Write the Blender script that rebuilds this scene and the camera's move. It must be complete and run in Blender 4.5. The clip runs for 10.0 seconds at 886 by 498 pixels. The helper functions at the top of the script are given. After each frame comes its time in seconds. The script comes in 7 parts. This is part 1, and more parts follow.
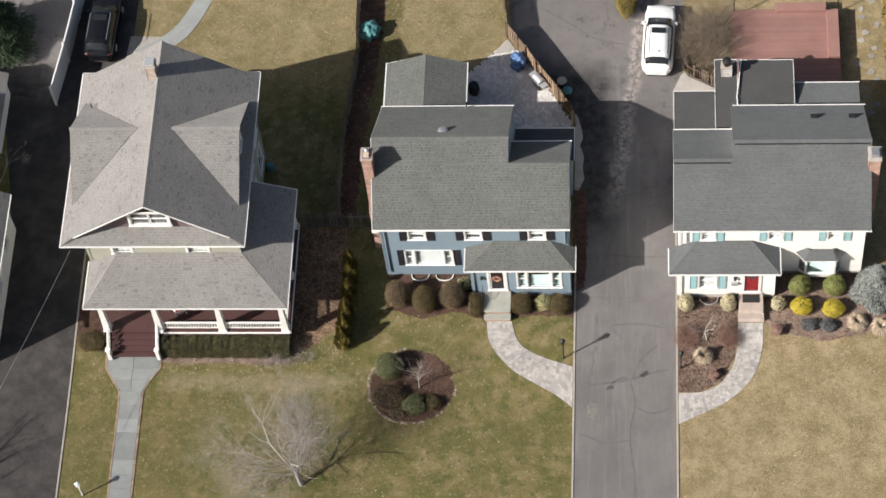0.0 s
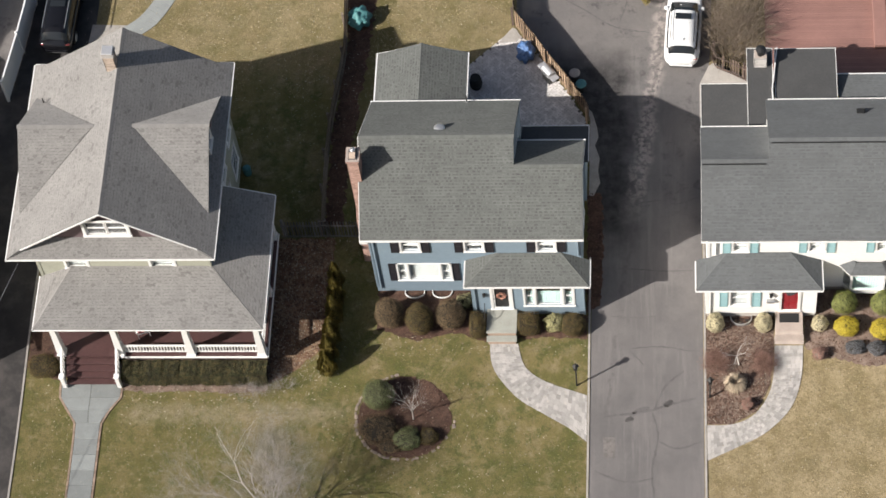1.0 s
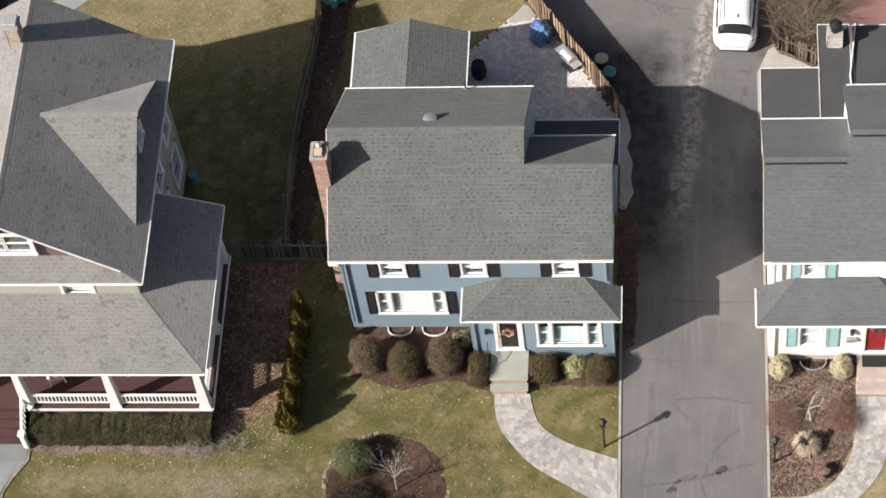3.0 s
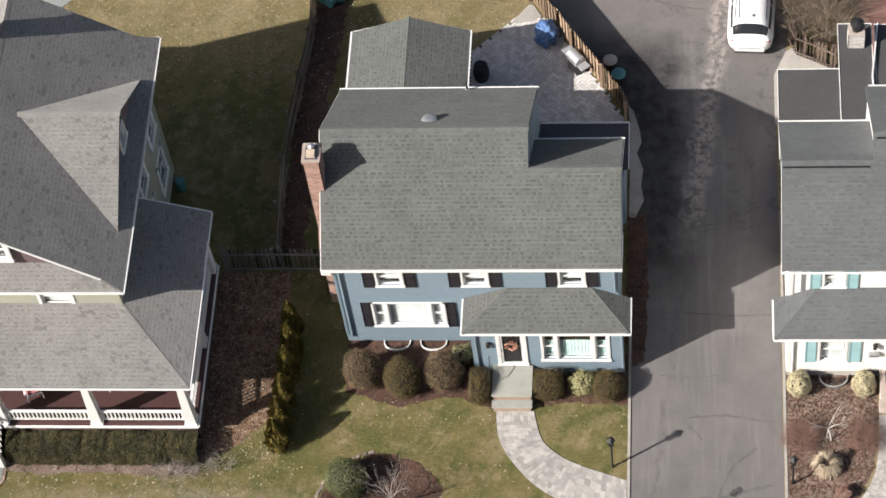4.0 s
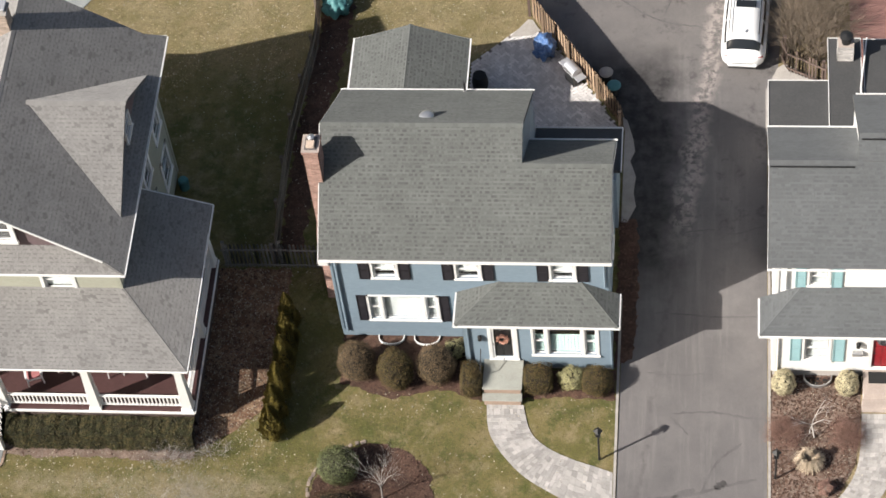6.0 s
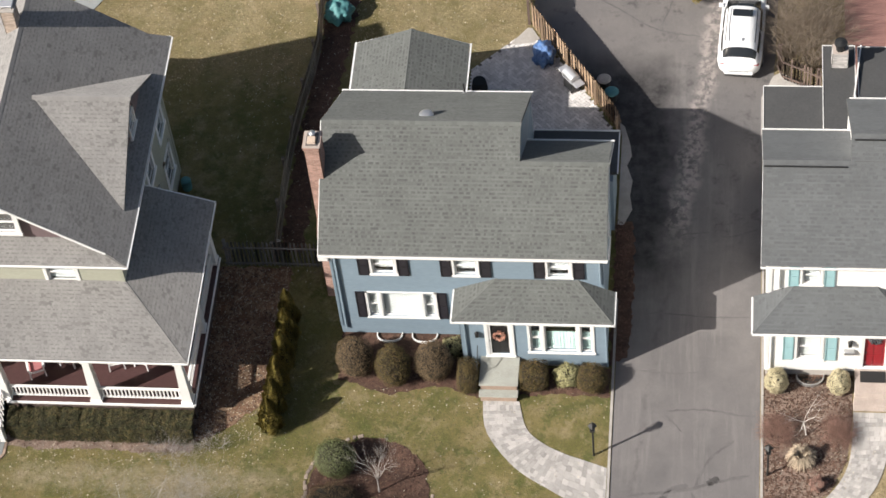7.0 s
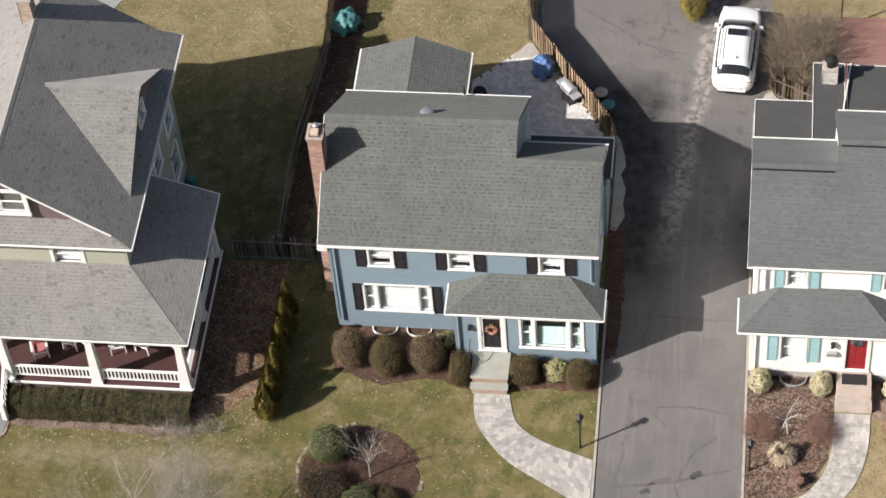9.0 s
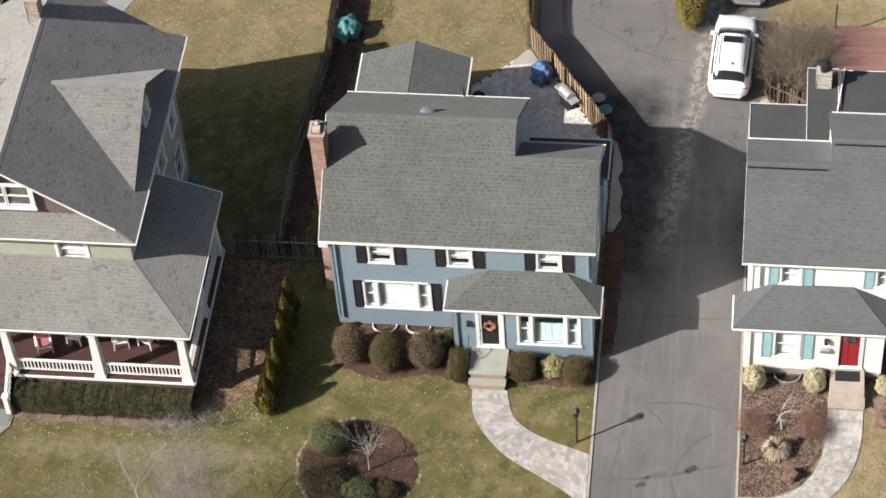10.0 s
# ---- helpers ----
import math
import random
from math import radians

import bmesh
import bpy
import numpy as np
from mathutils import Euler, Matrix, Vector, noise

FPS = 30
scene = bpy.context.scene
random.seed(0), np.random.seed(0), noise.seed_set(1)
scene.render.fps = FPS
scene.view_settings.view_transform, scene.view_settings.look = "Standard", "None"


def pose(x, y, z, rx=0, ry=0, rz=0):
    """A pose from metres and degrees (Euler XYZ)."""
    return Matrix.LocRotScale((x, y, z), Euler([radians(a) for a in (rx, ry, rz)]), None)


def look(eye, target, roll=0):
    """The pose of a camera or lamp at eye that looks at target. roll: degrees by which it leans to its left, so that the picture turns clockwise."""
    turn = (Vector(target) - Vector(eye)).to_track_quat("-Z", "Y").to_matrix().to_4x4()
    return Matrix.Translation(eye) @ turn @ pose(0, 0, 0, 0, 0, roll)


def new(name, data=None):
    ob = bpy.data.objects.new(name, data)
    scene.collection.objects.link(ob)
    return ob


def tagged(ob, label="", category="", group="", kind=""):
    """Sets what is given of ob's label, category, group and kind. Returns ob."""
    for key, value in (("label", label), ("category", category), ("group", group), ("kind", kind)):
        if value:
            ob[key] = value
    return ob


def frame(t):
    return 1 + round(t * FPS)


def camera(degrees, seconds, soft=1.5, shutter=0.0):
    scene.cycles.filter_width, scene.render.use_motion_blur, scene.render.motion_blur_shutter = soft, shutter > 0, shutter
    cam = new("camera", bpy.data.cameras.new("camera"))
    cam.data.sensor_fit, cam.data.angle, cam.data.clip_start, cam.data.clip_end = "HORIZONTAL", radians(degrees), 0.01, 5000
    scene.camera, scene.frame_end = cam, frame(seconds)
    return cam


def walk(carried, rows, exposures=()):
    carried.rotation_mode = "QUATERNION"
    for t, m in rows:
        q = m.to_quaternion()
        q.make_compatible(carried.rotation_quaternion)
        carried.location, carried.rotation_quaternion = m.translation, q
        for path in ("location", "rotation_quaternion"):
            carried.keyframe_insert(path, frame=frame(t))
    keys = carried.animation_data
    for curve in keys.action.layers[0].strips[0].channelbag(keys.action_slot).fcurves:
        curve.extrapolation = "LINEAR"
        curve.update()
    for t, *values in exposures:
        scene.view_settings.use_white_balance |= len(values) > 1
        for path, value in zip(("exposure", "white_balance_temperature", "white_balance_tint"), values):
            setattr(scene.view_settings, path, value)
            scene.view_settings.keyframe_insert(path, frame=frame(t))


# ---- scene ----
cam = camera(20.02, 10.0, soft=1.6)
PATH = [
    (0, (15.830, -70.964, 125.455), (3.087, 4.186, -3.735), -8.485),
    (0.5, (15.678, -66.433, 118.268), (2.385, 8.723, -10.863), -8.858),
    (1, (15.424, -62.677, 111.196), (1.670, 13.112, -17.517), -9.111),
    (1.5, (15.202, -59.106, 104.322), (0.930, 17.442, -23.884), -9.296),
    (2, (14.944, -56.172, 97.947), (0.222, 21.547, -29.500), -9.409),
    (2.5, (14.553, -53.324, 92.138), (-0.424, 25.421, -34.648), -9.425),
    (4, (14.050, -49.062, 82.408), (-1.595, 32.284, -42.643), -9.357),
    (4.5, (14.328, -49.910, 82.152), (-1.676, 32.532, -42.135), -9.185),
    (5, (14.478, -51.054, 82.212), (-1.564, 32.544, -41.295), -8.767),
    (5.5, (14.711, -52.471, 81.944), (-1.511, 32.754, -40.422), -8.367),
    (7, (15.342, -56.614, 81.290), (-1.313, 33.085, -37.776), -7.306),
    (7.5, (15.373, -57.829, 81.102), (-1.190, 33.149, -37.003), -6.825),
    (8, (15.548, -58.992, 81.015), (-1.112, 33.095, -36.214), -6.338),
    (8.5, (15.796, -60.218, 80.986), (-1.037, 32.965, -35.348), -5.838),
    (9, (16.018, -61.544, 80.830), (-0.960, 32.889, -34.471), -5.388),
    (9.5, (16.156, -62.964, 80.464), (-0.880, 32.938, -33.609), -5.058),
    (10, (16.182, -64.260, 80.424), (-0.748, 32.741, -32.731), -4.896),
]
EXPOSURES = [(0, 0.49), (1.5, 0.51), (2.5, 0.54), (4, 0.58), (5.5, 0.63), (7, 0.61), (8, 0.59), (9.5, 0.54), (10, 0.54)]
walk(cam, [(t, look(eye, target, roll)) for t, eye, target, roll in PATH], EXPOSURES)

# ---- world, sun ----
SUN_TO = Vector((-1.23, -0.705, 1.0)).normalized()
world = bpy.data.worlds.new("sky")
scene.world = world
world.use_nodes = True
wn = world.node_tree.nodes
sky = wn.new("ShaderNodeTexSky")
sky.sky_type = "NISHITA"
sky.sun_disc = False
sky.dust_density, sky.ozone_density = 3.0, 0.4
sky.sun_elevation = math.asin(SUN_TO.z)
sky.sun_rotation = math.atan2(SUN_TO.x, SUN_TO.y)
world.node_tree.links.new(sky.outputs[0], wn["Background"].inputs[0])
wn["Background"].inputs[1].default_value = 0.058
sun = new("sun", bpy.data.lights.new("sun", "SUN"))
sun.data.energy, sun.data.angle, sun.data.color = 4.85, radians(0.6), (1.0, 0.95, 0.89)
sun.matrix_world = look(SUN_TO * 60, (0, 0, 0))

# ---- materials ----


def mat(name, base, rough=0.8, var=0.25, fine=40.0, coarse=1.2, bump=0.2, metal=0.0, matte=None, island=0.0, obj=0.0, tint=None, tint_amount=0.4, stretch=(1, 1, 1), deep=0.02):
    """A procedural surface: grain at a fine and a coarse scale, an optional second colour in patches."""
    m = bpy.data.materials.new(name)
    m.use_nodes = True
    nt = m.node_tree
    nodes, links = nt.nodes, nt.links
    b = nodes["Principled BSDF"]
    b.inputs["Roughness"].default_value, b.inputs["Metallic"].default_value = rough, metal
    b.inputs["Diffuse Roughness"].default_value = matte if matte is not None else 1.0 if rough > 0.8 else 0.0
    geo = nodes.new("ShaderNodeNewGeometry")
    mp = nodes.new("ShaderNodeMapping")
    mp.inputs["Scale"].default_value = stretch
    links.new(geo.outputs["Position"], mp.inputs["Vector"])

    def tex(scale, detail, rough_=0.6):
        n = nodes.new("ShaderNodeTexNoise")
        n.inputs["Scale"].default_value, n.inputs["Detail"].default_value, n.inputs["Roughness"].default_value = scale, detail, rough_
        links.new(mp.outputs[0], n.inputs["Vector"])
        return n

    def ramp(src, lo, hi, a=0.3, z=0.7):
        r = nodes.new("ShaderNodeMapRange")
        r.inputs[1].default_value, r.inputs[2].default_value, r.inputs[3].default_value, r.inputs[4].default_value = a, z, lo, hi
        links.new(src, r.inputs[0])
        return r.outputs[0]

    def mul(a, c):
        n = nodes.new("ShaderNodeMath")
        n.operation = "MULTIPLY"
        links.new(a, n.inputs[0]), links.new(c, n.inputs[1])
        return n.outputs[0]

    f, c = tex(fine, 4), tex(coarse, 5)
    fac = mul(ramp(f.outputs[0], 1 - var, 1 + var), ramp(c.outputs[0], 1 - var * 0.8, 1 + var * 0.8))
    if island:
        fac = mul(fac, ramp(geo.outputs["Random Per Island"], 1 - island, 1 + island, 0, 1))
    if obj:
        oi = nodes.new("ShaderNodeObjectInfo")
        fac = mul(fac, ramp(oi.outputs["Random"], 1 - obj, 1 + obj, 0, 1))
    col = nodes.new("ShaderNodeRGB")
    col.outputs[0].default_value = (*base, 1)
    out = col.outputs[0]
    if tint:
        c2 = tex(coarse * 2.3, 6, 0.7)
        mx = nodes.new("ShaderNodeMix")
        mx.data_type = "RGBA"
        links.new(ramp(c2.outputs[0], 0, tint_amount, 0.42, 0.68), mx.inputs[0])
        links.new(out, mx.inputs[6])
        mx.inputs[7].default_value = (*tint, 1)
        out = mx.outputs[2]
    vm = nodes.new("ShaderNodeVectorMath")
    vm.operation = "SCALE"
    links.new(out, vm.inputs[0]), links.new(fac, vm.inputs["Scale"])
    links.new(vm.outputs[0], b.inputs["Base Color"])
    if bump:
        bp = nodes.new("ShaderNodeBump")
        bp.inputs["Strength"].default_value, bp.inputs["Distance"].default_value = bump, deep
        links.new(f.outputs[0], bp.inputs["Height"])
        links.new(bp.outputs[0], b.inputs["Normal"])
    return m


def glass(name, tone=(0.8, 0.85, 0.87)):
    m = bpy.data.materials.new(name)
    m.use_nodes = True
    b = m.node_tree.nodes["Principled BSDF"]
    b.inputs["Base Color"].default_value = (*tone, 1)
    b.inputs["Roughness"].default_value, b.inputs["Transmission Weight"].default_value, b.inputs["IOR"].default_value = 0.03, 1.0, 1.45
    return m


M = {
    "blue": mat("blue_paint", (0.2, 0.262, 0.313), 0.6, 0.07, 18, 0.8, 0.05, stretch=(0.3, 1, 1)),
    "white": mat("white_paint", (0.8, 0.79, 0.77), 0.5, 0.04, 25, 0.9, 0.03),
    "white_siding": mat("white_siding", (0.8, 0.79, 0.76), 0.55, 0.05, 20, 0.7, 0.04, stretch=(0.3, 1, 1)),
    "olive": mat("sage_paint", (0.36, 0.36, 0.29), 0.6, 0.07, 18, 0.8, 0.05, stretch=(0.3, 1, 1)),
    "mauve": mat("mauve_shingle", (0.16, 0.115, 0.12), 0.75, 0.12, 20, 0.8, 0.1),
    "shutter": mat("black_shutter", (0.016, 0.014, 0.018), 0.45, 0.15, 30, 2, 0.05),
    "teal": mat("teal_shutter", (0.26, 0.42, 0.44), 0.5, 0.07, 30, 2, 0.05),
    "roof_green": mat("weathered_grey_shingle", (0.136, 0.142, 0.134), 0.9, 0.12, 60, 0.5, 0.3, matte=0.5, island=0.1, deep=0.012),
    "roof_green_low": mat("weathered_grey_shingle_underlap", (0.11, 0.115, 0.109), 0.9, 0.12, 60, 0.5, 0.3, matte=0.5, island=0.2, deep=0.012),
    "under_dark": mat("shingle_underlayer", (0.085, 0.086, 0.082), 0.95, 0.15, 60, 1, 0.6, deep=0.05),
    "under_light": mat("pale_shingle_underlayer", (0.16, 0.155, 0.15), 0.95, 0.15, 60, 1, 0.6, deep=0.05),
    "roof_light": mat("pale_grey_shingle", (0.312, 0.3, 0.286), 0.95, 0.12, 60, 0.45, 0.3, island=0.06, deep=0.012, tint=(0.27, 0.26, 0.25), tint_amount=0.6),
    "roof_light_low": mat("pale_grey_shingle_underlap", (0.242, 0.232, 0.222), 0.95, 0.12, 60, 0.45, 0.3, island=0.14, deep=0.012),
    "roof_slate": mat("slate_grey_shingle", (0.123, 0.129, 0.132), 0.9, 0.12, 60, 0.45, 0.3, matte=0.5, island=0.08, deep=0.012),
    "roof_slate_low": mat("slate_grey_shingle_underlap", (0.112, 0.118, 0.122), 0.9, 0.14, 60, 0.45, 0.3, matte=0.5, island=0.1, deep=0.012),
    "membrane": mat("black_roof_membrane", (0.064, 0.064, 0.064), 0.75, 0.12, 14, 0.6, 0.15, tint=(0.082, 0.081, 0.079)),
    "brick": mat("brick", (0.37, 0.235, 0.19), 0.9, 0.2, 45, 2, 0.5, island=0.22),
    "brick_tan": mat("tan_brick", (0.46, 0.37, 0.30), 0.9, 0.2, 45, 2, 0.5, island=0.2),
    "mortar": mat("mortar", (0.42, 0.36, 0.32), 0.95, 0.15, 50, 2, 0.4),
    "foundation": mat("foundation", (0.36, 0.33, 0.30), 0.9, 0.15, 30, 1, 0.3),
    "asphalt_dark": mat("dark_asphalt", (0.042, 0.039, 0.038), 0.9, 0.25, 60, 0.4, 0.5, tint=(0.088, 0.077, 0.073), tint_amount=0.9),
    "asphalt_old": mat("patched_asphalt", (0.21, 0.19, 0.18), 0.95, 0.25, 30, 1.2, 0.5, tint=(0.1, 0.095, 0.09), tint_amount=0.9),
    "joint_dark": mat("dark_joint", (0.14, 0.125, 0.12), 0.95, 0.2, 50, 2, 0.3),
    "tar": mat("crack_sealer", (0.124, 0.115, 0.113), 0.8, 0.2, 30, 2, 0.1),
    "tar_dark": mat("dark_crack_filler", (0.07, 0.065, 0.063), 0.8, 0.2, 30, 2, 0.1),
    "mulch_red": mat("red_bark_mulch", (0.2, 0.137, 0.107), 0.95, 0.4, 26, 1.5, 1.0, tint=(0.29, 0.228, 0.183), tint_amount=0.8),
    "mulch": mat("bark_mulch", (0.082, 0.042, 0.029), 0.95, 0.5, 26, 1.5, 1.0, tint=(0.15, 0.092, 0.064), tint_amount=0.7),
    "bark_chip": mat("bark_chip", (0.115, 0.066, 0.046), 0.95, 0.3, 40, 2, 0.3, island=0.55),
    "soil_red": mat("red_brown_soil", (0.19, 0.104, 0.062), 0.95, 0.5, 24, 1.1, 1.0, tint=(0.33, 0.235, 0.15), tint_amount=0.85),
    "leaf_litter": mat("dry_leaf", (0.46, 0.41, 0.32), 0.85, 0.2, 30, 2, 0.1, island=0.5),
    "paver": mat("pale_paver", (0.445, 0.42, 0.4), 0.9, 0.14, 45, 1, 0.3, island=0.24, tint=(0.36, 0.345, 0.32), tint_amount=0.6),
    "paver_dark": mat("grey_brick_paver", (0.66, 0.635, 0.62), 0.9, 0.18, 45, 1.2, 0.3, island=0.18),
    "sand": mat("joint_sand", (0.36, 0.335, 0.305), 0.95, 0.2, 50, 2, 0.3),
    "concrete": mat("concrete", (0.42, 0.39, 0.36), 0.9, 0.14, 35, 1.2, 0.3, tint=(0.3, 0.28, 0.25), tint_amount=0.6),
    "bluestone": mat("bluestone", (0.27, 0.285, 0.28), 0.85, 0.12, 30, 1.5, 0.3, obj=0.16),
    "edging_stone": mat("pale_pink_stone", (0.30, 0.24, 0.20), 0.9, 0.25, 35, 2, 0.4, obj=0.3),
    "edging": mat("brick_edging", (0.34, 0.25, 0.19), 0.9, 0.2, 35, 2, 0.4, island=0.25),
    "maroon": mat("maroon_floor_paint", (0.075, 0.038, 0.037), 0.45, 0.15, 20, 1.2, 0.08, stretch=(0.3, 1, 1)),
    "red_door": mat("red_door", (0.30, 0.018, 0.025), 0.4, 0.08, 20, 2, 0.04),
    "black_door": mat("black_door", (0.018, 0.017, 0.018), 0.35, 0.1, 20, 2, 0.03),
    "deck_red": mat("red_stained_deck", (0.262, 0.14, 0.118), 0.8, 0.12, 22, 0.7, 0.15, obj=0.08),
    "cedar": mat("cedar_picket", (0.34, 0.24, 0.16), 0.85, 0.2, 30, 2, 0.3, obj=0.2, stretch=(1, 1, 0.2)),
    "old_wood": mat("weathered_brown_picket", (0.12, 0.085, 0.07), 0.9, 0.25, 30, 2, 0.3, obj=0.3, stretch=(1, 1, 0.2)),
    "grey_wood": mat("weathered_grey_picket", (0.17, 0.155, 0.14), 0.9, 0.25, 30, 2, 0.3, obj=0.3, stretch=(1, 1, 0.2)),
    "fence_board": mat("weathered_tan_board", (0.235, 0.19, 0.15), 0.9, 0.25, 30, 2, 0.3, obj=0.25, stretch=(1, 1, 0.2)),
    "bark": mat("grey_bark", (0.36, 0.325, 0.295), 0.9, 0.25, 30, 3, 0.4),
    "pale_bark": mat("pale_bark", (0.52, 0.48, 0.44), 0.9, 0.2, 30, 3, 0.4),
    "twig": mat("brown_twig", (0.225, 0.178, 0.132), 0.9, 0.25, 30, 2, 0.2, island=0.35),
    "steel": mat("stainless_steel", (0.62, 0.62, 0.63), 0.35, 0.06, 20, 2, 0.03, metal=0.55),
    "galv": mat("galvanised_metal", (0.6, 0.6, 0.6), 0.4, 0.08, 20, 2, 0.05, metal=0.8),
    "black_metal": mat("black_metal", (0.02, 0.02, 0.02), 0.45, 0.1, 30, 2, 0.03),
    "tarp_blue": mat("blue_tarp", (0.05, 0.13, 0.32), 0.5, 0.2, 12, 4, 0.6, tint=(0.25, 0.34, 0.5), tint_amount=0.6),
    "tarp_teal": mat("teal_cover", (0.075, 0.22, 0.225), 0.6, 0.15, 25, 4, 0.3),
    "car_white": mat("white_car_paint", (0.8, 0.8, 0.79), 0.18, 0.01, 10, 1, 0.0),
    "car_silver": mat("silver_car_paint", (0.5, 0.51, 0.52), 0.25, 0.02, 10, 1, 0.0, metal=0.5),
    "car_black": mat("black_car_paint", (0.008, 0.008, 0.010), 0.12, 0.03, 10, 1, 0.0),
    "car_glass": mat("tinted_glass", (0.02, 0.023, 0.026), 0.06, 0.02, 10, 1, 0.0),
    "rubber": mat("rubber", (0.018, 0.018, 0.018), 0.85, 0.15, 30, 3, 0.1),
    "lamp_red": mat("red_lens", (0.30, 0.06, 0.06), 0.2, 0.03, 20, 2, 0.0),
    "lamp_clear": mat("clear_lens", (0.7, 0.72, 0.72), 0.15, 0.03, 20, 2, 0.0),
    "plate": mat("plate", (0.6, 0.58, 0.5), 0.5, 0.05, 20, 2, 0.0),
    "vinyl": mat("white_vinyl", (0.75, 0.75, 0.76), 0.45, 0.04, 10, 1, 0.0),
    "blind": mat("white_blind", (0.72, 0.71, 0.68), 0.8, 0.05, 12, 2, 0.05, stretch=(0.1, 1, 8)),
    "curtain": mat("pale_green_curtain", (0.50, 0.62, 0.58), 0.9, 0.16, 9, 3, 0.2, stretch=(4, 4, 0.2)),
    # dark panel tone that stands in for an unlit room behind glass
    "dark_room": mat("unlit_room_panel", (0.10, 0.09, 0.085), 0.9, 0.1, 10, 1, 0.0),
    "pink_cloth": mat("pink_cushion", (0.5, 0.2, 0.2), 0.9, 0.15, 30, 3, 0.2),
    "yew": mat("dark_yew_leaf", (0.085, 0.066, 0.02), 0.9, 0.3, 30, 2.5, 0.1, island=0.5, tint=(0.12, 0.072, 0.03), tint_amount=0.85),
    "bronze": mat("bronzed_leaf", (0.16, 0.11, 0.06), 0.9, 0.3, 30, 2.5, 0.1, island=0.45, tint=(0.085, 0.06, 0.03), tint_amount=0.8),
    "holly": mat("holly_leaf", (0.105, 0.118, 0.045), 0.6, 0.25, 30, 2.5, 0.1, island=0.3),
    "boxwood": mat("green_shrub_leaf", (0.19, 0.205, 0.055), 0.6, 0.2, 30, 2.5, 0.1, island=0.3),
    "golden": mat("golden_leaf", (0.46, 0.36, 0.03), 0.65, 0.15, 30, 2.5, 0.1, island=0.3),
    "variegated": mat("variegated_leaf", (0.27, 0.25, 0.12), 0.65, 0.2, 30, 2.5, 0.1, island=0.35),
    "cream": mat("cream_leaf", (0.50, 0.44, 0.28), 0.75, 0.2, 30, 2.5, 0.1, island=0.25),
    "hedge_leaf": mat("dark_hedge_leaf", (0.034, 0.036, 0.012), 0.9, 0.5, 30, 2.0, 0.1, island=0.5, tint=(0.115, 0.088, 0.034), tint_amount=0.95),
    "grey_twig": mat("grey_twig", (0.33, 0.30, 0.28), 0.9, 0.2, 30, 2, 0.2, island=0.3),
    "pale_grass": mat("straw_grass", (0.5, 0.41, 0.3), 0.9, 0.2, 30, 2.5, 0.1, island=0.3),
    "arborvitae": mat("arborvitae_leaf", (0.235, 0.18, 0.038), 0.85, 0.3, 30, 2.5, 0.1, island=0.45, tint=(0.12, 0.1, 0.03), tint_amount=0.6),
    "spruce": mat("blue_spruce_needle", (0.20, 0.215, 0.20), 0.8, 0.2, 30, 2.5, 0.1, island=0.4),
    "heather": mat("grey_heath_leaf", (0.11, 0.11, 0.115), 0.85, 0.25, 30, 2.5, 0.1, island=0.5),
    "conifer": mat("dark_conifer_needle", (0.03, 0.055, 0.022), 0.8, 0.25, 30, 2.5, 0.1, island=0.5),
    # filling under the leaves, its near-black colour standing for shade deep inside
    "core": mat("shrub_inner_shade", (0.035, 0.028, 0.018), 0.95, 0.3, 20, 3, 0.3),
    "wreath": mat("wreath_flowers", (0.5, 0.27, 0.2), 0.8, 0.2, 30, 3, 0.2, island=0.5),
    "red_twig": mat("red_twig", (0.27, 0.16, 0.125), 0.9, 0.25, 30, 2, 0.2, island=0.35),
    "green_stone": mat("green_grey_slab", (0.37, 0.375, 0.335), 0.85, 0.12, 35, 1.2, 0.2, tint=(0.3, 0.29, 0.25), tint_amount=0.5),
    "pink_stone": mat("pinkish_stone", (0.43, 0.36, 0.315), 0.85, 0.14, 35, 1.5, 0.2, tint=(0.36, 0.3, 0.26), tint_amount=0.5),
    "rock": mat("pale_rock", (0.30, 0.28, 0.25), 0.9, 0.2, 20, 2, 0.4, obj=0.2),
}
GLASS = glass("window_glass")


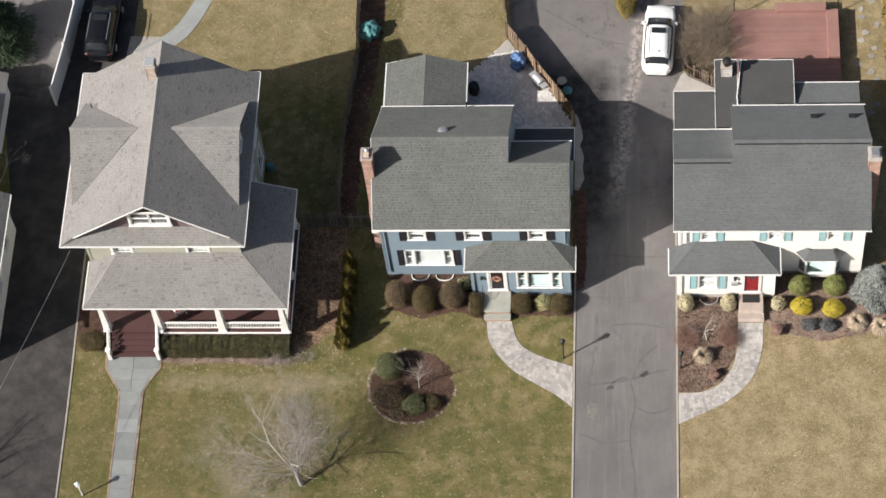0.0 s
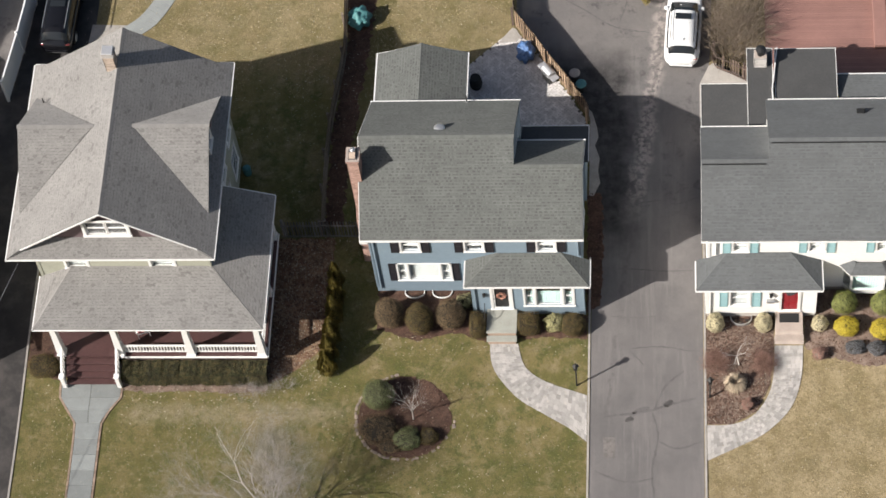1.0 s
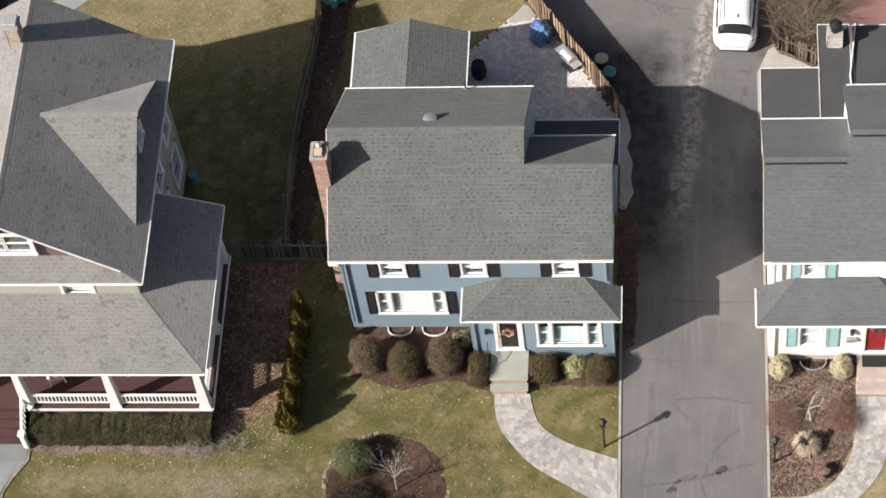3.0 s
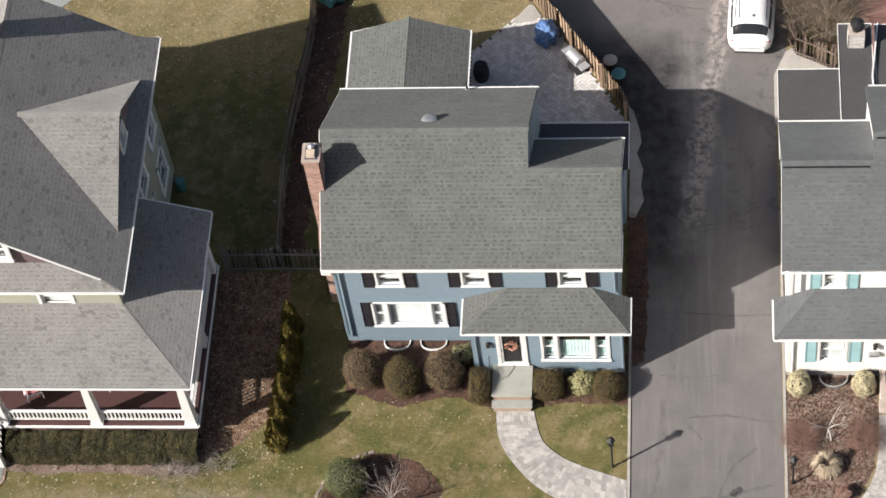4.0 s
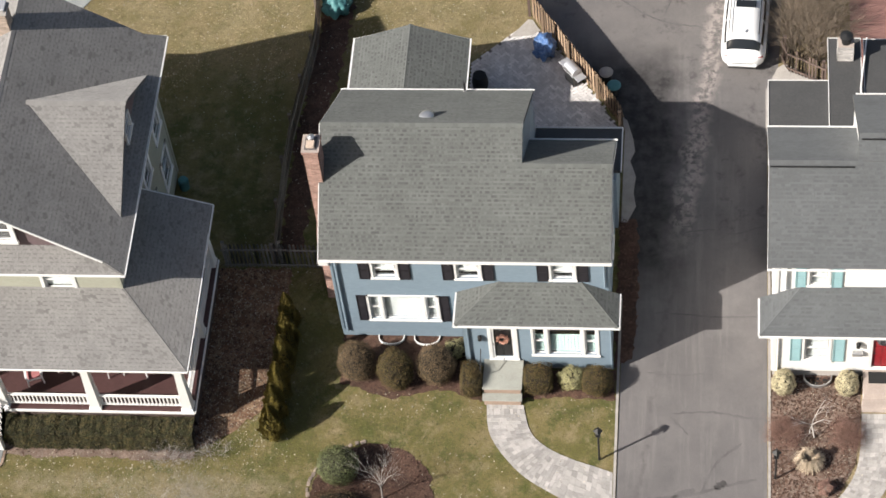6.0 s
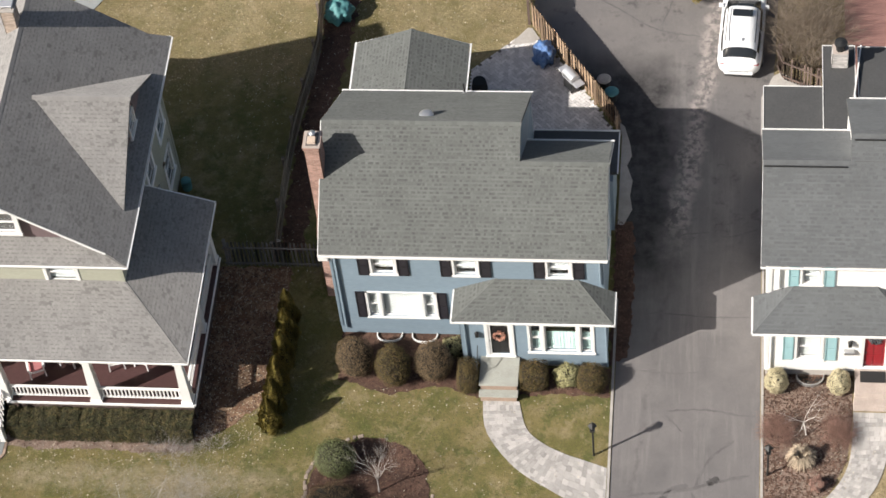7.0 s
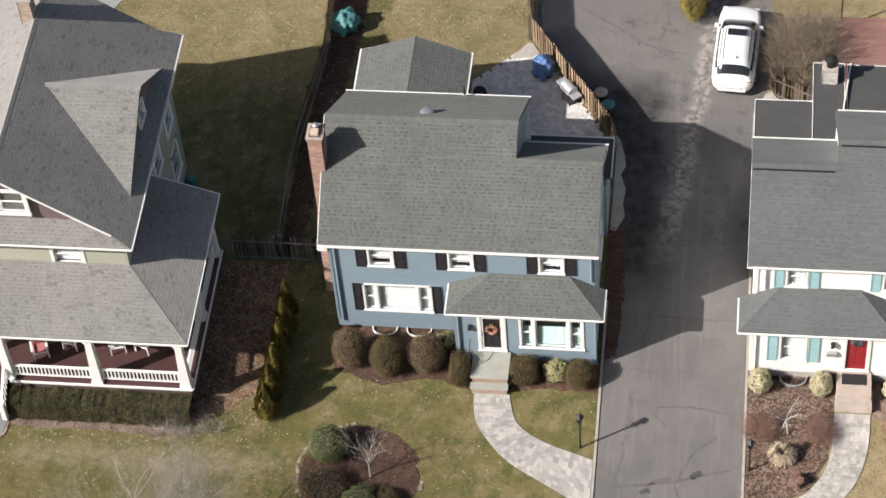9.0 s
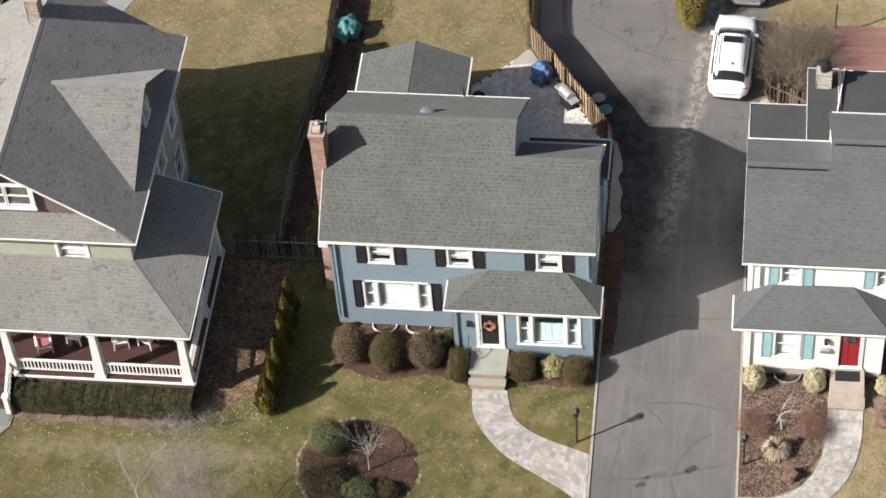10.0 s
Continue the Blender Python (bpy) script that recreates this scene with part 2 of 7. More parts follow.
def shader(name, rough):
    """A material with short-hand for its nodes: noise, ranges, arithmetic, mixing and separate coordinates."""
    m = bpy.data.materials.new(name)
    m.use_nodes = True
    nodes, links = m.node_tree.nodes, m.node_tree.links
    b = nodes["Principled BSDF"]
    b.inputs["Roughness"].default_value = rough
    geo = nodes.new("ShaderNodeNewGeometry")
    sep = nodes.new("ShaderNodeSeparateXYZ")
    links.new(geo.outputs["Position"], sep.inputs[0])

    def tex(scale, detail=5, rough_=0.6, stretch=None):
        n = nodes.new("ShaderNodeTexNoise")
        n.inputs["Scale"].default_value, n.inputs["Detail"].default_value, n.inputs["Roughness"].default_value = scale, detail, rough_
        if stretch:
            mp = nodes.new("ShaderNodeMapping")
            mp.inputs["Scale"].default_value = stretch
            links.new(geo.outputs["Position"], mp.inputs["Vector"])
            links.new(mp.outputs[0], n.inputs["Vector"])
        else:
            links.new(geo.outputs["Position"], n.inputs["Vector"])
        return n.outputs[0]

    def rng(src, a, z, lo=0.0, hi=1.0):
        r = nodes.new("ShaderNodeMapRange")
        r.inputs[1].default_value, r.inputs[2].default_value, r.inputs[3].default_value, r.inputs[4].default_value = a, z, lo, hi
        links.new(src, r.inputs[0])
        return r.outputs[0]

    def op(kind, a, c):
        n = nodes.new("ShaderNodeMath")
        n.operation = kind
        for k, v in ((0, a), (1, c)):
            if isinstance(v, (int, float)):
                n.inputs[k].default_value = v
            else:
                links.new(v, n.inputs[k])
        return n.outputs[0]

    def mix(f, a, c):
        n = nodes.new("ShaderNodeMix")
        n.data_type = "RGBA"
        links.new(f, n.inputs[0])
        for k, v in ((6, a), (7, c)):
            if isinstance(v, tuple):
                n.inputs[k].default_value = (*v, 1)
            else:
                links.new(v, n.inputs[k])
        return n.outputs[2]

    def finish(col, scale, height, strength, deep):
        vm = nodes.new("ShaderNodeVectorMath")
        vm.operation = "SCALE"
        links.new(col, vm.inputs[0]), links.new(scale, vm.inputs["Scale"])
        links.new(vm.outputs[0], b.inputs["Base Color"])
        bp = nodes.new("ShaderNodeBump")
        bp.inputs["Strength"].default_value, bp.inputs["Distance"].default_value = strength, deep
        links.new(height, bp.inputs["Height"]), links.new(bp.outputs[0], b.inputs["Normal"])
        return m

    return sep.outputs[0], sep.outputs[1], tex, rng, op, mix, finish


def lawn_material():
    """Winter turf: green-brown in front, straw-coloured by the white house and in the back gardens."""
    x, y, tex, rng, op, mix, finish = shader("winter_turf", 0.95)
    wob = op("MULTIPLY", op("SUBTRACT", tex(0.4), 0.5), 4.0)
    wob2 = op("MULTIPLY", op("SUBTRACT", tex(1.4), 0.5), 1.6)
    straw_x = rng(op("ADD", x, wob), 15.2, 16.6)
    straw_y = rng(op("ADD", y, wob), 12.0, 16.0)
    # the strip beside the garden fence stays green and bare
    xs = op("ADD", x, wob2)
    strip = op("MULTIPLY", op("MULTIPLY", rng(xs, -2.6, -2.2), rng(xs, 0.5, 0.2)), rng(y, 6.0, 7.0))
    straw = op("MAXIMUM", straw_x, op("MULTIPLY", op("MULTIPLY", straw_y, 0.6), op("SUBTRACT", 1.0, strip)))
    green = mix(rng(tex(0.45, 6, 0.65), 0.4, 0.6), (0.122, 0.113, 0.03), (0.205, 0.163, 0.066))
    green = mix(rng(tex(1.3, 5, 0.7), 0.48, 0.62), green, (0.088, 0.096, 0.022))
    green = mix(rng(tex(0.9, 6, 0.75), 0.53, 0.66, 0, 0.8), green, (0.25, 0.2, 0.105))
    # patchy turf, darker to the left, with tree-branch shade mixed into its colour
    green = mix(rng(op("ADD", x, wob), -7.0, -11.0, 0, 0.3), green, (0.1, 0.088, 0.024))
    # trodden pale band before the hedge
    band = op("ABSOLUTE", op("ADD", op("ADD", y, op("MULTIPLY", wob2, 0.5)), 6.75), 0.0)
    worn = op("MULTIPLY", op("MULTIPLY", rng(band, 0.75, 0.15), rng(x, -12.6, -11.5)), rng(x, -0.4, -2.0))
    green = mix(op("MULTIPLY", worn, rng(tex(2.2, 5, 0.7), 0.35, 0.6, 0.2, 0.85)), green, (0.28, 0.235, 0.15))
    dry = mix(rng(tex(0.8, 6, 0.7), 0.42, 0.6), (0.39, 0.308, 0.18), (0.26, 0.202, 0.102))
    dry = mix(rng(tex(2.1, 6, 0.75), 0.52, 0.64, 0, 0.75), dry, (0.205, 0.158, 0.075))
    dry = mix(rng(tex(0.6, 7, 0.7), 0.5, 0.66, 0, 0.6), dry, (0.185, 0.152, 0.07))
    col = mix(straw, green, dry)
    col = mix(op("MULTIPLY", strip, 0.6), col, (0.13, 0.105, 0.04))
    col = mix(rng(tex(5.5, 6, 0.75), 0.54, 0.7, 0, 0.6), col, (0.115, 0.082, 0.045))
    col = mix(rng(tex(2.4, 6, 0.75), 0.54, 0.68, 0, 0.65), col, (0.31, 0.25, 0.145))
    col = mix(rng(tex(11, 5, 0.75), 0.5, 0.72, 0, 0.65), col, (0.10, 0.085, 0.036))
    fine = tex(30, 5, 0.8)
    return finish(col, rng(fine, 0.25, 0.75, 0.45, 1.55), fine, 0.8, 0.05)


def drive_material():
    """Old asphalt: tyre-worn lengthways bands, a sealed dark area beside the blue house with shade painted in, a
    crumbling pale seam and oil.
    """
    x, y, tex, rng, op, mix, finish = shader("asphalt", 0.9)
    centred = lambda scale, amount, detail=4: op("MULTIPLY", op("SUBTRACT", tex(scale, detail), 0.5), amount)
    col = mix(rng(tex(0.35, 6, 0.65), 0.38, 0.62), (0.128, 0.12, 0.118), (0.175, 0.162, 0.157))
    col = mix(rng(tex(1.0, 5, 0.6, (1.3, 0.1, 1)), 0.4, 0.62, 0, 0.6), col, (0.15, 0.139, 0.136))
    col = mix(rng(tex(1.0, 6, 0.7, (2.6, 0.16, 1)), 0.52, 0.68, 0, 0.55), col, (0.215, 0.198, 0.19))
    col = mix(rng(y, 12.0, 16.0, 0, 0.7), col, mix(rng(tex(0.7, 6, 0.7), 0.4, 0.62), (0.2, 0.182, 0.17), (0.155, 0.143, 0.136)))
    # sealed area with a ragged edge, blackened to deepen the house and fence shade
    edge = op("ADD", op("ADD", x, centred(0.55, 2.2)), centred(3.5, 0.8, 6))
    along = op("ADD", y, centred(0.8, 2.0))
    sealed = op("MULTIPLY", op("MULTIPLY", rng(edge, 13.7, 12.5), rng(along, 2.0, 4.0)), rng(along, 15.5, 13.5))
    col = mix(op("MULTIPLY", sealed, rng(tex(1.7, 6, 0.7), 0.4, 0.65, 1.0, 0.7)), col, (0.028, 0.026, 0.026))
    # oil and old repairs further back
    col = mix(op("MULTIPLY", rng(tex(1.25, 7, 0.75), 0.55, 0.66, 0, 0.75), rng(along, 3.0, 6.0)), col, (0.075, 0.07, 0.069))
    # crumbling seam between two pours
    off = op("ABSOLUTE", op("SUBTRACT", op("ADD", x, centred(0.9, 1.1)), op("ADD", op("MULTIPLY", y, 0.118), 12.85)), 0.0)
    seam = op("MULTIPLY", op("MULTIPLY", rng(off, 0.6, 0.15), rng(tex(2.6, 7, 0.75), 0.45, 0.53)), rng(along, 4.0, 7.0))
    col = mix(seam, col, (0.33, 0.29, 0.268))
    faint = op("MULTIPLY", op("MULTIPLY", rng(off, 0.16, 0.04), rng(tex(2.0, 6, 0.7), 0.42, 0.56, 0, 0.5)), rng(along, -9.0, -7.0))
    col = mix(faint, col, (0.1, 0.092, 0.09))
    fine = tex(45, 5, 0.75)
    return finish(col, rng(fine, 0.25, 0.75, 0.72, 1.28), fine, 0.5, 0.02)


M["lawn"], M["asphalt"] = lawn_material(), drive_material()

# ---- mesh helpers ----
BASE = {}


def thing(name, loc, label, category, group="", lift=0.0):
    """An Empty at the base of a thing; lift: how far its plot lies above the level that its heights are given from."""
    ob = new(name)
    ob.empty_display_size = 0.2
    ob.location = Vector(loc) + Vector((0, 0, lift))
    BASE[ob] = Vector(loc)
    return tagged(ob, label, category, group)


def part(name, bm, material, parent=None, label="", kind="", smooth=False, m=None):
    """Links a bmesh, given in world metres (after m), as one mesh under its parent."""
    if m is not None:
        bm.transform(m)
    base = BASE.get(parent, Vector((0, 0, 0))) if parent else Vector((0, 0, 0))
    bm.transform(Matrix.Translation(-base))
    me = bpy.data.meshes.new(name)
    bm.normal_update()
    bm.to_mesh(me)
    bm.free()
    me.materials.append(M[material] if isinstance(material, str) else material)
    if smooth:
        me.shade_smooth()
    ob = new(name, me)
    if parent:
        ob.parent = parent
    BASE[ob] = base
    return tagged(ob, label, kind=kind)


def B():
    return bmesh.new()


def quad(bm, *pts):
    return bm.faces.new([bm.verts.new(p) for p in pts])


def box(bm, x0, x1, y0, y1, z0, z1, bev=0.0):
    vs = [bm.verts.new(p) for p in ((x0, y0, z0), (x1, y0, z0), (x1, y1, z0), (x0, y1, z0), (x0, y0, z1), (x1, y0, z1), (x1, y1, z1), (x0, y1, z1))]
    fs = [bm.faces.new([vs[i] for i in f]) for f in ((3, 2, 1, 0), (4, 5, 6, 7), (0, 1, 5, 4), (1, 2, 6, 5), (2, 3, 7, 6), (3, 0, 4, 7))]
    if bev:
        bmesh.ops.bevel(bm, geom=list({e for f in fs for e in f.edges}), offset=bev, segments=1, affect="EDGES")
    return bm


def beam(bm, p0, p1, w, h):
    """A square bar from p0 to p1."""
    p0, p1 = Vector(p0), Vector(p1)
    d = (p1 - p0).normalized()
    s = d.cross(Vector((0, 0, 1)))
    s = s.normalized() if s.length > 1e-4 else Vector((1, 0, 0))
    u = s.cross(d)
    r = []
    for p in (p0, p1):
        r.append([bm.verts.new(p + s * (a * w / 2) + u * (c * h / 2)) for a, c in ((-1, -1), (1, -1), (1, 1), (-1, 1))])
    for i in range(4):
        bm.faces.new((r[0][i], r[0][(i + 1) % 4], r[1][(i + 1) % 4], r[1][i]))
    bm.faces.new(r[0][::-1])
    bm.faces.new(r[1])
    return bm


def tube(bm, p0, p1, r0, r1, n=8, caps=True):
    p0, p1 = Vector(p0), Vector(p1)
    d = (p1 - p0).normalized()
    s = d.cross(Vector((0.3, 0.2, 1)) if abs(d.z) < 0.95 else Vector((1, 0, 0))).normalized()
    u = d.cross(s)
    rings = []
    for p, r in ((p0, r0), (p1, r1)):
        rings.append([bm.verts.new(p + (s * math.cos(a) + u * math.sin(a)) * r) for a in [2 * math.pi * i / n for i in range(n)]])
    for i in range(n):
        bm.faces.new((rings[0][i], rings[0][(i + 1) % n], rings[1][(i + 1) % n], rings[1][i]))
    if caps:
        bm.faces.new(rings[0][::-1])
        bm.faces.new(rings[1])
    return bm


def lathe(bm, c, profile, n=20):
    rings = [[bm.verts.new((c[0] + r * math.cos(2 * math.pi * i / n), c[1] + r * math.sin(2 * math.pi * i / n), c[2] + z)) for i in range(n)] for r, z in profile]
    for a, b in zip(rings, rings[1:]):
        for i in range(n):
            bm.faces.new((a[i], a[(i + 1) % n], b[(i + 1) % n], b[i]))
    bm.faces.new(rings[0][::-1])
    bm.faces.new(rings[-1])
    return bm


def prism(bm, poly, z0, z1):
    lo = [bm.verts.new((x, y, z0)) for x, y in poly]
    hi = [bm.verts.new((x, y, z1)) for x, y in poly]
    k = len(poly)
    bm.faces.new(lo[::-1]), bm.faces.new(hi)
    for i in range(k):
        bm.faces.new((lo[i], lo[(i + 1) % k], hi[(i + 1) % k], hi[i]))
    bmesh.ops.recalc_face_normals(bm, faces=bm.faces)
    return bm


KNOTS = (-9, -8, -7, -6, -5, -4, -3, -2, -1)
RISE = (0, 0.02, 0.06, 0.11, 0.17, 0.24, 0.31, 0.36, 0.4)


def gz(y):
    """Height of the ground: level in front, rising a little towards the houses."""
    return float(np.interp(y, KNOTS, RISE))


def patch(name, poly, material, lift, parent=None, label="", thick=0.0, kind="structure"):
    """A flat surface that follows the ground."""
    bm = B()
    bm.faces.new([bm.verts.new((x, y, 0)) for x, y in poly])
    for k in KNOTS:
        bmesh.ops.bisect_plane(bm, geom=bm.verts[:] + bm.edges[:] + bm.faces[:], plane_co=(0, k, 0), plane_no=(0, 1, 0))
    for v in bm.verts:
        v.co.z = gz(v.co.y) + lift
    if thick:
        r = bmesh.ops.extrude_face_region(bm, geom=bm.faces[:])
        for v in [g for g in r["geom"] if isinstance(g, bmesh.types.BMVert)]:
            v.co.z -= thick
    bmesh.ops.recalc_face_normals(bm, faces=bm.faces)
    if not thick and bm.faces and sum(f.normal.z for f in bm.faces) < 0:
        bmesh.ops.reverse_faces(bm, faces=bm.faces)
    bmesh.ops.triangulate(bm, faces=bm.faces)
    return part(name, bm, material, parent, label, kind)


def inside(x, y, poly):
    c = False
    for (x0, y0), (x1, y1) in zip(poly, poly[1:] + poly[:1]):
        if (y0 > y) != (y1 > y) and x < (x1 - x0) * (y - y0) / (y1 - y0) + x0:
            c = not c
    return c


def smooth_line(pts, steps=6):
    """A Catmull-Rom curve through points of the plan."""
    out = []
    for i in range(len(pts) - 1):
        p0, p1, p2, p3 = (Vector(pts[max(0, min(len(pts) - 1, j))]) for j in (i - 1, i, i + 1, i + 2))
        for k in range(steps):
            t = k / steps
            out.append(tuple(0.5 * (2 * p1 + (p2 - p0) * t + (2 * p0 - 5 * p1 + 4 * p2 - p3) * t * t + (3 * p1 - p0 - 3 * p2 + p3) * t ** 3)))
    return out + [tuple(pts[-1])]


# ---- building parts ----


def span(poly, v):
    """The interval of u that a convex outline covers at v."""
    us = []
    for (u0, v0), (u1, v1) in zip(poly, poly[1:] + poly[:1]):
        if abs(v1 - v0) > 1e-6 and min(v0, v1) - 1e-6 <= v <= max(v0, v1) + 1e-6:
            us.append(u0 + (u1 - u0) * (v - v0) / (v1 - v0))
    return (min(us), max(us)) if len(us) > 1 else None


def roof(house, pts, material, seed=1, label=""):
    """One slope of a roof, its first edge along the eave: a deck and its courses of shingles, thicker and thinner tabs side by side."""
    kinds = {"roof_light": ((0.1, 0.19, 0.1, 0.004, 0.0055), (0.055, 0.1, 0.6, 0.003, 0.006)), "roof_green": ((0.075, 0.8, 0.0, 0.007, 0.009), (0.08, 0.105, 0.55, 0.006, 0.01)), "roof_slate": ((0.07, 0.9, 0.0, 0.005, 0.007), (0.085, 0.16, 0.45, 0.005, 0.008))}[material]
    pts = [Vector(p) for p in pts]
    n = (pts[1] - pts[0]).cross(pts[-1] - pts[0]).normalized()
    if n.z < 0:
        n = -n
    u = Vector((0, 0, 1)).cross(n).normalized()
    v = n.cross(u)
    foot = min(pts, key=lambda p: p.z)
    bm = B()
    top = [bm.verts.new(p) for p in pts]
    low = [bm.verts.new(p - n * 0.12) for p in pts]
    bm.faces.new(top), bm.faces.new(low[::-1])
    for i in range(len(pts)):
        j = (i + 1) % len(pts)
        bm.faces.new((top[i], low[i], low[j], top[j]))
    bmesh.ops.recalc_face_normals(bm, faces=bm.faces)
    deck = part("roof_slope", bm, "under_light" if material == "roof_light" else "under_dark", house, label)
    poly = [((p - foot).dot(u), (p - foot).dot(v)) for p in pts]
    hi = max(q[1] for q in poly)
    rng = random.Random(seed)
    thick, thin = B(), B()
    at = lambda a, c, h: foot + u * a + v * c + n * h
    k, v1 = 0, 0.0
    while v1 < hi - 0.02:
        row, tab, low_share, h_thin, h_thick = kinds[k % len(kinds)]
        v0, v1 = v1, min(hi, v1 + row)
        s0, s1 = span(poly, v0 + 1e-4), span(poly, v1 - 1e-4)
        k += 1
        if not s0 or not s1:
            continue
        width = max(0.05, s0[1] - s0[0])
        cuts, a = [0.0], rng.uniform(0.2, 1.0) * tab / width
        while a < 1:
            cuts.append(a)
            a += tab * rng.uniform(0.6, 1.5) / width
        cuts.append(1.0)
        raised = rng.random() < 0.5
        jag = 0.006 if low_share else 0.0
        for c0, c1 in zip(cuts, cuts[1:]):
            if c1 - c0 < 1e-3:
                continue
            raised = rng.random() > low_share if low_share < 0.4 else (not raised if rng.random() < 0.6 else rng.random() > low_share)
            bm = thick if raised else thin
            w0, w1 = s0[1] - s0[0], s1[1] - s1[0]
            h = (h_thick if raised else h_thin) * rng.uniform(0.9, 1.15)
            a0, a1, b0, b1 = s0[0] + w0 * c0 + 0.003, s0[0] + w0 * c1 - 0.003, s1[0] + w1 * c0 + 0.003, s1[0] + w1 * c1 - 0.003
            q = [bm.verts.new(p) for p in (at(a0, v0 - 0.002 - jag, h), at(a1, v0 - 0.002 - jag, h), at(b1, v1, 0.003), at(b0, v1, 0.003), at(a0, v0 - 0.002 - jag, 0.001), at(a1, v0 - 0.002 - jag, 0.001))]
            bm.faces.new(q[:4])
            bm.faces.new((q[4], q[5], q[1], q[0]))
    part("shingles", thick, material, deck, kind="stuff")
    part("shingles", thin, material + "_low", deck, kind="stuff")
    return deck


def caps(house, p0, p1, material, width=0.26, pitch=0.55):
    """Ridge or hip shingles along a line."""
    p0, p1 = Vector(p0), Vector(p1)
    d = (p1 - p0).normalized()
    s = d.cross(Vector((0, 0, 1))).normalized()
    k = max(1, int((p1 - p0).length / 0.2))
    bm = B()
    for i in range(k):
        a, b = p0 + d * (i * (p1 - p0).length / k), p0 + d * ((i + 1.15) * (p1 - p0).length / k)
        for sg in (-1, 1):
            drop = width / 2 * pitch
            q = [a + Vector((0, 0, 0.017)), b + Vector((0, 0, 0.012)), b + s * sg * width / 2 + Vector((0, 0, 0.009 - drop)), a + s * sg * width / 2 + Vector((0, 0, 0.012 - drop))]
            quad(bm, *(q if sg < 0 else q[::-1]))
    return part("ridge_cap", bm, material, house, kind="stuff")


def wall(house, m, length, height, openings, material, lap=0.115, thick=0.16, z0=0.0):
    """A wall with its openings cut through, outer face at local y = 0 looking to -y, clad in lapped boards."""
    xs = sorted({0.0, length, *[o[0] for o in openings], *[o[1] for o in openings]})
    zs = sorted({z0, height, *[o[2] for o in openings], *[o[3] for o in openings]})
    hole = lambda x, z: any(o[0] < x < o[1] and o[2] < z < o[3] for o in openings)
    bm = B()
    for xa, xb in zip(xs, xs[1:]):
        for za, zb in zip(zs, zs[1:]):
            if not hole((xa + xb) / 2, (za + zb) / 2):
                box(bm, xa, xb, 0, thick, za, zb)
    w = part("wall", bm, material, house, m=m)
    if lap:
        bm = B()
        z = z0
        while z < height - 0.01:
            zt = min(height, z + lap)
            cuts = [0.0]
            for o in sorted(openings):
                if o[2] < (z + zt) / 2 < o[3]:
                    cuts += [o[0], o[1]]
            cuts.append(length)
            for a, b in zip(cuts[::2], cuts[1::2]):
                if b - a > 0.01:
                    v = [bm.verts.new(p) for p in ((a, -0.022, z), (b, -0.022, z), (b, -0.004, zt), (a, -0.004, zt), (a, -0.001, z), (b, -0.001, z))]
                    bm.faces.new(v[:4])
                    bm.faces.new((v[4], v[5], v[1], v[0]))
            z = zt
        part("siding", bm, material, w, kind="stuff", m=m)
    return w


def pane(parent, m, x0, x1, z0, z1, y, back="blind", drop=1.0, cafe=False):
    bm = B()
    box(bm, x0, x1, y, y + 0.006, z0, z1)
    g = part("pane", bm, GLASS, parent, m=m)
    g.visible_shadow = False
    if back:
        bm = B()
        zb = z1 - (z1 - z0) * drop
        if cafe:
            zb, z1 = z0, z0 + (z1 - z0) * drop
        k = max(4, int((x1 - x0) / 0.06))
        for i in range(k):
            a, b = x0 + (x1 - x0) * i / k, x0 + (x1 - x0) * (i + 1) / k
            d0, d1 = (0.05 + 0.012 * (i % 2), 0.05 + 0.012 * ((i + 1) % 2)) if back == "curtain" else (0.05, 0.05)
            quad(bm, (a, y + d0, zb), (b, y + d1, zb), (b, y + d1, z1), (a, y + d0, z1))
        # with dark_room this is no blind but a panel painted as unlit interior
        part("curtain" if back == "curtain" else "blind", bm, back, parent, m=m)


def window(house, m, w, h, cells=1, drop=0.5, back="blind", casing=0.1, hung=True, name="window"):
    """A white window, its opening's lower left corner at the origin, the wall's face at y = 0."""
    bm = B()
    c = casing
    for q in ((-c, 0, -c * 0.6, h + c), (w, w + c, -c * 0.6, h + c), (-c, w + c, h, h + c)):
        box(bm, q[0], q[1], -0.045, 0.02, q[2], q[3], 0.008)
    box(bm, -c - 0.03, w + c + 0.03, -0.085, 0.03, -c * 0.9, -0.005, 0.01)
    for x in (0, w - 0.04):
        box(bm, x, x + 0.04, 0.02, 0.12, 0, h)
    win = part(name, bm, "white", house, m=m)
    cw = w / cells
    for i in range(cells):
        bm = B()
        a, b = i * cw + 0.02, (i + 1) * cw - 0.02
        f = 0.05
        for z0, z1, y in (((0.01, h / 2 + 0.02, 0.045), (h / 2 - 0.02, h - 0.01, 0.02)) if hung else ((0.01, h - 0.01, 0.03),)):
            box(bm, a, a + f, y, y + 0.035, z0, z1)
            box(bm, b - f, b, y, y + 0.035, z0, z1)
            box(bm, a + f, b - f, y, y + 0.035, z0, z0 + f)
            box(bm, a + f, b - f, y, y + 0.035, z1 - f, z1)
        part("sash", bm, "white", win, m=m)
        pane(win, m, a + f, b - f, 0.05, h - 0.05, 0.07, back, drop)
    return win


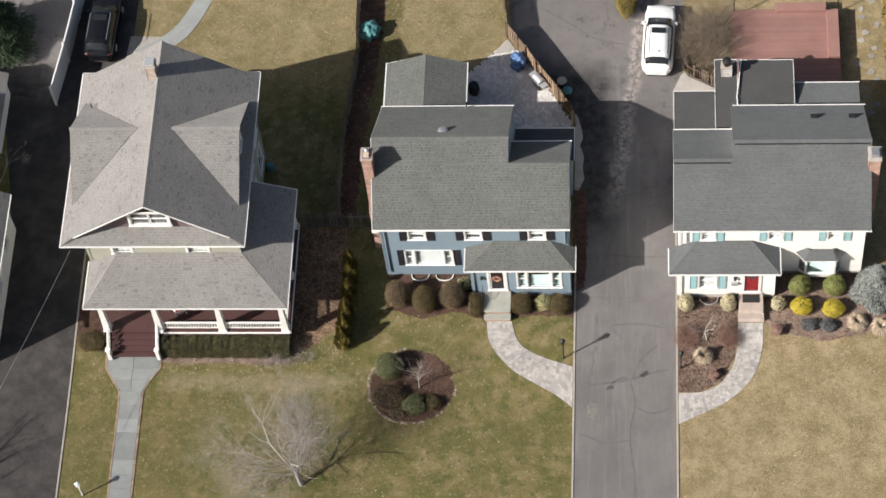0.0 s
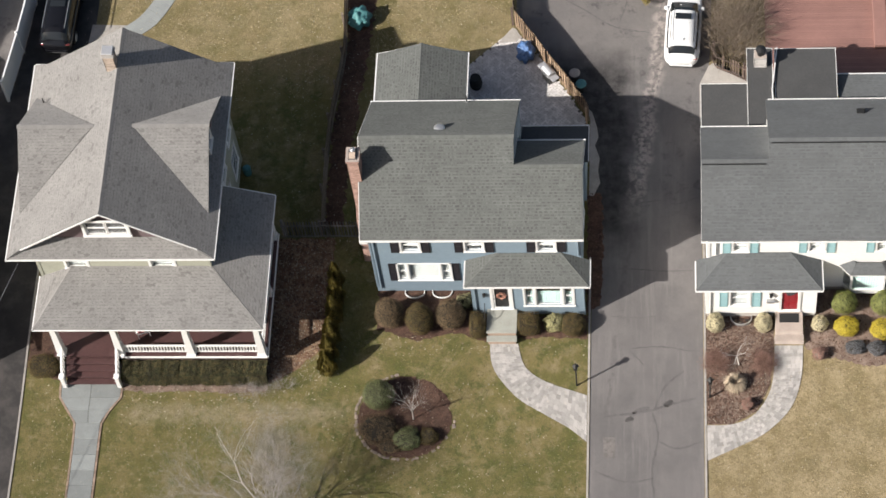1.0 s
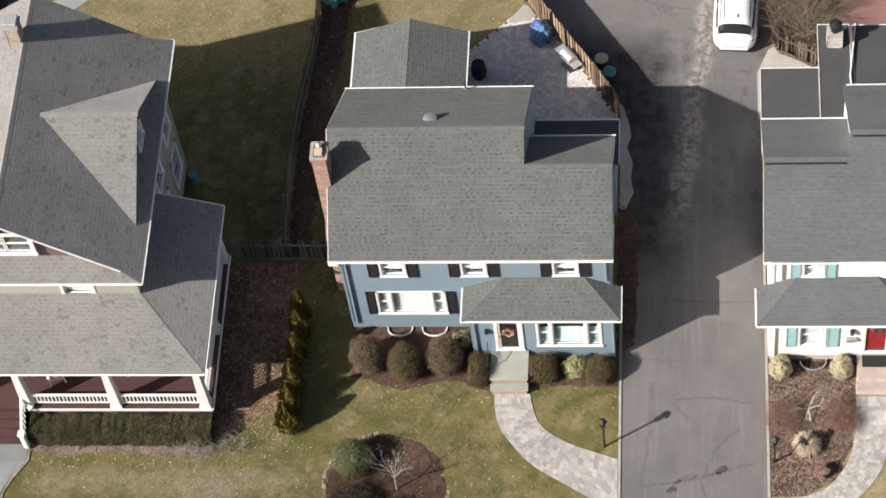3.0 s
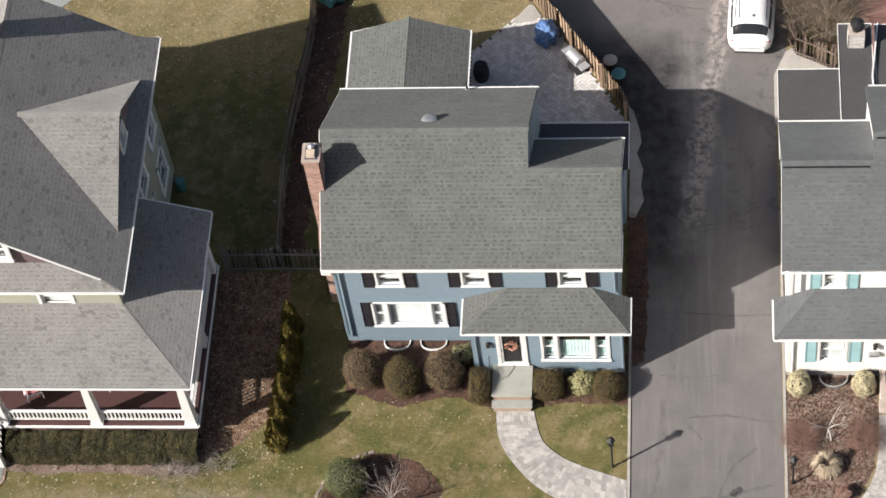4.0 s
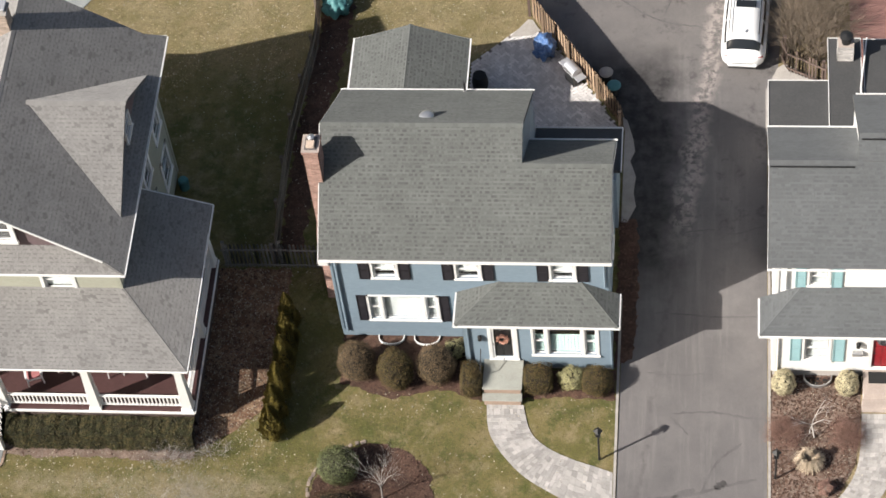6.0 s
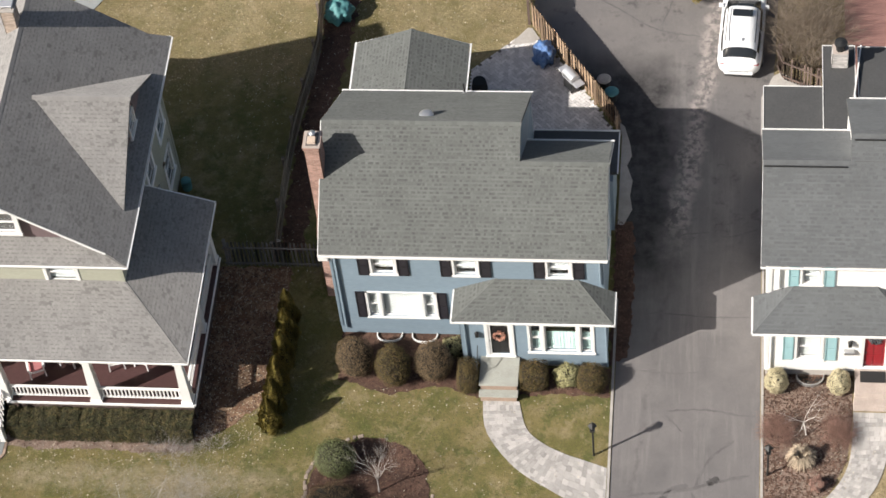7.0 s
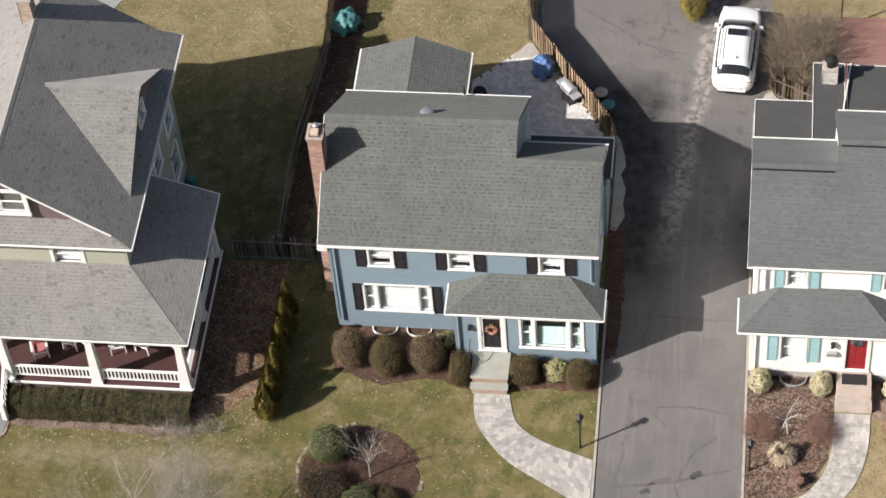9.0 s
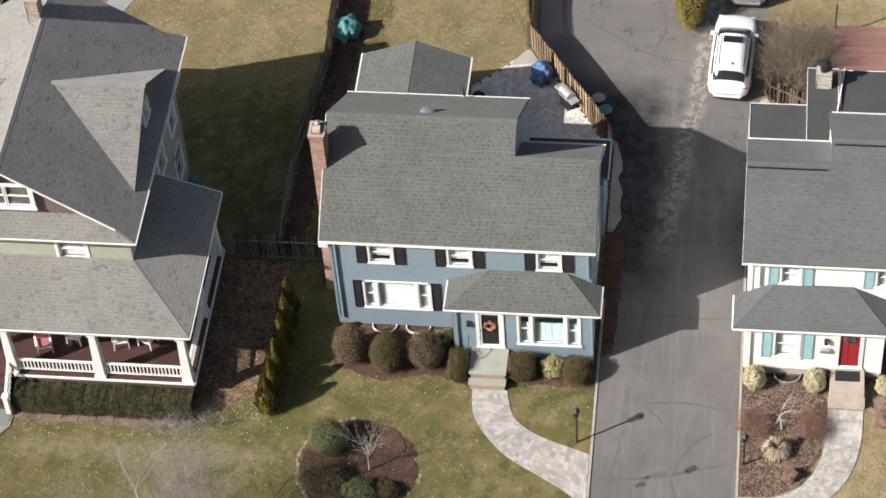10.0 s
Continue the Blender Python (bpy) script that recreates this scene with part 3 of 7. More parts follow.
def shutter(house, m, x0, x1, z0, z1, material):
    """A louvred shutter flat on the wall."""
    bm = B()
    f = 0.05
    box(bm, x0, x0 + f, -0.06, -0.024, z0, z1), box(bm, x1 - f, x1, -0.06, -0.024, z0, z1)
    for z in (z0, (z0 + z1) / 2 - f / 2, z1 - f):
        box(bm, x0 + f, x1 - f, -0.06, -0.024, z, z + f)
    z = z0 + f
    while z < z1 - f - 0.03:
        quad(bm, (x0 + f, -0.052, z), (x1 - f, -0.052, z), (x1 - f, -0.03, z + 0.05), (x0 + f, -0.03, z + 0.05))
        z += 0.045
    return part("shutter", bm, material, house, m=m)


def trim(house, name, p0, p1, w, h, material="white", label=""):
    if name in ("gutter", "rake_board"):
        w, h = w * 0.75, h * 0.7
    return part(name, beam(B(), p0, p1, w, h), material, house, label)


def bricks(bm_b, bm_m, x0, x1, y0, y1, z0, z1, row=0.075, length=0.21):
    """A brick stack: a mortar core with courses of bricks on its four sides."""
    box(bm_m, x0 + 0.012, x1 - 0.012, y0 + 0.012, y1 - 0.012, z0, z1)
    z, k = z0, 0
    while z < z1 - 0.02:
        zt = min(z1, z + row - 0.012)
        for side in range(4):
            a0, a1 = (x0, x1) if side < 2 else (y0, y1)
            a = a0 - (length / 2 if k % 2 else 0)
            while a < a1 - 0.02:
                b0, b1 = max(a0, a), min(a1, a + length - 0.012)
                if b1 - b0 > 0.02:
                    if side == 0: box(bm_b, b0, b1, y0, y0 + 0.03, z, zt)
                    if side == 1: box(bm_b, b0, b1, y1 - 0.03, y1, z, zt)
                    if side == 2: box(bm_b, x0, x0 + 0.03, b0, b1, z, zt)
                    if side == 3: box(bm_b, x1 - 0.03, x1, b0, b1, z, zt)
                a += length
        z += row
        k += 1

# ---- ground ----
GY = [-1500, -300, -80, -40, -25, -18, -13, *KNOTS, 0, 5, 10, 15, 20, 25, 35, 60, 150, 400, 1500]
GX = [-1500, -300, -80, -45, -32, -24, -16, -8, 0, 8, 16, 24, 32, 45, 80, 300, 1500]
bm = B()
grid = [[bm.verts.new((x, y, gz(y))) for x in GX] for y in GY]
for r0, r1 in zip(grid, grid[1:]):
    for i in range(len(GX) - 1):
        bm.faces.new((r0[i], r0[i + 1], r1[i + 1], r1[i]))
ground = tagged(part("ground", bm, "lawn"), "winter lawn, patchy green and straw-coloured turf", "lawn", kind="structure")

FENCE_LINE = smooth_line([(10.98, 10.2), (10.8, 10.7), (10.42, 11.3), (9.9, 12.15), (9.22, 13.1), (8.37, 14.42), (7.68, 15.45), (6.9, 16.55)], 8)
drive = [(11.25, -60), (16.85, -60), (16.85, 12.6), (17.3, 13.6), (17.4, 15.0), (17.6, 22), (18.5, 40), (7.0, 40), (6.95, 16.9)] + [(x + 0.25, y) for x, y in FENCE_LINE[::-1][4:]] + [(11.3, 10.2), (11.35, 9.2), (11.2, 8.4), (11.35, 7.0), (11.2, 5.8), (11.25, 2)]
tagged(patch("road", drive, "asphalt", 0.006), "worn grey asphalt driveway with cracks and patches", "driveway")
left_drive = [(-21.9, -60), (-17.55, -60), (-17.5, 1), (-17.3, 11), (-16.2, 17), (-16.2, 40), (-34, 40), (-34, 10), (-23.3, 10), (-22.2, 4), (-22.0, -3)]
tagged(patch("road", [(-34, 14.0), (-22.4, 12.6), (-20.6, 12.2), (-20.1, 15.2), (-19.5, 21.6), (-18.9, 40), (-34, 40)], "asphalt", 0.011), "pale worn asphalt yard behind the neighbour's house", "driveway")
tagged(patch("road", left_drive, "asphalt_dark", 0.006), "dark asphalt driveway beside the porch house", "driveway")
# a small repair and sealed cracks
tagged(patch("asphalt_patch", [(11.9, -8.0), (12.5, -8.0), (12.5, -9.1), (11.95, -9.1)], "asphalt_old", 0.012), "small pale repair patch in the driveway", "asphalt patch")


def crack(pts, w, material="tar"):
    line = smooth_line(pts, 14)
    bm = B()
    r = random.Random(len(pts) + int(pts[0][1] * 10))
    prev = None
    for i, ((x, y), (x2, y2)) in enumerate(zip(line, line[1:] + line[-1:])):
        d = Vector((x2 - x, y2 - y)) if (x2, y2) != (x, y) else Vector((1, 0))
        taper = min(1.0, 0.25 + i / 6, 0.25 + (len(line) - 1 - i) / 6)
        nn = Vector((-d.y, d.x)).normalized() * w * taper * r.uniform(0.6, 1.3)
        ox, oy = r.uniform(-0.025, 0.025), r.uniform(-0.025, 0.025)
        cur = [bm.verts.new((x + ox + s * nn.x, y + oy + s * nn.y, gz(y + oy + s * nn.y) + 0.011)) for s in (-1, 1)]
        if prev:
            bm.faces.new((prev[0], prev[1], cur[1], cur[0]))
        prev = cur
    for f in bm.faces:
        f.normal_update()
        if f.normal.z < 0:
            f.normal_flip()
    tagged(part("crack", bm, material), "dark sealed crack in the asphalt", "crack", "driveway cracks", "structure")


for pts, w in (([(14.4, -6.5), (15.0, -5.2), (15.9, -4.4)], 0.06), ([(13.2, -3.2), (14.8, -3.1), (16.0, -3.3), (16.7, -3.35)], 0.045), ([(13.2, -3.3), (13.9, -4.1)], 0.04), ([(12.2, -1.4), (13.6, -1.5), (14.6, -1.4)], 0.035),
               ([(11.4, -7.0), (12.6, -6.8), (14.0, -6.6), (15.3, -6.2), (16.5, -5.9)], 0.06), ([(14.3, -6.6), (14.6, -8.0), (14.3, -10), (14.6, -13), (14.3, -17)], 0.05),
               ([(13.1, -7.2), (13.5, -6.6), (14.2, -6.4)], 0.1), ([(11.5, -9.8), (13, -10.4), (14.4, -10.2)], 0.05), ([(14.6, -8.2), (15.6, -8.6), (16.7, -8.2)], 0.05),
               ([(12.4, 1.35), (13.6, 1.3), (15.0, 1.2), (16.7, 1.25)], 0.035), ([(13.4, 5.2), (14.6, 5.4), (15.6, 5.2), (16.7, 5.6)], 0.035), ([(8.8, 18.8), (10.6, 17.6), (12.3, 16.4), (14.2, 16.0)], 0.035), ([(12.7, 19.8), (12.9, 18), (12.5, 16.6)], 0.03)):
    crack(pts, w)
crack([(14.95, -6.35), (15.1, -6.15), (15.35, -6.1)], 0.14, "tar_dark")
crack([(13.0, -7.15), (13.2, -7.0), (13.4, -7.05)], 0.1, "tar_dark")

# kerb edging along the driveways
for x, lab in ((11.17, "thin pale edging strip along the drive"), (16.93, "thin pale edging strip along the drive"), (-17.48, "worn edging strip along the drive")):
    bm = B()
    ys = [-60, *KNOTS, 6 if x > 15 else 2]
    for y0, y1 in zip(ys, ys[1:]):
        vs = [bm.verts.new(p) for p in ((x - 0.05, y0, gz(y0) - 0.1), (x + 0.05, y0, gz(y0) - 0.1), (x + 0.05, y1, gz(y1) - 0.1), (x - 0.05, y1, gz(y1) - 0.1), (x - 0.05, y0, gz(y0) + 0.05), (x + 0.05, y0, gz(y0) + 0.05), (x + 0.05, y1, gz(y1) + 0.05), (x - 0.05, y1, gz(y1) + 0.05))]
        for f in ((4, 5, 6, 7), (0, 1, 5, 4), (1, 2, 6, 5), (2, 3, 7, 6), (3, 0, 4, 7)):
            bm.faces.new([vs[i] for i in f])
    tagged(part("kerb", bm, "concrete"), lab, "edging", kind="structure")


# mulch beds
def ragged(poly, seed, step=0.16, amp=0.07):
    """An outline broken into short uneven pieces."""
    r = random.Random(seed)
    out = []
    for (x0, y0), (x1, y1) in zip(poly, poly[1:] + poly[:1]):
        k = max(1, round(math.hypot(x1 - x0, y1 - y0) / step))
        out += [(x0 + (x1 - x0) * i / k + r.uniform(-amp, amp), y0 + (y1 - y0) * i / k + r.uniform(-amp, amp)) for i in range(k)]
    return out


def bed(poly, label, chips=900, seed=1, soil="mulch", amp=0.07):
    poly = ragged(poly, seed, amp=amp)
    tagged(patch("mulch_bed", poly, soil, 0.02), label, "mulch bed")
    r = random.Random(seed)
    xs, ys = [p[0] for p in poly], [p[1] for p in poly]
    bm = B()
    k = 0
    while k < chips:
        x, y = r.uniform(min(xs), max(xs)), r.uniform(min(ys), max(ys))
        k += 1
        if not inside(x, y, poly):
            continue
        a, s = r.uniform(0, 6.3), r.uniform(0.02, 0.055)
        c, d = Vector((math.cos(a), math.sin(a), r.uniform(-0.4, 0.4))) * s, Vector((-math.sin(a), math.cos(a), r.uniform(-0.4, 0.4))) * s * 0.45
        p = Vector((x, y, gz(y) + 0.04))
        quad(bm, p - c - d, p + c - d, p + c + d, p - c + d)
    tagged(part("bark_chips", bm, "bark_chip"), "scattered bark chips on the bed", "bark chips", kind="stuff")


def ring(cx, cy, rx, ry, n=28, wob=0.06, seed=2):
    r = random.Random(seed)
    return [(cx + rx * math.cos(2 * math.pi * i / n) * (1 + r.uniform(-wob, wob)), cy + ry * math.sin(2 * math.pi * i / n) * (1 + r.uniform(-wob, wob))) for i in range(n)]


island = ring(2.05, -6.95, 2.35, 2.2, 30, 0.03)
bed(island, "oval island bed of dark bark mulch in the lawn", 2200, 3)
bed([(0.4, 0.2), (0.4, -2.1), (1.3, -2.4), (2.5, -2.78), (3.5, -2.52), (4.4, -2.38), (5.1, -2.5), (6.0, -2.8), (6.0, -1.4), (5.3, -1.4), (5.3, 0.2)], "mulch bed along the blue house wall", 900, 4)
bed([(7.6, -1.4), (7.6, -2.65), (9.8, -2.6), (11.1, -2.65), (11.1, -1.4)], "mulch bed beside the blue house steps", 600, 5)
bed([(11.0, 5.9), (11.0, -1.2), (11.7, -0.8), (11.85, 2.4), (11.75, 5.2), (11.6, 5.9)], "narrow dark bed between house and drive", 600, 6)
bed([(-5.0, 3.2), (-5.0, -5.2), (-3.6, -4.4), (-2.3, -3.2), (-2.1, 1.0), (-2.0, 3.2)], "bare leaf-strewn ground between the houses", 2200, 7, "soil_red")
bed([(17.0, -1.4), (17.0, -7.3), (18.2, -7.3), (19.4, -6.6), (20.1, -5.2), (20.35, -3.2), (20.35, -1.4)], "red-brown mulch bed before the white house", 4200, 8, "mulch_red", 0.02)
bed([(21.9, 0.1), (21.9, -3.2), (23.2, -3.7), (25.0, -4.2), (28.2, -3.6), (31.0, -2.8), (31, 0.1)], "shrub bed along the white house", 1800, 9, "mulch_red")
bed([(-17.4, -1.5), (-17.4, -4.2), (-15.6, -5.0), (-15.6, -1.5)], "small bed beside the porch steps", 500, 10)
bed([(-12.4, -3.6), (-12.45, -5.5), (-11, -5.6), (-9, -5.5), (-7, -5.65), (-4.9, -5.55), (-4.9, -3.6)], "bed under the clipped hedge", 500, 11, "mulch_red")
bed([(-2.3, 19.5), (-2.15, 14.7), (-2.65, 9.6), (-2.65, 4), (-1.75, 4), (-1.6, 8), (-1.25, 12), (-0.95, 15), (-0.7, 19.5)], "bare strip of soil along the fence", 1800, 12, amp=0.14)
# stone edge of the island
edge = ring(2.05, -6.95, 2.45, 2.3, 64, 0.015, 5)
island_edge = thing("stone_edging", (2.05, -6.95, gz(-7)), "ring of small pale edging stones round the bed", "stone edging")
r = random.Random(9)
for (x, y), (x2, y2) in zip(edge, edge[1:] + edge[:1]):
    if x > 1.6 and r.random() < (0.55 if y < -7 else 0.9):
        continue
    a = math.atan2(y2 - y, x2 - x)
    bm = B()
    box(bm, -r.uniform(0.06, 0.13), r.uniform(0.06, 0.13), -0.08, r.uniform(0.02, 0.1), -0.04, 0.015 + r.uniform(0, 0.03), 0.015)
    part("edging_stone", bm, "edging_stone", island_edge, m=Matrix.Translation((x + r.uniform(-0.04, 0.04), y, gz(y))) @ Matrix.Rotation(a + r.uniform(-0.35, 0.35), 4, "Z"))


# paved walks: a strip between two lines, with its small pavers
def paved(left, right, name, label, cross=5, along=0.2, material="paver", seed=1):
    base = patch(name, left + right[::-1], "sand", 0.008)
    tagged(base, label, "walk")
    r = random.Random(seed)
    bm = B()
    acc = 0.0
    n = len(left)
    for i in range(n - 1):
        l0, l1, r0, r1 = (Vector(p) for p in (left[i], left[i + 1], right[i], right[i + 1]))
        k = max(1, round(((l1 - l0).length + (r1 - r0).length) / 2 / along))
        for j in range(k):
            a0, a1, b0, b1 = l0.lerp(l1, j / k), l0.lerp(l1, (j + 1) / k), r0.lerp(r1, j / k), r0.lerp(r1, (j + 1) / k)
            cuts, c = [0.0], r.uniform(0.4, 1.0) / cross
            while c < 1 - 0.4 / cross:
                cuts.append(c)
                c += r.choice((0.65, 1.0, 1.35)) / cross
            cuts.append(1.0)
            for c0, c1 in zip(cuts, cuts[1:]):
                q = [a0.lerp(b0, c0 + 0.004), a0.lerp(b0, c1 - 0.004), a1.lerp(b1, c1 - 0.004), a1.lerp(b1, c0 + 0.004)]
                d = (a1 - a0).normalized() * 0.004 if (a1 - a0).length else Vector((0, 0))
                q = [q[0] + d, q[1] + d, q[2] - d, q[3] - d]
                h = 0.03 + r.uniform(0, 0.006)
                top = [bm.verts.new((p.x, p.y, gz(p.y) + h)) for p in q]
                low = [bm.verts.new((p.x, p.y, gz(p.y) + 0.015)) for p in q]
                bm.faces.new(top)
                for e in range(4):
                    bm.faces.new((top[e], low[e], low[(e + 1) % 4], top[(e + 1) % 4]))
    bmesh.ops.recalc_face_normals(bm, faces=bm.faces)
    part("pavers", bm, material, base, kind="stuff")


wl = smooth_line([(6.18, -2.95), (6.42, -4.34), (7.6, -5.85), (9.05, -6.8), (10.2, -7.5), (11.1, -8.25)], 5)
wr = smooth_line([(7.6, -2.95), (7.93, -4.1), (8.6, -4.75), (9.5, -5.2), (10.4, -5.5), (11.1, -5.75)], 5)
paved(wl, wr, "pavement", "curved walk of pale concrete pavers to the blue house", 7, 0.17)
wl = smooth_line([(20.38, -3.05), (20.25, -4.9), (19.9, -5.95), (19.2, -6.85), (18.2, -7.3), (17.0, -7.35)], 5)
wr = smooth_line([(21.78, -3.05), (21.65, -4.8), (21.1, -6.4), (19.9, -7.7), (18.5, -8.5), (17.0, -9.25)], 5)
paved(wl, wr, "pavement", "curved walk of pale concrete pavers to the white house", 7, 0.17, seed=2)

# slab walk of the porch house
slabs = thing("slab_walk", (-13.9, -5.2, gz(-5.2)), "straight walk of grey bluestone slabs edged in brick", "walk")
bm = B()
prof = [(-5.05, -15.5, -12.4), (-5.9, -15.45, -12.45), (-6.6, -15.0, -12.95), (-7.3, -14.55, -13.3)]
yy = -7.3
while yy > -24:
    prof.append((yy - 0.86, -14.52, -13.32))
    yy -= 0.86
for (y0, a0, b0), (y1, a1, b1) in zip(prof, prof[1:]):
    wide = b0 - a0 > 2
    ks = (0, 0.5, 1) if wide else (0, 1)
    for c0, c1 in zip(ks, ks[1:]):
        q = [(a0 + (b0 - a0) * c0 + 0.01, y0 - 0.01), (a0 + (b0 - a0) * c1 - 0.01, y0 - 0.01), (a1 + (b1 - a1) * c1 - 0.01, y1 + 0.01), (a1 + (b1 - a1) * c0 + 0.01, y1 + 0.01)]
        bq = B()
        top = [bq.verts.new((x, y, gz(y) + 0.045)) for x, y in q]
        low = [bq.verts.new((x, y, gz(y) - 0.02)) for x, y in q]
        bq.faces.new(top)
        for e in range(4):
            bq.faces.new((top[e], low[e], low[(e + 1) % 4], top[(e + 1) % 4]))
        bmesh.ops.recalc_face_normals(bq, faces=bq.faces)
        part("slab", bq, "bluestone", slabs)
    for sg, p, q in ((-1, (a0, y0), (a1, y1)), (1, (b0, y0), (b1, y1))):
        d = Vector(q) - Vector(p)
        k = max(1, int(d.length / 0.21))
        for i in range(k):
            s, e = Vector(p) + d * (i / k), Vector(p) + d * ((i + 0.92) / k)
            beam(bm, (s.x + sg * 0.06, s.y, gz(s.y) + 0.02), (e.x + sg * 0.06, e.y, gz(e.y) + 0.02), 0.1, 0.06)
part("brick_border", bm, "edging", slabs, kind="stuff")
# back garden path of the porch house
bp = smooth_line([(-15.6, 15.6), (-14.3, 16.4), (-13.2, 17.4), (-12.2, 19.4), (-11.4, 22)], 5)
bl_, br_ = [(x - 0.45, y + 0.3) for x, y in bp], [(x + 0.45, y - 0.3) for x, y in bp]
paved(bl_, br_, "pavement", "grey stone path in the back garden", 1, 0.9, "bluestone", 3)
tagged(patch("pavement", [(-16.6, 14.6), (-14.9, 14.8), (-13.6, 16.0), (-14.2, 16.9), (-16.4, 17.0)], "concrete", 0.012), "grey concrete pad behind the porch house", "paving")

# patio of herringbone pavers
patio = [(4.5, 7.6), (4.5, 14.0), (5.6, 15.1), (6.7, 16.2)] + [(x - 0.1, y) for x, y in FENCE_LINE[::-1] if y < 15.9] + [(10.9, 7.6)]
pat = tagged(patch("patio", patio, "joint_dark", 0.008), "patio of grey brick pavers laid in herringbone", "patio")
bm = B()
r = random.Random(4)
L, Wd = 0.28, 0.14
ca, sa = math.cos(radians(45)), math.sin(radians(45))
for i in range(-60, 130):
    for j in range(-70, 100):
        # unit of the herringbone: one paver along, one across
        for o in (0, 1):
            if (i - j) % 4 == 0 and o == 0:
                cx, cy, w, h = i * Wd + L / 2, j * Wd + Wd / 2, L, Wd
            elif (i - j) % 4 == 3 and o == 1:
                cx, cy, w, h = i * Wd + Wd / 2, j * Wd + L / 2 + 0 * Wd, Wd, L
            else:
                continue
            x, y = 6.5 + cx * ca - cy * sa, 8.5 + cx * sa + cy * ca
            if not inside(x, y, patio):
                continue
            hh = gz(y) + 0.028 + r.uniform(0, 0.006)
            pts = []
            for sx, sy in ((-1, -1), (1, -1), (1, 1), (-1, 1)):
                dx, dy = sx * (w / 2 - 0.009), sy * (h / 2 - 0.009)
                pts.append((x + dx * ca - dy * sa, y + dx * sa + dy * ca))
            top = [bm.verts.new((a, b, hh)) for a, b in pts]
            low = [bm.verts.new((a, b, hh - 0.03)) for a, b in pts]
            bm.faces.new(top)
            for e in range(4):
                bm.faces.new((top[e], low[e], low[(e + 1) % 4], top[(e + 1) % 4]))
part("pavers", bm, "paver_dark", pat, kind="stuff")
tagged(patch("pavement", [(6.0, 15.4), (6.75, 16.4), (6.95, 16.35), (7.3, 15.75), (6.9, 15.5)], "concrete", 0.04), "pale concrete corner of the patio", "paving")
tagged(patch("pavement", [(11.05, 5.7), (11.05, 10.4), (10.85, 11.2), (11.15, 10.9), (11.42, 9.9), (11.5, 9.3), (11.32, 8.8), (11.58, 8.0), (11.5, 7.2), (11.62, 6.5), (11.3, 5.7)], "concrete", 0.03), "pale stone flags at the house corner", "paving")
tagged(patch("pavement", [(16.8, 10.2), (16.8, 12.6), (17.3, 13.8), (17.6, 14.0), (19.3, 13.0), (19.3, 10.2)], "concrete", 0.012), "pale concrete corner behind the white house", "paving")


# ---- blue house ----
def T(x, y, z, rz=0):
    return Matrix.Translation((x, y, z)) @ Matrix.Rotation(radians(rz), 4, "Z")


blue = thing("house", (5.6, 3.9, 0.35), "blue clapboard colonial house with grey shingle roof and white trim", "house", lift=0.15)
EZ, EY = 5.5, -0.02         # front eave
RY, RZ = 4.15, 8.52         # main ridge
k1 = (RZ - EZ) / (RY - EY)
SY = 2.95                   # lower ridge of the right part
SZ = EZ + k1 * (SY - EY)
XS = 7.64
# front wall: openings in wall coordinates (x from 0.38)
WX = 0.38
ups = [(1.98, 2.85), (5.16, 6.01), (8.73, 9.57)]
op = [(a - WX, b - WX, 4.26, 5.32) for a, b in ups] + [(1.62 - WX, 4.23 - WX, 1.45, 2.98)]
wall(blue, T(WX, 0.1, 0), 10.42, 5.42, op, "blue", z0=0.3)
wall(blue, T(10.8, 0.1, 0, 90), 5.3, 5.42, [(1.2, 2.1, 3.9, 5.1), (3.0, 3.9, 1.6, 2.9)], "blue", z0=0.5)
wall(blue, T(0.38, 7.8, 0, -90), 7.7, 5.42, [], "blue", z0=0.5)
wall(blue, T(XS, 7.8, 0, 180), XS - 0.38, 5.7, [], "blue", z0=0.4)
wall(blue, T(XS, 2.9, 0, 90), 4.9, 5.5, [], "blue", z0=0.4)
wall(blue, T(10.8, 5.4, 0, 180), 10.8 - XS, 5.42, [], "blue", z0=0.4)
# foundation
bm = B()
box(bm, 0.42, 10.76, 0.14, 5.3, 0.0, 0.76)
box(bm, 0.42, XS - 0.04, 5.3, 7.7, 0.0, 0.76)
part("foundation", bm, "foundation", blue)
# gable ends
for x, prof in ((0.38, ((0.1, 5.42), (7.8, 5.75), (RY, RZ - 0.12))), (10.64, ((0.1, 5.42), (5.4, 5.6), (SY, SZ - 0.12))), (XS - 0.16, ((2.95, 5.4), (7.8, 5.5), (7.8, 5.75), (RY, RZ - 0.12), (2.95, SZ - 0.1)))):
    bm = B()
    a = [bm.verts.new((x, y, z)) for y, z in prof]
    b = [bm.verts.new((x + 0.16, y, z)) for y, z in prof]
    bm.faces.new(a), bm.faces.new(b[::-1])
    for i in range(len(prof)):
        j = (i + 1) % len(prof)
        bm.faces.new((a[i], b[i], b[j], a[j]))
    bmesh.ops.recalc_face_normals(bm, faces=bm.faces)
    part("gable_wall", bm, "blue", blue)
RYB, RZB = 8.0, 5.76
G1 = "roof_green"
roof(blue, [(0, EY, EZ), (11.0, EY, EZ), (11.0, SY, SZ), (0, SY, SZ)], G1, seed=11)
roof(blue, [(0, SY, SZ), (XS, SY, SZ), (XS, RY, RZ), (0, RY, RZ)], G1, seed=12)
roof(blue, [(XS + 0.05, RYB, RZB), (0.15, RYB, RZB), (0.0, RY, RZ), (XS, RY, RZ)], G1, seed=13)
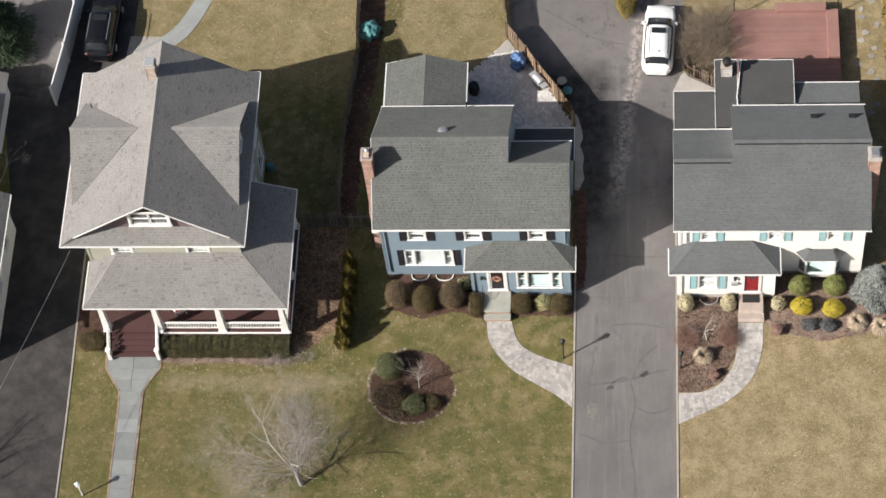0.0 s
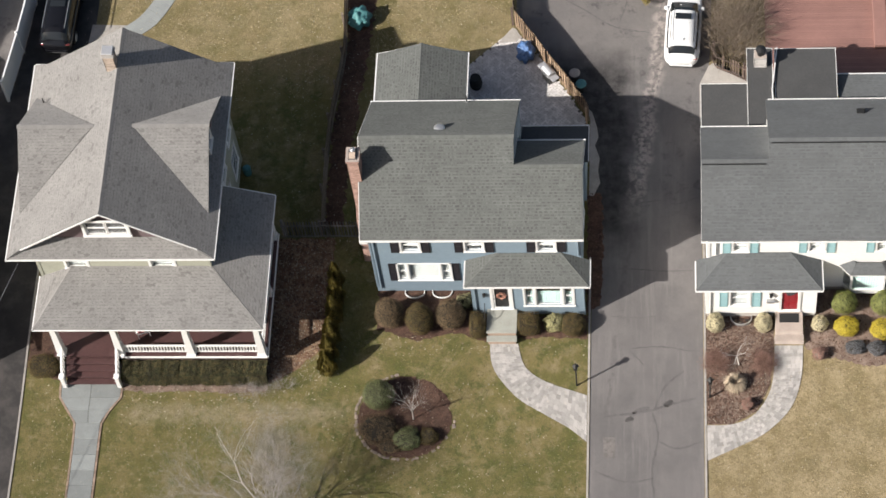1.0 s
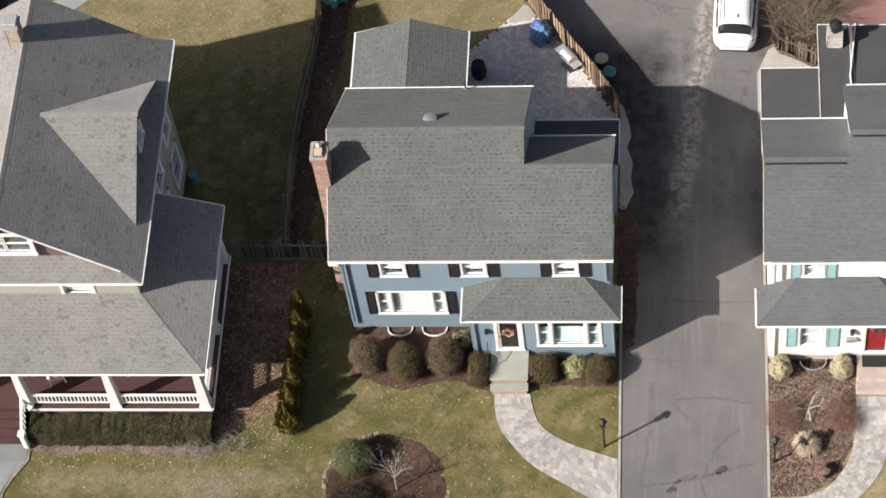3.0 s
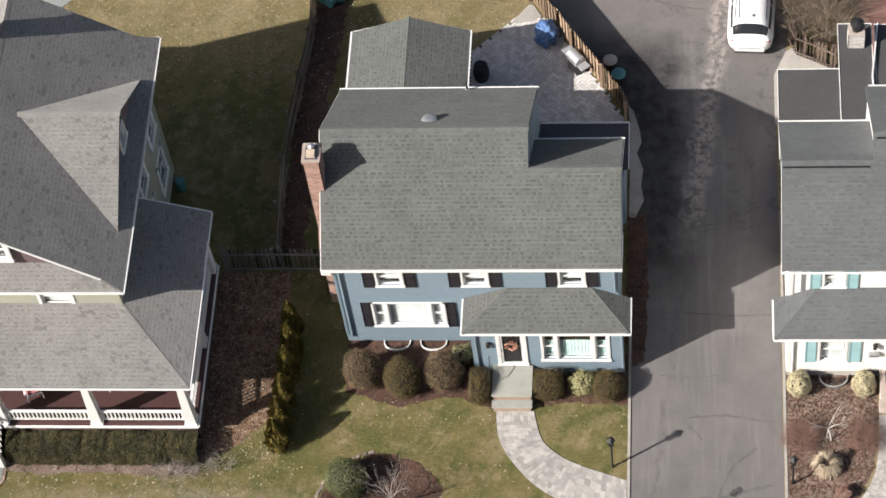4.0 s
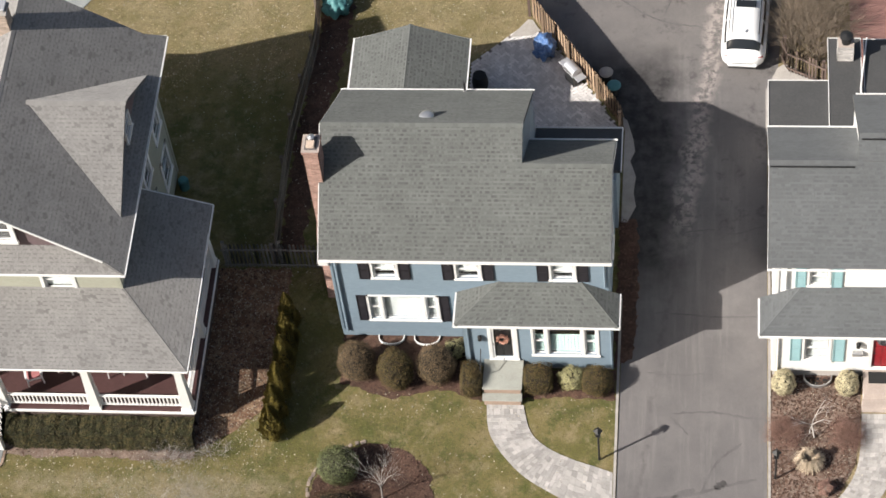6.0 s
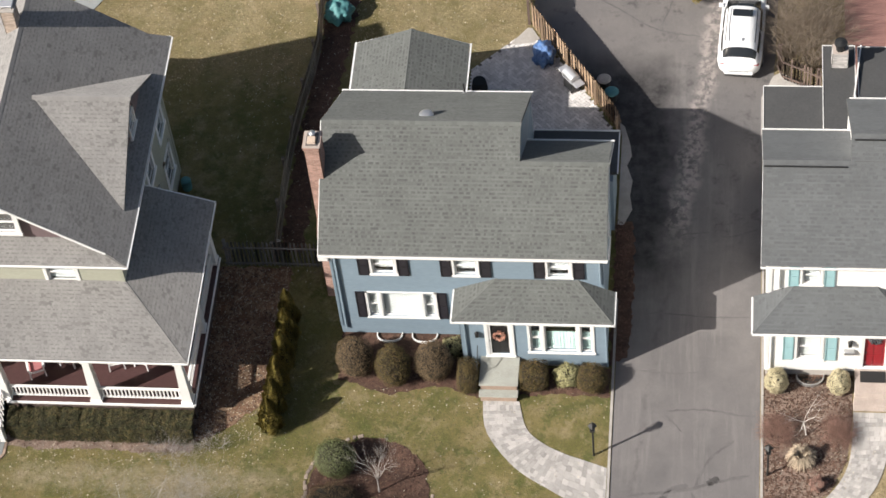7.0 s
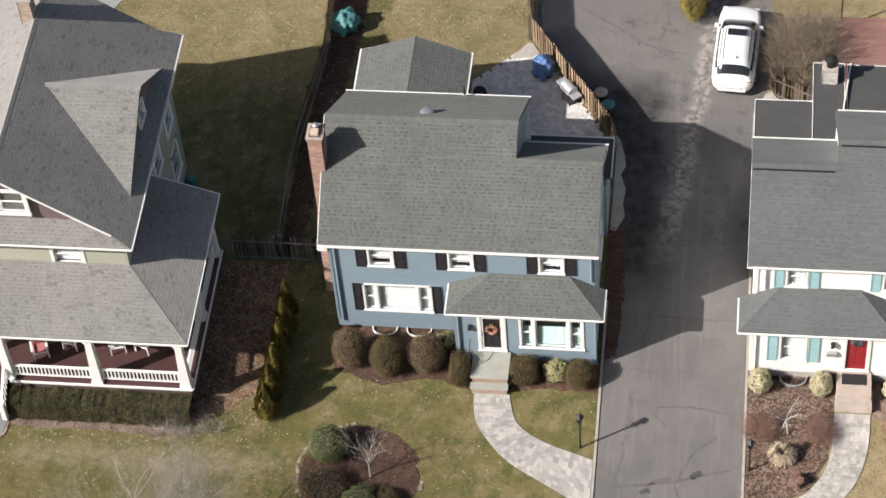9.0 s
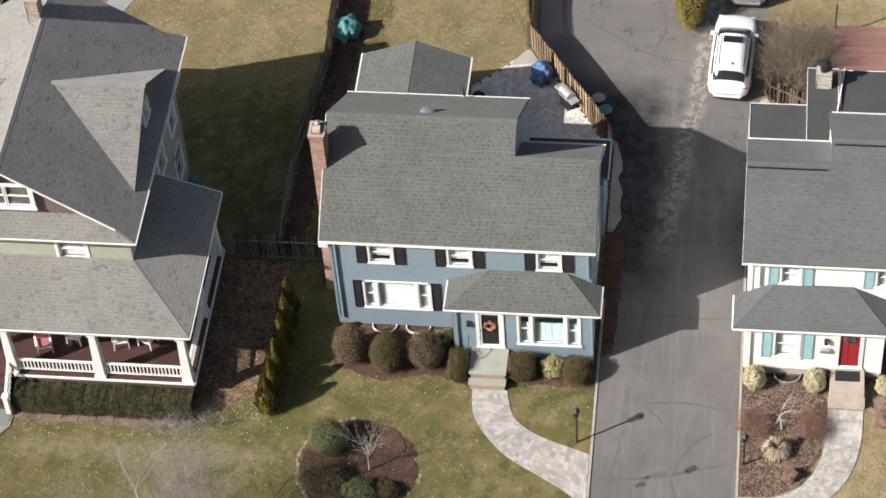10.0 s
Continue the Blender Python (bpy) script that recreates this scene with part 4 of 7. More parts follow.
roof(blue, [(11.0, 5.65, 5.62), (XS, 5.65, 5.62), (XS, SY, SZ), (11.0, SY, SZ)], G1, seed=14)
caps(blue, (0, RY, RZ), (XS, RY, RZ), G1)
caps(blue, (XS, SY, SZ), (11.0, SY, SZ), G1)
trim(blue, "gutter", (-0.02, EY - 0.06, EZ - 0.05), (11.02, EY - 0.06, EZ - 0.05), 0.08, 0.09)
trim(blue, "fascia", (0.0, EY + 0.04, EZ - 0.12), (11.0, EY + 0.04, EZ - 0.12), 0.05, 0.16)
trim(blue, "gutter", (0.1, RYB + 0.05, RZB - 0.03), (XS + 0.1, RYB + 0.05, RZB - 0.03), 0.075, 0.085)
trim(blue, "gutter", (XS, 5.72, 5.6), (11.05, 5.72, 5.6), 0.075, 0.085)
for p, q in (((-0.02, EY, EZ - 0.1), (-0.02, RY, RZ - 0.1)), ((-0.02, RY, RZ - 0.1), (0.12, RYB, RZB - 0.1)), ((11.02, EY, EZ - 0.1), (11.02, SY, SZ - 0.1)), ((11.02, SY, SZ - 0.1), (11.02, 5.65, 5.52))):
    trim(blue, "rake_board", p, q, 0.03, 0.12)
# soffit return and corner boards
part("soffit_return", box(B(), -0.05, 0.36, 0.0, 0.45, 5.05, 5.4, 0.03), "white", blue)
for x in (0.36, 10.74):
    part("corner_board", box(B(), x, x + 0.1, 0.06, 0.12, 0.75, 5.4), "blue", blue)
part("downspout", tube(B(), (0.6, 0.03, 5.38), (0.6, 0.03, 0.7), 0.045, 0.045, 8), "blue", blue)
part("downspout", tube(B(), (10.72, 0.02, 5.38), (10.72, 0.02, 3.9), 0.045, 0.045, 8), "blue", blue)
# low roof behind the right part
part("rear_roof", box(B(), XS + 0.05, 11.12, 5.75, 7.85, 3.45, 3.62), "membrane", blue, "low dark flat roof")
part("rear_wall", box(B(), XS + 0.1, 10.95, 5.4, 7.7, 0.3, 3.45), "blue", blue)
trim(blue, "roof_edge", (XS + 0.1, 7.86, 3.62), (11.14, 7.86, 3.62), 0.06, 0.1)
trim(blue, "roof_edge", (11.13, 5.7, 3.62), (11.13, 7.86, 3.62), 0.05, 0.1)
# windows
for a, b in ups:
    window(blue, T(a, 0.1, 4.26), b - a, 1.06, drop=0.78)
    shutter(blue, T(0, 0.1, 0), a - 0.55, a - 0.12, 4.16, 5.36, "shutter")
    shutter(blue, T(0, 0.1, 0), b + 0.12, b + 0.55, 4.16, 5.36, "shutter")


def triple(house, m, w, h, side, back, label=""):
    """A picture window: a large pane between two sashes."""
    bm = B()
    c = 0.1
    for q in ((-c, 0, -c * 0.6, h + c), (w, w + c, -c * 0.6, h + c), (-c, w + c, h, h + c)):
        box(bm, q[0], q[1], -0.045, 0.05, q[2], q[3], 0.008)
    box(bm, -c - 0.03, w + c + 0.03, -0.09, 0.03, -c * 0.9, -0.005, 0.01)
    win = part("picture_window", bm, "white", house, label, m=m)
    for x in (side, w - side - 0.12):
        part("mullion", box(B(), x, x + 0.12, -0.045, 0.05, 0, h, 0.008), "white", win, m=m)
    for a, b, hung in ((0, side, True), (side + 0.12, w - side - 0.12, False), (w - side, w, True)):
        bm = B()
        f = 0.06
        for z0, z1, y in (((0.0, h / 2 + 0.03, 0.045), (h / 2 - 0.03, h, 0.02)) if hung else ((0, h, 0.03),)):
            box(bm, a, a + f, y, y + 0.035, z0, z1), box(bm, b - f, b, y, y + 0.035, z0, z1)
            box(bm, a + f, b - f, y, y + 0.035, z0, z0 + f), box(bm, a + f, b - f, y, y + 0.035, z1 - f, z1)
        part("sash", bm, "white", win, m=m)
        pane(win, m, a + f, b - f, 0.05, h - 0.05, 0.07, back, 1.0 if back == "blind" else 0.7, back != "blind")
    return win


triple(blue, T(1.62, 0.1, 1.45), 2.61, 1.53, 0.42, "blind", "wide white triple window with drawn blind")
shutter(blue, T(0, 0.1, 0), 1.14, 1.5, 1.38, 3.06, "shutter")
shutter(blue, T(0, 0.1, 0), 4.35, 4.72, 1.38, 3.06, "shutter")
window(blue, T(10.8, 1.3, 3.9, 90), 0.9, 1.2, drop=0.3)
window(blue, T(10.8, 3.1, 1.6, 90), 0.9, 1.3, drop=0.3)
# front bay with the door
BY = -1.32
bx0, bx1 = 5.36, 10.92
wall(blue, T(bx0, BY, 0), bx1 - bx0, 3.35, [(6.42 - bx0, 7.26 - bx0, 1.0, 3.08), (8.02 - bx0, 10.4 - bx0, 1.3, 3.02)], "blue", z0=0.42)
wall(blue, T(bx1, BY, 0, 90), 1.5, 3.35, [], "blue", z0=0.6)
wall(blue, T(bx0, 0.1, 0, -90), 1.5, 3.35, [], "blue", z0=0.6)
part("foundation", box(B(), bx0 + 0.04, bx1 - 0.04, BY + 0.04, 0.14, 0, 0.76), "foundation", blue)
bm = B()
for x0, x1, z0, z1 in ((6.27, 6.42, 0.98, 3.2), (7.26, 7.41, 0.98, 3.2), (6.27, 7.41, 3.08, 3.22)):
    box(bm, x0, x1, BY - 0.06, BY + 0.04, z0, z1, 0.01)
box(bm, 6.25, 7.43, BY - 0.1, BY + 0.05, 0.93, 1.0, 0.01)
door = part("door", bm, "white", blue, "dark storm door in a white surround, with a wreath")
bm = B()
for x0, x1, z0, z1 in ((6.42, 6.5, 1.0, 3.08), (7.18, 7.26, 1.0, 3.08), (6.5, 7.18, 1.0, 1.1), (6.5, 7.18, 2.98, 3.08)):
    box(bm, x0, x1, BY - 0.035, BY, z0, z1, 0.006)
part("storm_frame", bm, "white", door)
bm = B()
box(bm, 6.5, 7.18, BY + 0.03, BY + 0.07, 1.1, 2.98)
for z0, z1 in ((1.2, 1.9), (2.05, 2.9)):
    box(bm, 6.58, 6.8, BY + 0.015, BY + 0.03, z0, z1, 0.005), box(bm, 6.88, 7.1, BY + 0.015, BY + 0.03, z0, z1, 0.005)
part("door_leaf", bm, "black_door", door)
part("handle", tube(B(), (6.46, BY - 0.07, 1.95), (6.46, BY - 0.07, 2.08), 0.015, 0.015), "black_metal", door)


def wreath(parent, c, r, seed, material="wreath"):
    bm = B()
    g = random.Random(seed)
    for i in range(150):
        a = g.uniform(0, 6.283)
        p = Vector((c[0] + math.cos(a) * (r + g.gauss(0, 0.04)), c[1] - g.uniform(0, 0.06), c[2] + math.sin(a) * (r + g.gauss(0, 0.04))))
        d, e = Vector((g.gauss(0, 1), g.gauss(0, 0.6), g.gauss(0, 1))).normalized() * 0.05, Vector((g.gauss(0, 1), g.gauss(0, 0.6), g.gauss(0, 1))).normalized() * 0.04
        quad(bm, p - d - e, p + d - e, p + d + e, p - d + e)
    part("wreath", bm, material, parent, "round wreath of pale flowers")


wreath(door, (6.84, BY - 0.045, 2.35), 0.19, 3)
triple(blue, T(8.02, BY, 1.3), 2.38, 1.72, 0.44, "curtain", "white picture window with pale green curtains")
PZ, PYF = 3.36, -1.45
HL, HR, HY, HZ = 6.72, 9.85, 0.06, 4.08
roof(blue, [(5.08, PYF, PZ), (11.24, PYF, PZ), (HR, HY, HZ), (HL, HY, HZ)], G1, seed=15)
roof(blue, [(11.24, PYF, PZ), (11.24, 0.08, PZ), (HR, HY + 0.02, HZ)], G1, seed=16)
roof(blue, [(5.08, 0.08, PZ), (5.08, PYF, PZ), (HL, HY + 0.02, HZ)], G1, seed=17)
for p, q in (((5.08, PYF, PZ), (HL, HY, HZ)), ((11.24, PYF, PZ), (HR, HY, HZ))):
    caps(blue, p, q, G1, 0.2)
trim(blue, "gutter", (5.02, PYF - 0.05, PZ - 0.05), (11.3, PYF - 0.05, PZ - 0.05), 0.075, 0.085)
trim(blue, "gutter", (11.29, PYF - 0.05, PZ - 0.05), (11.29, 0.1, PZ - 0.05), 0.075, 0.085)
trim(blue, "gutter", (5.03, PYF - 0.05, PZ - 0.05), (5.03, 0.06, PZ - 0.05), 0.075, 0.085)
part("soffit", box(B(), 5.06, 11.26, PYF, 0.1, PZ - 0.14, PZ - 0.1), "white", blue)
part("downspout", tube(B(), (5.52, BY - 0.06, 3.22), (5.52, BY - 0.06, 0.6), 0.045, 0.045, 8), "blue", blue)
part("downspout", tube(B(), (10.95, BY - 0.045, 3.22), (10.95, BY - 0.045, 0.4), 0.045, 0.045, 8), "blue", blue)
# wall lantern
bm = B()
box(bm, 5.9, 6.04, BY - 0.16, BY - 0.02, 2.3, 2.52, 0.02)
tube(bm, (5.97, BY - 0.09, 2.52), (5.97, BY - 0.09, 2.64), 0.09, 0.01, 8)
tube(bm, (5.97, BY - 0.09, 2.3), (5.97, BY - 0.09, 2.22), 0.06, 0.02, 8)
box(bm, 5.94, 6.0, BY - 0.05, BY, 2.34, 2.44)
part("wall_lantern", bm, "black_metal", blue, "black wall lantern")
# steps
steps = thing("entrance_steps", (6.8, -2.2, gz(-2.2)), "grey stone steps with brick risers at the blue house door", "steps", lift=0.1)
bm = B()
box(bm, 6.1, 7.5, -2.66, BY, 0.2, 0.87), box(bm, 6.1, 7.5, -2.96, -2.66, 0.2, 0.53)
part("brick_base", bm, "edging", steps)
part("landing", box(B(), 6.04, 7.56, -2.7, BY - 0.001, 0.87, 0.94, 0.012), "green_stone", steps)
part("tread", box(B(), 6.04, 7.56, -3.0, -2.66, 0.53, 0.6, 0.012), "green_stone", steps)
bm = B()
tube(bm, (5.98, -2.2, 0.4), (5.98, -2.2, 1.5), 0.018, 0.018, 6)
tube(bm, (5.98, -2.2, 1.5), (5.98, -1.55, 1.95), 0.018, 0.018, 6)
part("handrail", bm, "black_metal", steps)
# window wells
for x in (2.27, 3.67):
    well = thing("window_well", (x, -0.3, 0.35), "white-rimmed basement window well against the wall", "window well", "window wells")
    bm = B()
    prof = [(x + 0.5 * math.cos(a), 0.06 - 0.42 * math.sin(a) ** 0.7) for a in [math.pi * i / 14 for i in range(15)]]
    for (x0, y0), (x1, y1) in zip(prof, prof[1:]):
        beam(bm, (x0, y0, 0.44), (x1, y1, 0.44), 0.04, 0.16)
    part("rim", bm, "white", well)
    part("well_floor", prism(B(), [(px_, py_) for px_, py_ in prof], 0.36, 0.385), "rock", well)
# chimney
chim = thing("chimney", (0.0, 2.9, 0.35), "red brick chimney with a metal flue cap", "chimney")
bb, bmx = B(), B()
bricks(bb, bmx, -0.42, 0.36, 1.85, 3.6, 0.3, 4.2)
bricks(bb, bmx, -0.42, 0.18, 2.33, 3.13, 4.2, 9.06)
part("bricks", bb, "brick", chim, kind="stuff")
part("stack", bmx, "mortar", chim)
bm = B()
for y0, y1 in ((1.85, 2.33), (3.6, 3.13)):
    vs = [bm.verts.new(p) for p in ((-0.42, y0, 4.2), (0.36, y0, 4.2), (0.36, y1, 4.75), (-0.42, y1, 4.75), (-0.42, y1, 4.2), (0.36, y1, 4.2))]
    bm.faces.new(vs[:4]), bm.faces.new((vs[0], vs[3], vs[4])), bm.faces.new((vs[1], vs[5], vs[2]))
bmesh.ops.recalc_face_normals(bm, faces=bm.faces)
part("shoulder", bm, "brick", chim)
bb, bmx = B(), B()
bricks(bb, bmx, -0.46, 0.22, 2.29, 3.17, 9.06, 9.2)
part("brick_cornice", bb, "brick", chim)
part("crown", bmx, "mortar", chim)
bm = B()
box(bm, -0.34, 0.1, 2.42, 3.04, 9.2, 9.235, 0.01)
part("wash", bm, "joint_dark", chim)
part("flue", box(B(), -0.28, 0.04, 2.48, 2.8, 9.2, 9.34, 0.02), "brick_tan", chim)
part("flue_cap", lathe(B(), (-0.12, 2.9, 9.22), ((0.1, 0), (0.11, 0.16), (0.14, 0.18), (0.02, 0.24)), 14), "galv", chim, "shiny metal flue cap")
part("flashing", box(B(), 0.16, 0.3, 2.25, 2.33, 7.1, 7.25), "black_metal", chim)
# roof fittings
vent = thing("roof_vent", (3.94, 4.9, 8.05), "round shiny metal vent on the roof", "roof vent", lift=0.06)
part("vent_neck", lathe(B(), (3.94, 4.9, 7.85), ((0.16, 0), (0.16, 0.22), (0.14, 0.24)), 16), "galv", vent)
part("vent_cap", lathe(B(), (3.94, 4.9, 8.08), ((0.16, 0), (0.29, 0.02), (0.27, 0.06), (0.16, 0.1), (0.02, 0.115)), 20), "galv", vent, smooth=True)
pipe = thing("vent_pipe", (5.03, 7.9, 5.8), "thin vent pipe at the rear eave", "vent pipe", lift=0.06)
part("pipe", tube(B(), (5.03, 7.85, 5.8), (5.03, 7.85, 6.5), 0.035, 0.035, 8), "black_metal", pipe)
part("collar", lathe(B(), (5.03, 7.85, 5.93), ((0.1, 0), (0.05, 0.12)), 10), "galv", pipe)
# rear wing
wing = thing("rear_wing", (2.3, 10, 0.4), "low rear wing of the blue house with a grey gable roof", "house wing", lift=0.1)
bm = B()
box(bm, 0.3, 4.3, 7.8, 12.3, 0.3, 3.3)
vs = [bm.verts.new(p) for p in ((0.3, 12.3, 3.3), (4.3, 12.3, 3.3), (2.36, 12.3, 4.25))]
bm.faces.new(vs)
part("wall", bm, "blue", wing)
roof(wing, [(0.0, 12.55, 3.55), (0.0, 7.8, 3.55), (2.36, 7.8, 4.4), (2.36, 12.6, 4.4)], G1, seed=18)
roof(wing, [(4.72, 7.8, 3.55), (4.72, 12.55, 3.55), (2.36, 12.6, 4.4), (2.36, 7.8, 4.4)], G1, seed=19)
caps(wing, (2.36, 7.8, 4.4), (2.36, 12.6, 4.4), G1)
trim(wing, "gutter", (-0.05, 7.9, 3.5), (-0.05, 12.6, 3.5), 0.09, 0.1)
trim(wing, "gutter", (4.77, 7.9, 3.5), (4.77, 12.6, 3.5), 0.09, 0.1)
for x0, x1 in ((-0.02, 2.36), (2.36, 4.74)):
    trim(wing, "rake_board", (x0, 12.6, 3.45 if x0 < 1 else 4.3), (x1, 12.6, 4.3 if x0 < 1 else 3.45), 0.03, 0.14)


# ---- house with the porch ----
porch_house = thing("house", (-12, 3.5, 0.35), "large sage-green house with a wraparound porch and pale grey shingle roof", "house", lift=0.15)
R2 = "roof_light"
X0, X1, Y0, Y1, EV = -17.13, -6.87, -1.95, 9.6, 7.1
XR, ZR, YR = -12.0, 10.25, 9.6
sl = (ZR - EV) / (X1 - XR)
wx0, wx1, wy0, wy1 = -16.0, -7.3, -1.35, 7.9
ow = [(1.5, 2.5, 5.32, 6.35), (5.75, 6.85, 5.32, 6.35), (0.9, 1.9, 1.9, 3.4), (5.0, 6.0, 1.9, 3.4), (2.6, 3.6, 1.3, 3.35)]
wall(porch_house, T(wx0, wy0, 0), wx1 - wx0, 7.05, ow, "olive", z0=0.6)
sw = [(5.1, 6.1, 1.7, 3.2), (7.5, 8.5, 1.7, 3.2), (5.3, 6.2, 4.5, 5.9), (7.7, 8.6, 4.5, 5.9)]
wall(porch_house, T(wx1, wy0, 0, 90), wy1 - wy0, 7.05, sw, "olive", z0=0.6)
wall(porch_house, T(wx0, wy1, 0, -90), wy1 - wy0, 7.05, [], "olive", z0=0.6)
wall(porch_house, T(wx1, wy1, 0, 180), wx1 - wx0, 7.05, [], "olive", z0=0.6)
part("foundation", box(B(), wx0 + 0.05, wx1 - 0.05, wy0 + 0.05, wy1 - 0.05, 0.0, 0.62), "foundation", porch_house)
for a, b, z0, z1 in ow[:4]:
    window(porch_house, T(wx0 + a, wy0, z0), b - a, z1 - z0, drop=0.95, casing=0.14)
for a, b, z0, z1 in sw:
    window(porch_house, T(wx1, wy0 + a, z0, 90), b - a, z1 - z0, drop=0.9, casing=0.2)
for x, y in ((wx0, wy0), (wx1 - 0.12, wy0), (wx1 - 0.1, wy1 - 0.12)):
    part("corner_board", box(B(), x - 0.02, x + 0.14, y - 0.04, y + 0.14, 0.6, 7.0), "olive", porch_house)
part("door", box(B(), wx0 + 2.6, wx0 + 3.6, wy0 + 0.05, wy0 + 0.1, 1.3, 3.35), "mauve", porch_house)
# main roof: two long slopes, a pent roof under the front gable
fy = -1.28
roof(porch_house, [(X1, Y0, EV), (X1, Y1, EV), (X1 - 0.8, Y1 - 0.3, EV + 0.8 * sl), (XR, YR, ZR), (XR, fy, ZR), (X1 - 0.75, Y0 + 0.3, EV + 0.75 * sl)], R2, seed=21)
roof(porch_house, [(X0, Y1, EV), (X0, Y0, EV), (X0 + 0.75, Y0 + 0.3, EV + 0.75 * sl), (XR, fy, ZR), (XR, YR, ZR), (X0 + 0.8, Y1 - 0.3, EV + 0.8 * sl)], R2, seed=22)
GYW = -1.0
roof(porch_house, [(X0, Y0, EV), (X1, Y0, EV), (X1 - 0.9, GYW, EV + 0.5), (X0 + 0.9, GYW, EV + 0.5)], R2, seed=23)
caps(porch_house, (XR, fy, ZR), (XR, YR, ZR), R2, pitch=sl)
# front gable wall with its double window
bm = B()
vs = [(X0 + 0.8, EV + 0.3), (X1 - 0.8, EV + 0.3), (XR, ZR - 0.15)]
a = [bm.verts.new((x, GYW, z)) for x, z in vs]
b = [bm.verts.new((x, GYW + 0.16, z)) for x, z in vs]
bm.faces.new(a), bm.faces.new(b[::-1])
for i in range(3):
    bm.faces.new((a[i], b[i], b[(i + 1) % 3], a[(i + 1) % 3]))
bmesh.ops.recalc_face_normals(bm, faces=bm.faces)
part("gable_wall", bm, "mauve", porch_house, "mauve shingled gable")
bm = B()
vs = [(X0 + 0.4, 7.2), (X1 - 0.4, 7.2), (XR, ZR - 0.15)]
bm.faces.new([bm.verts.new((x, Y1 - 0.6, z)) for x, z in vs])
part("gable_wall", bm, "olive", porch_house)
window(porch_house, T(-13.0, GYW - 0.14, 8.05), 2.05, 1.15, cells=2, drop=1.0, back="dark_room", casing=0.16)
for sg, xe in ((-1, X0 + 0.75), (1, X1 - 0.75)):
    trim(porch_house, "rake_board", (XR, fy - 0.04, ZR - 0.06), (xe, Y0 + 0.27, ZR - 0.06 - abs(xe - XR) * sl), 0.05, 0.13)
for p, q in (((X0 - 0.05, Y0 - 0.05, EV - 0.05), (X1 + 0.05, Y0 - 0.05, EV - 0.05)), ((X1 + 0.05, Y0 - 0.05, EV - 0.05), (X1 + 0.05, Y1, EV - 0.05)), ((X0 - 0.05, Y0 - 0.05, EV - 0.05), (X0 - 0.05, Y1, EV - 0.05))):
    trim(porch_house, "gutter", p, q, 0.075, 0.085)
part("soffit", box(B(), X0 + 0.02, X1 - 0.02, Y0 + 0.02, Y1 - 0.02, EV - 0.16, EV - 0.12), "white", porch_house)
for x0, sg in ((X0, 1), (X1, -1)):
    trim(porch_house, "gutter", (x0, Y1 + 0.03, EV - 0.05), (x0 + sg * 0.85, Y1 - 0.02, EV + 0.02), 0.06, 0.1)
    trim(porch_house, "rake_board", (x0 + sg * 0.8, Y1 - 0.28, EV + 0.8 * sl - 0.08), (XR, YR + 0.02, ZR - 0.08), 0.03, 0.1, "olive")


# cross gables on both slopes
def cross_gable(sg, seed):
    CY, CZ = 4.15, 9.66
    inner = XR + sg * (ZR - CZ) / sl
    outer = XR + sg * 4.78
    h = 3.42
    low = EV + sl * (abs((X1 if sg > 0 else X0) - XR) - 4.72)
    lo = (XR + sg * 4.72, CY - h - 0.25, low + 0.02), (XR + sg * 4.72, CY + h - 0.2, low + 0.02)
    n_ = "roof_light"
    # front and rear facets, eave first along the valley's foot
    roof(porch_house, [lo[0], (outer, CY, CZ + 0.05), (inner, CY, CZ + 0.05)], n_, seed=seed)
    roof(porch_house, [lo[1], (outer, CY, CZ + 0.05), (inner, CY, CZ + 0.05)], n_, seed=seed + 1)
    bm = B()
    xg = outer - sg * 0.35
    bm.faces.new([bm.verts.new(p) for p in ((xg, CY - h + 0.4, low + 0.1), (xg, CY + h - 0.4, low + 0.1), (xg, CY, CZ - 0.12))])
    part("gable_wall", bm, "mauve", porch_house)
    caps(porch_house, (inner, CY, CZ + 0.05), (outer, CY, CZ + 0.05), n_, pitch=0.6)
    window(porch_house, T(xg + sg * 0.14, CY - 0.4 if sg > 0 else CY + 0.4, low + 0.45, 90 * sg), 0.8, 0.8, drop=1.0, back="dark_room")


cross_gable(1, 31)
cross_gable(-1, 34)
# porch
PZ2 = 4.4
tp = 5.4
PXL, PXR, PYF2, PYB = -16.1, -4.65, -4.38, 3.3
roof(porch_house, [(PXL, PYF2, PZ2), (PXR, PYF2, PZ2), (wx1 - 0.05, wy0 - 0.02, tp), (-14.3, wy0 - 0.02, tp)], R2, seed=41)
roof(porch_house, [(PXR, PYF2, PZ2), (PXR, PYB, PZ2), (wx1 - 0.02, PYB, tp), (wx1 - 0.02, wy0 - 0.05, tp)], R2, seed=42)
roof(porch_house, [(PXL, wy0, PZ2), (PXL, PYF2, PZ2), (-14.3, wy0, tp)], R2, seed=43)
caps(porch_house, (PXR, PYF2, PZ2), (wx1, wy0, tp), R2, 0.22)
caps(porch_house, (PXL, PYF2, PZ2), (-14.3, wy0, tp), R2, 0.22)
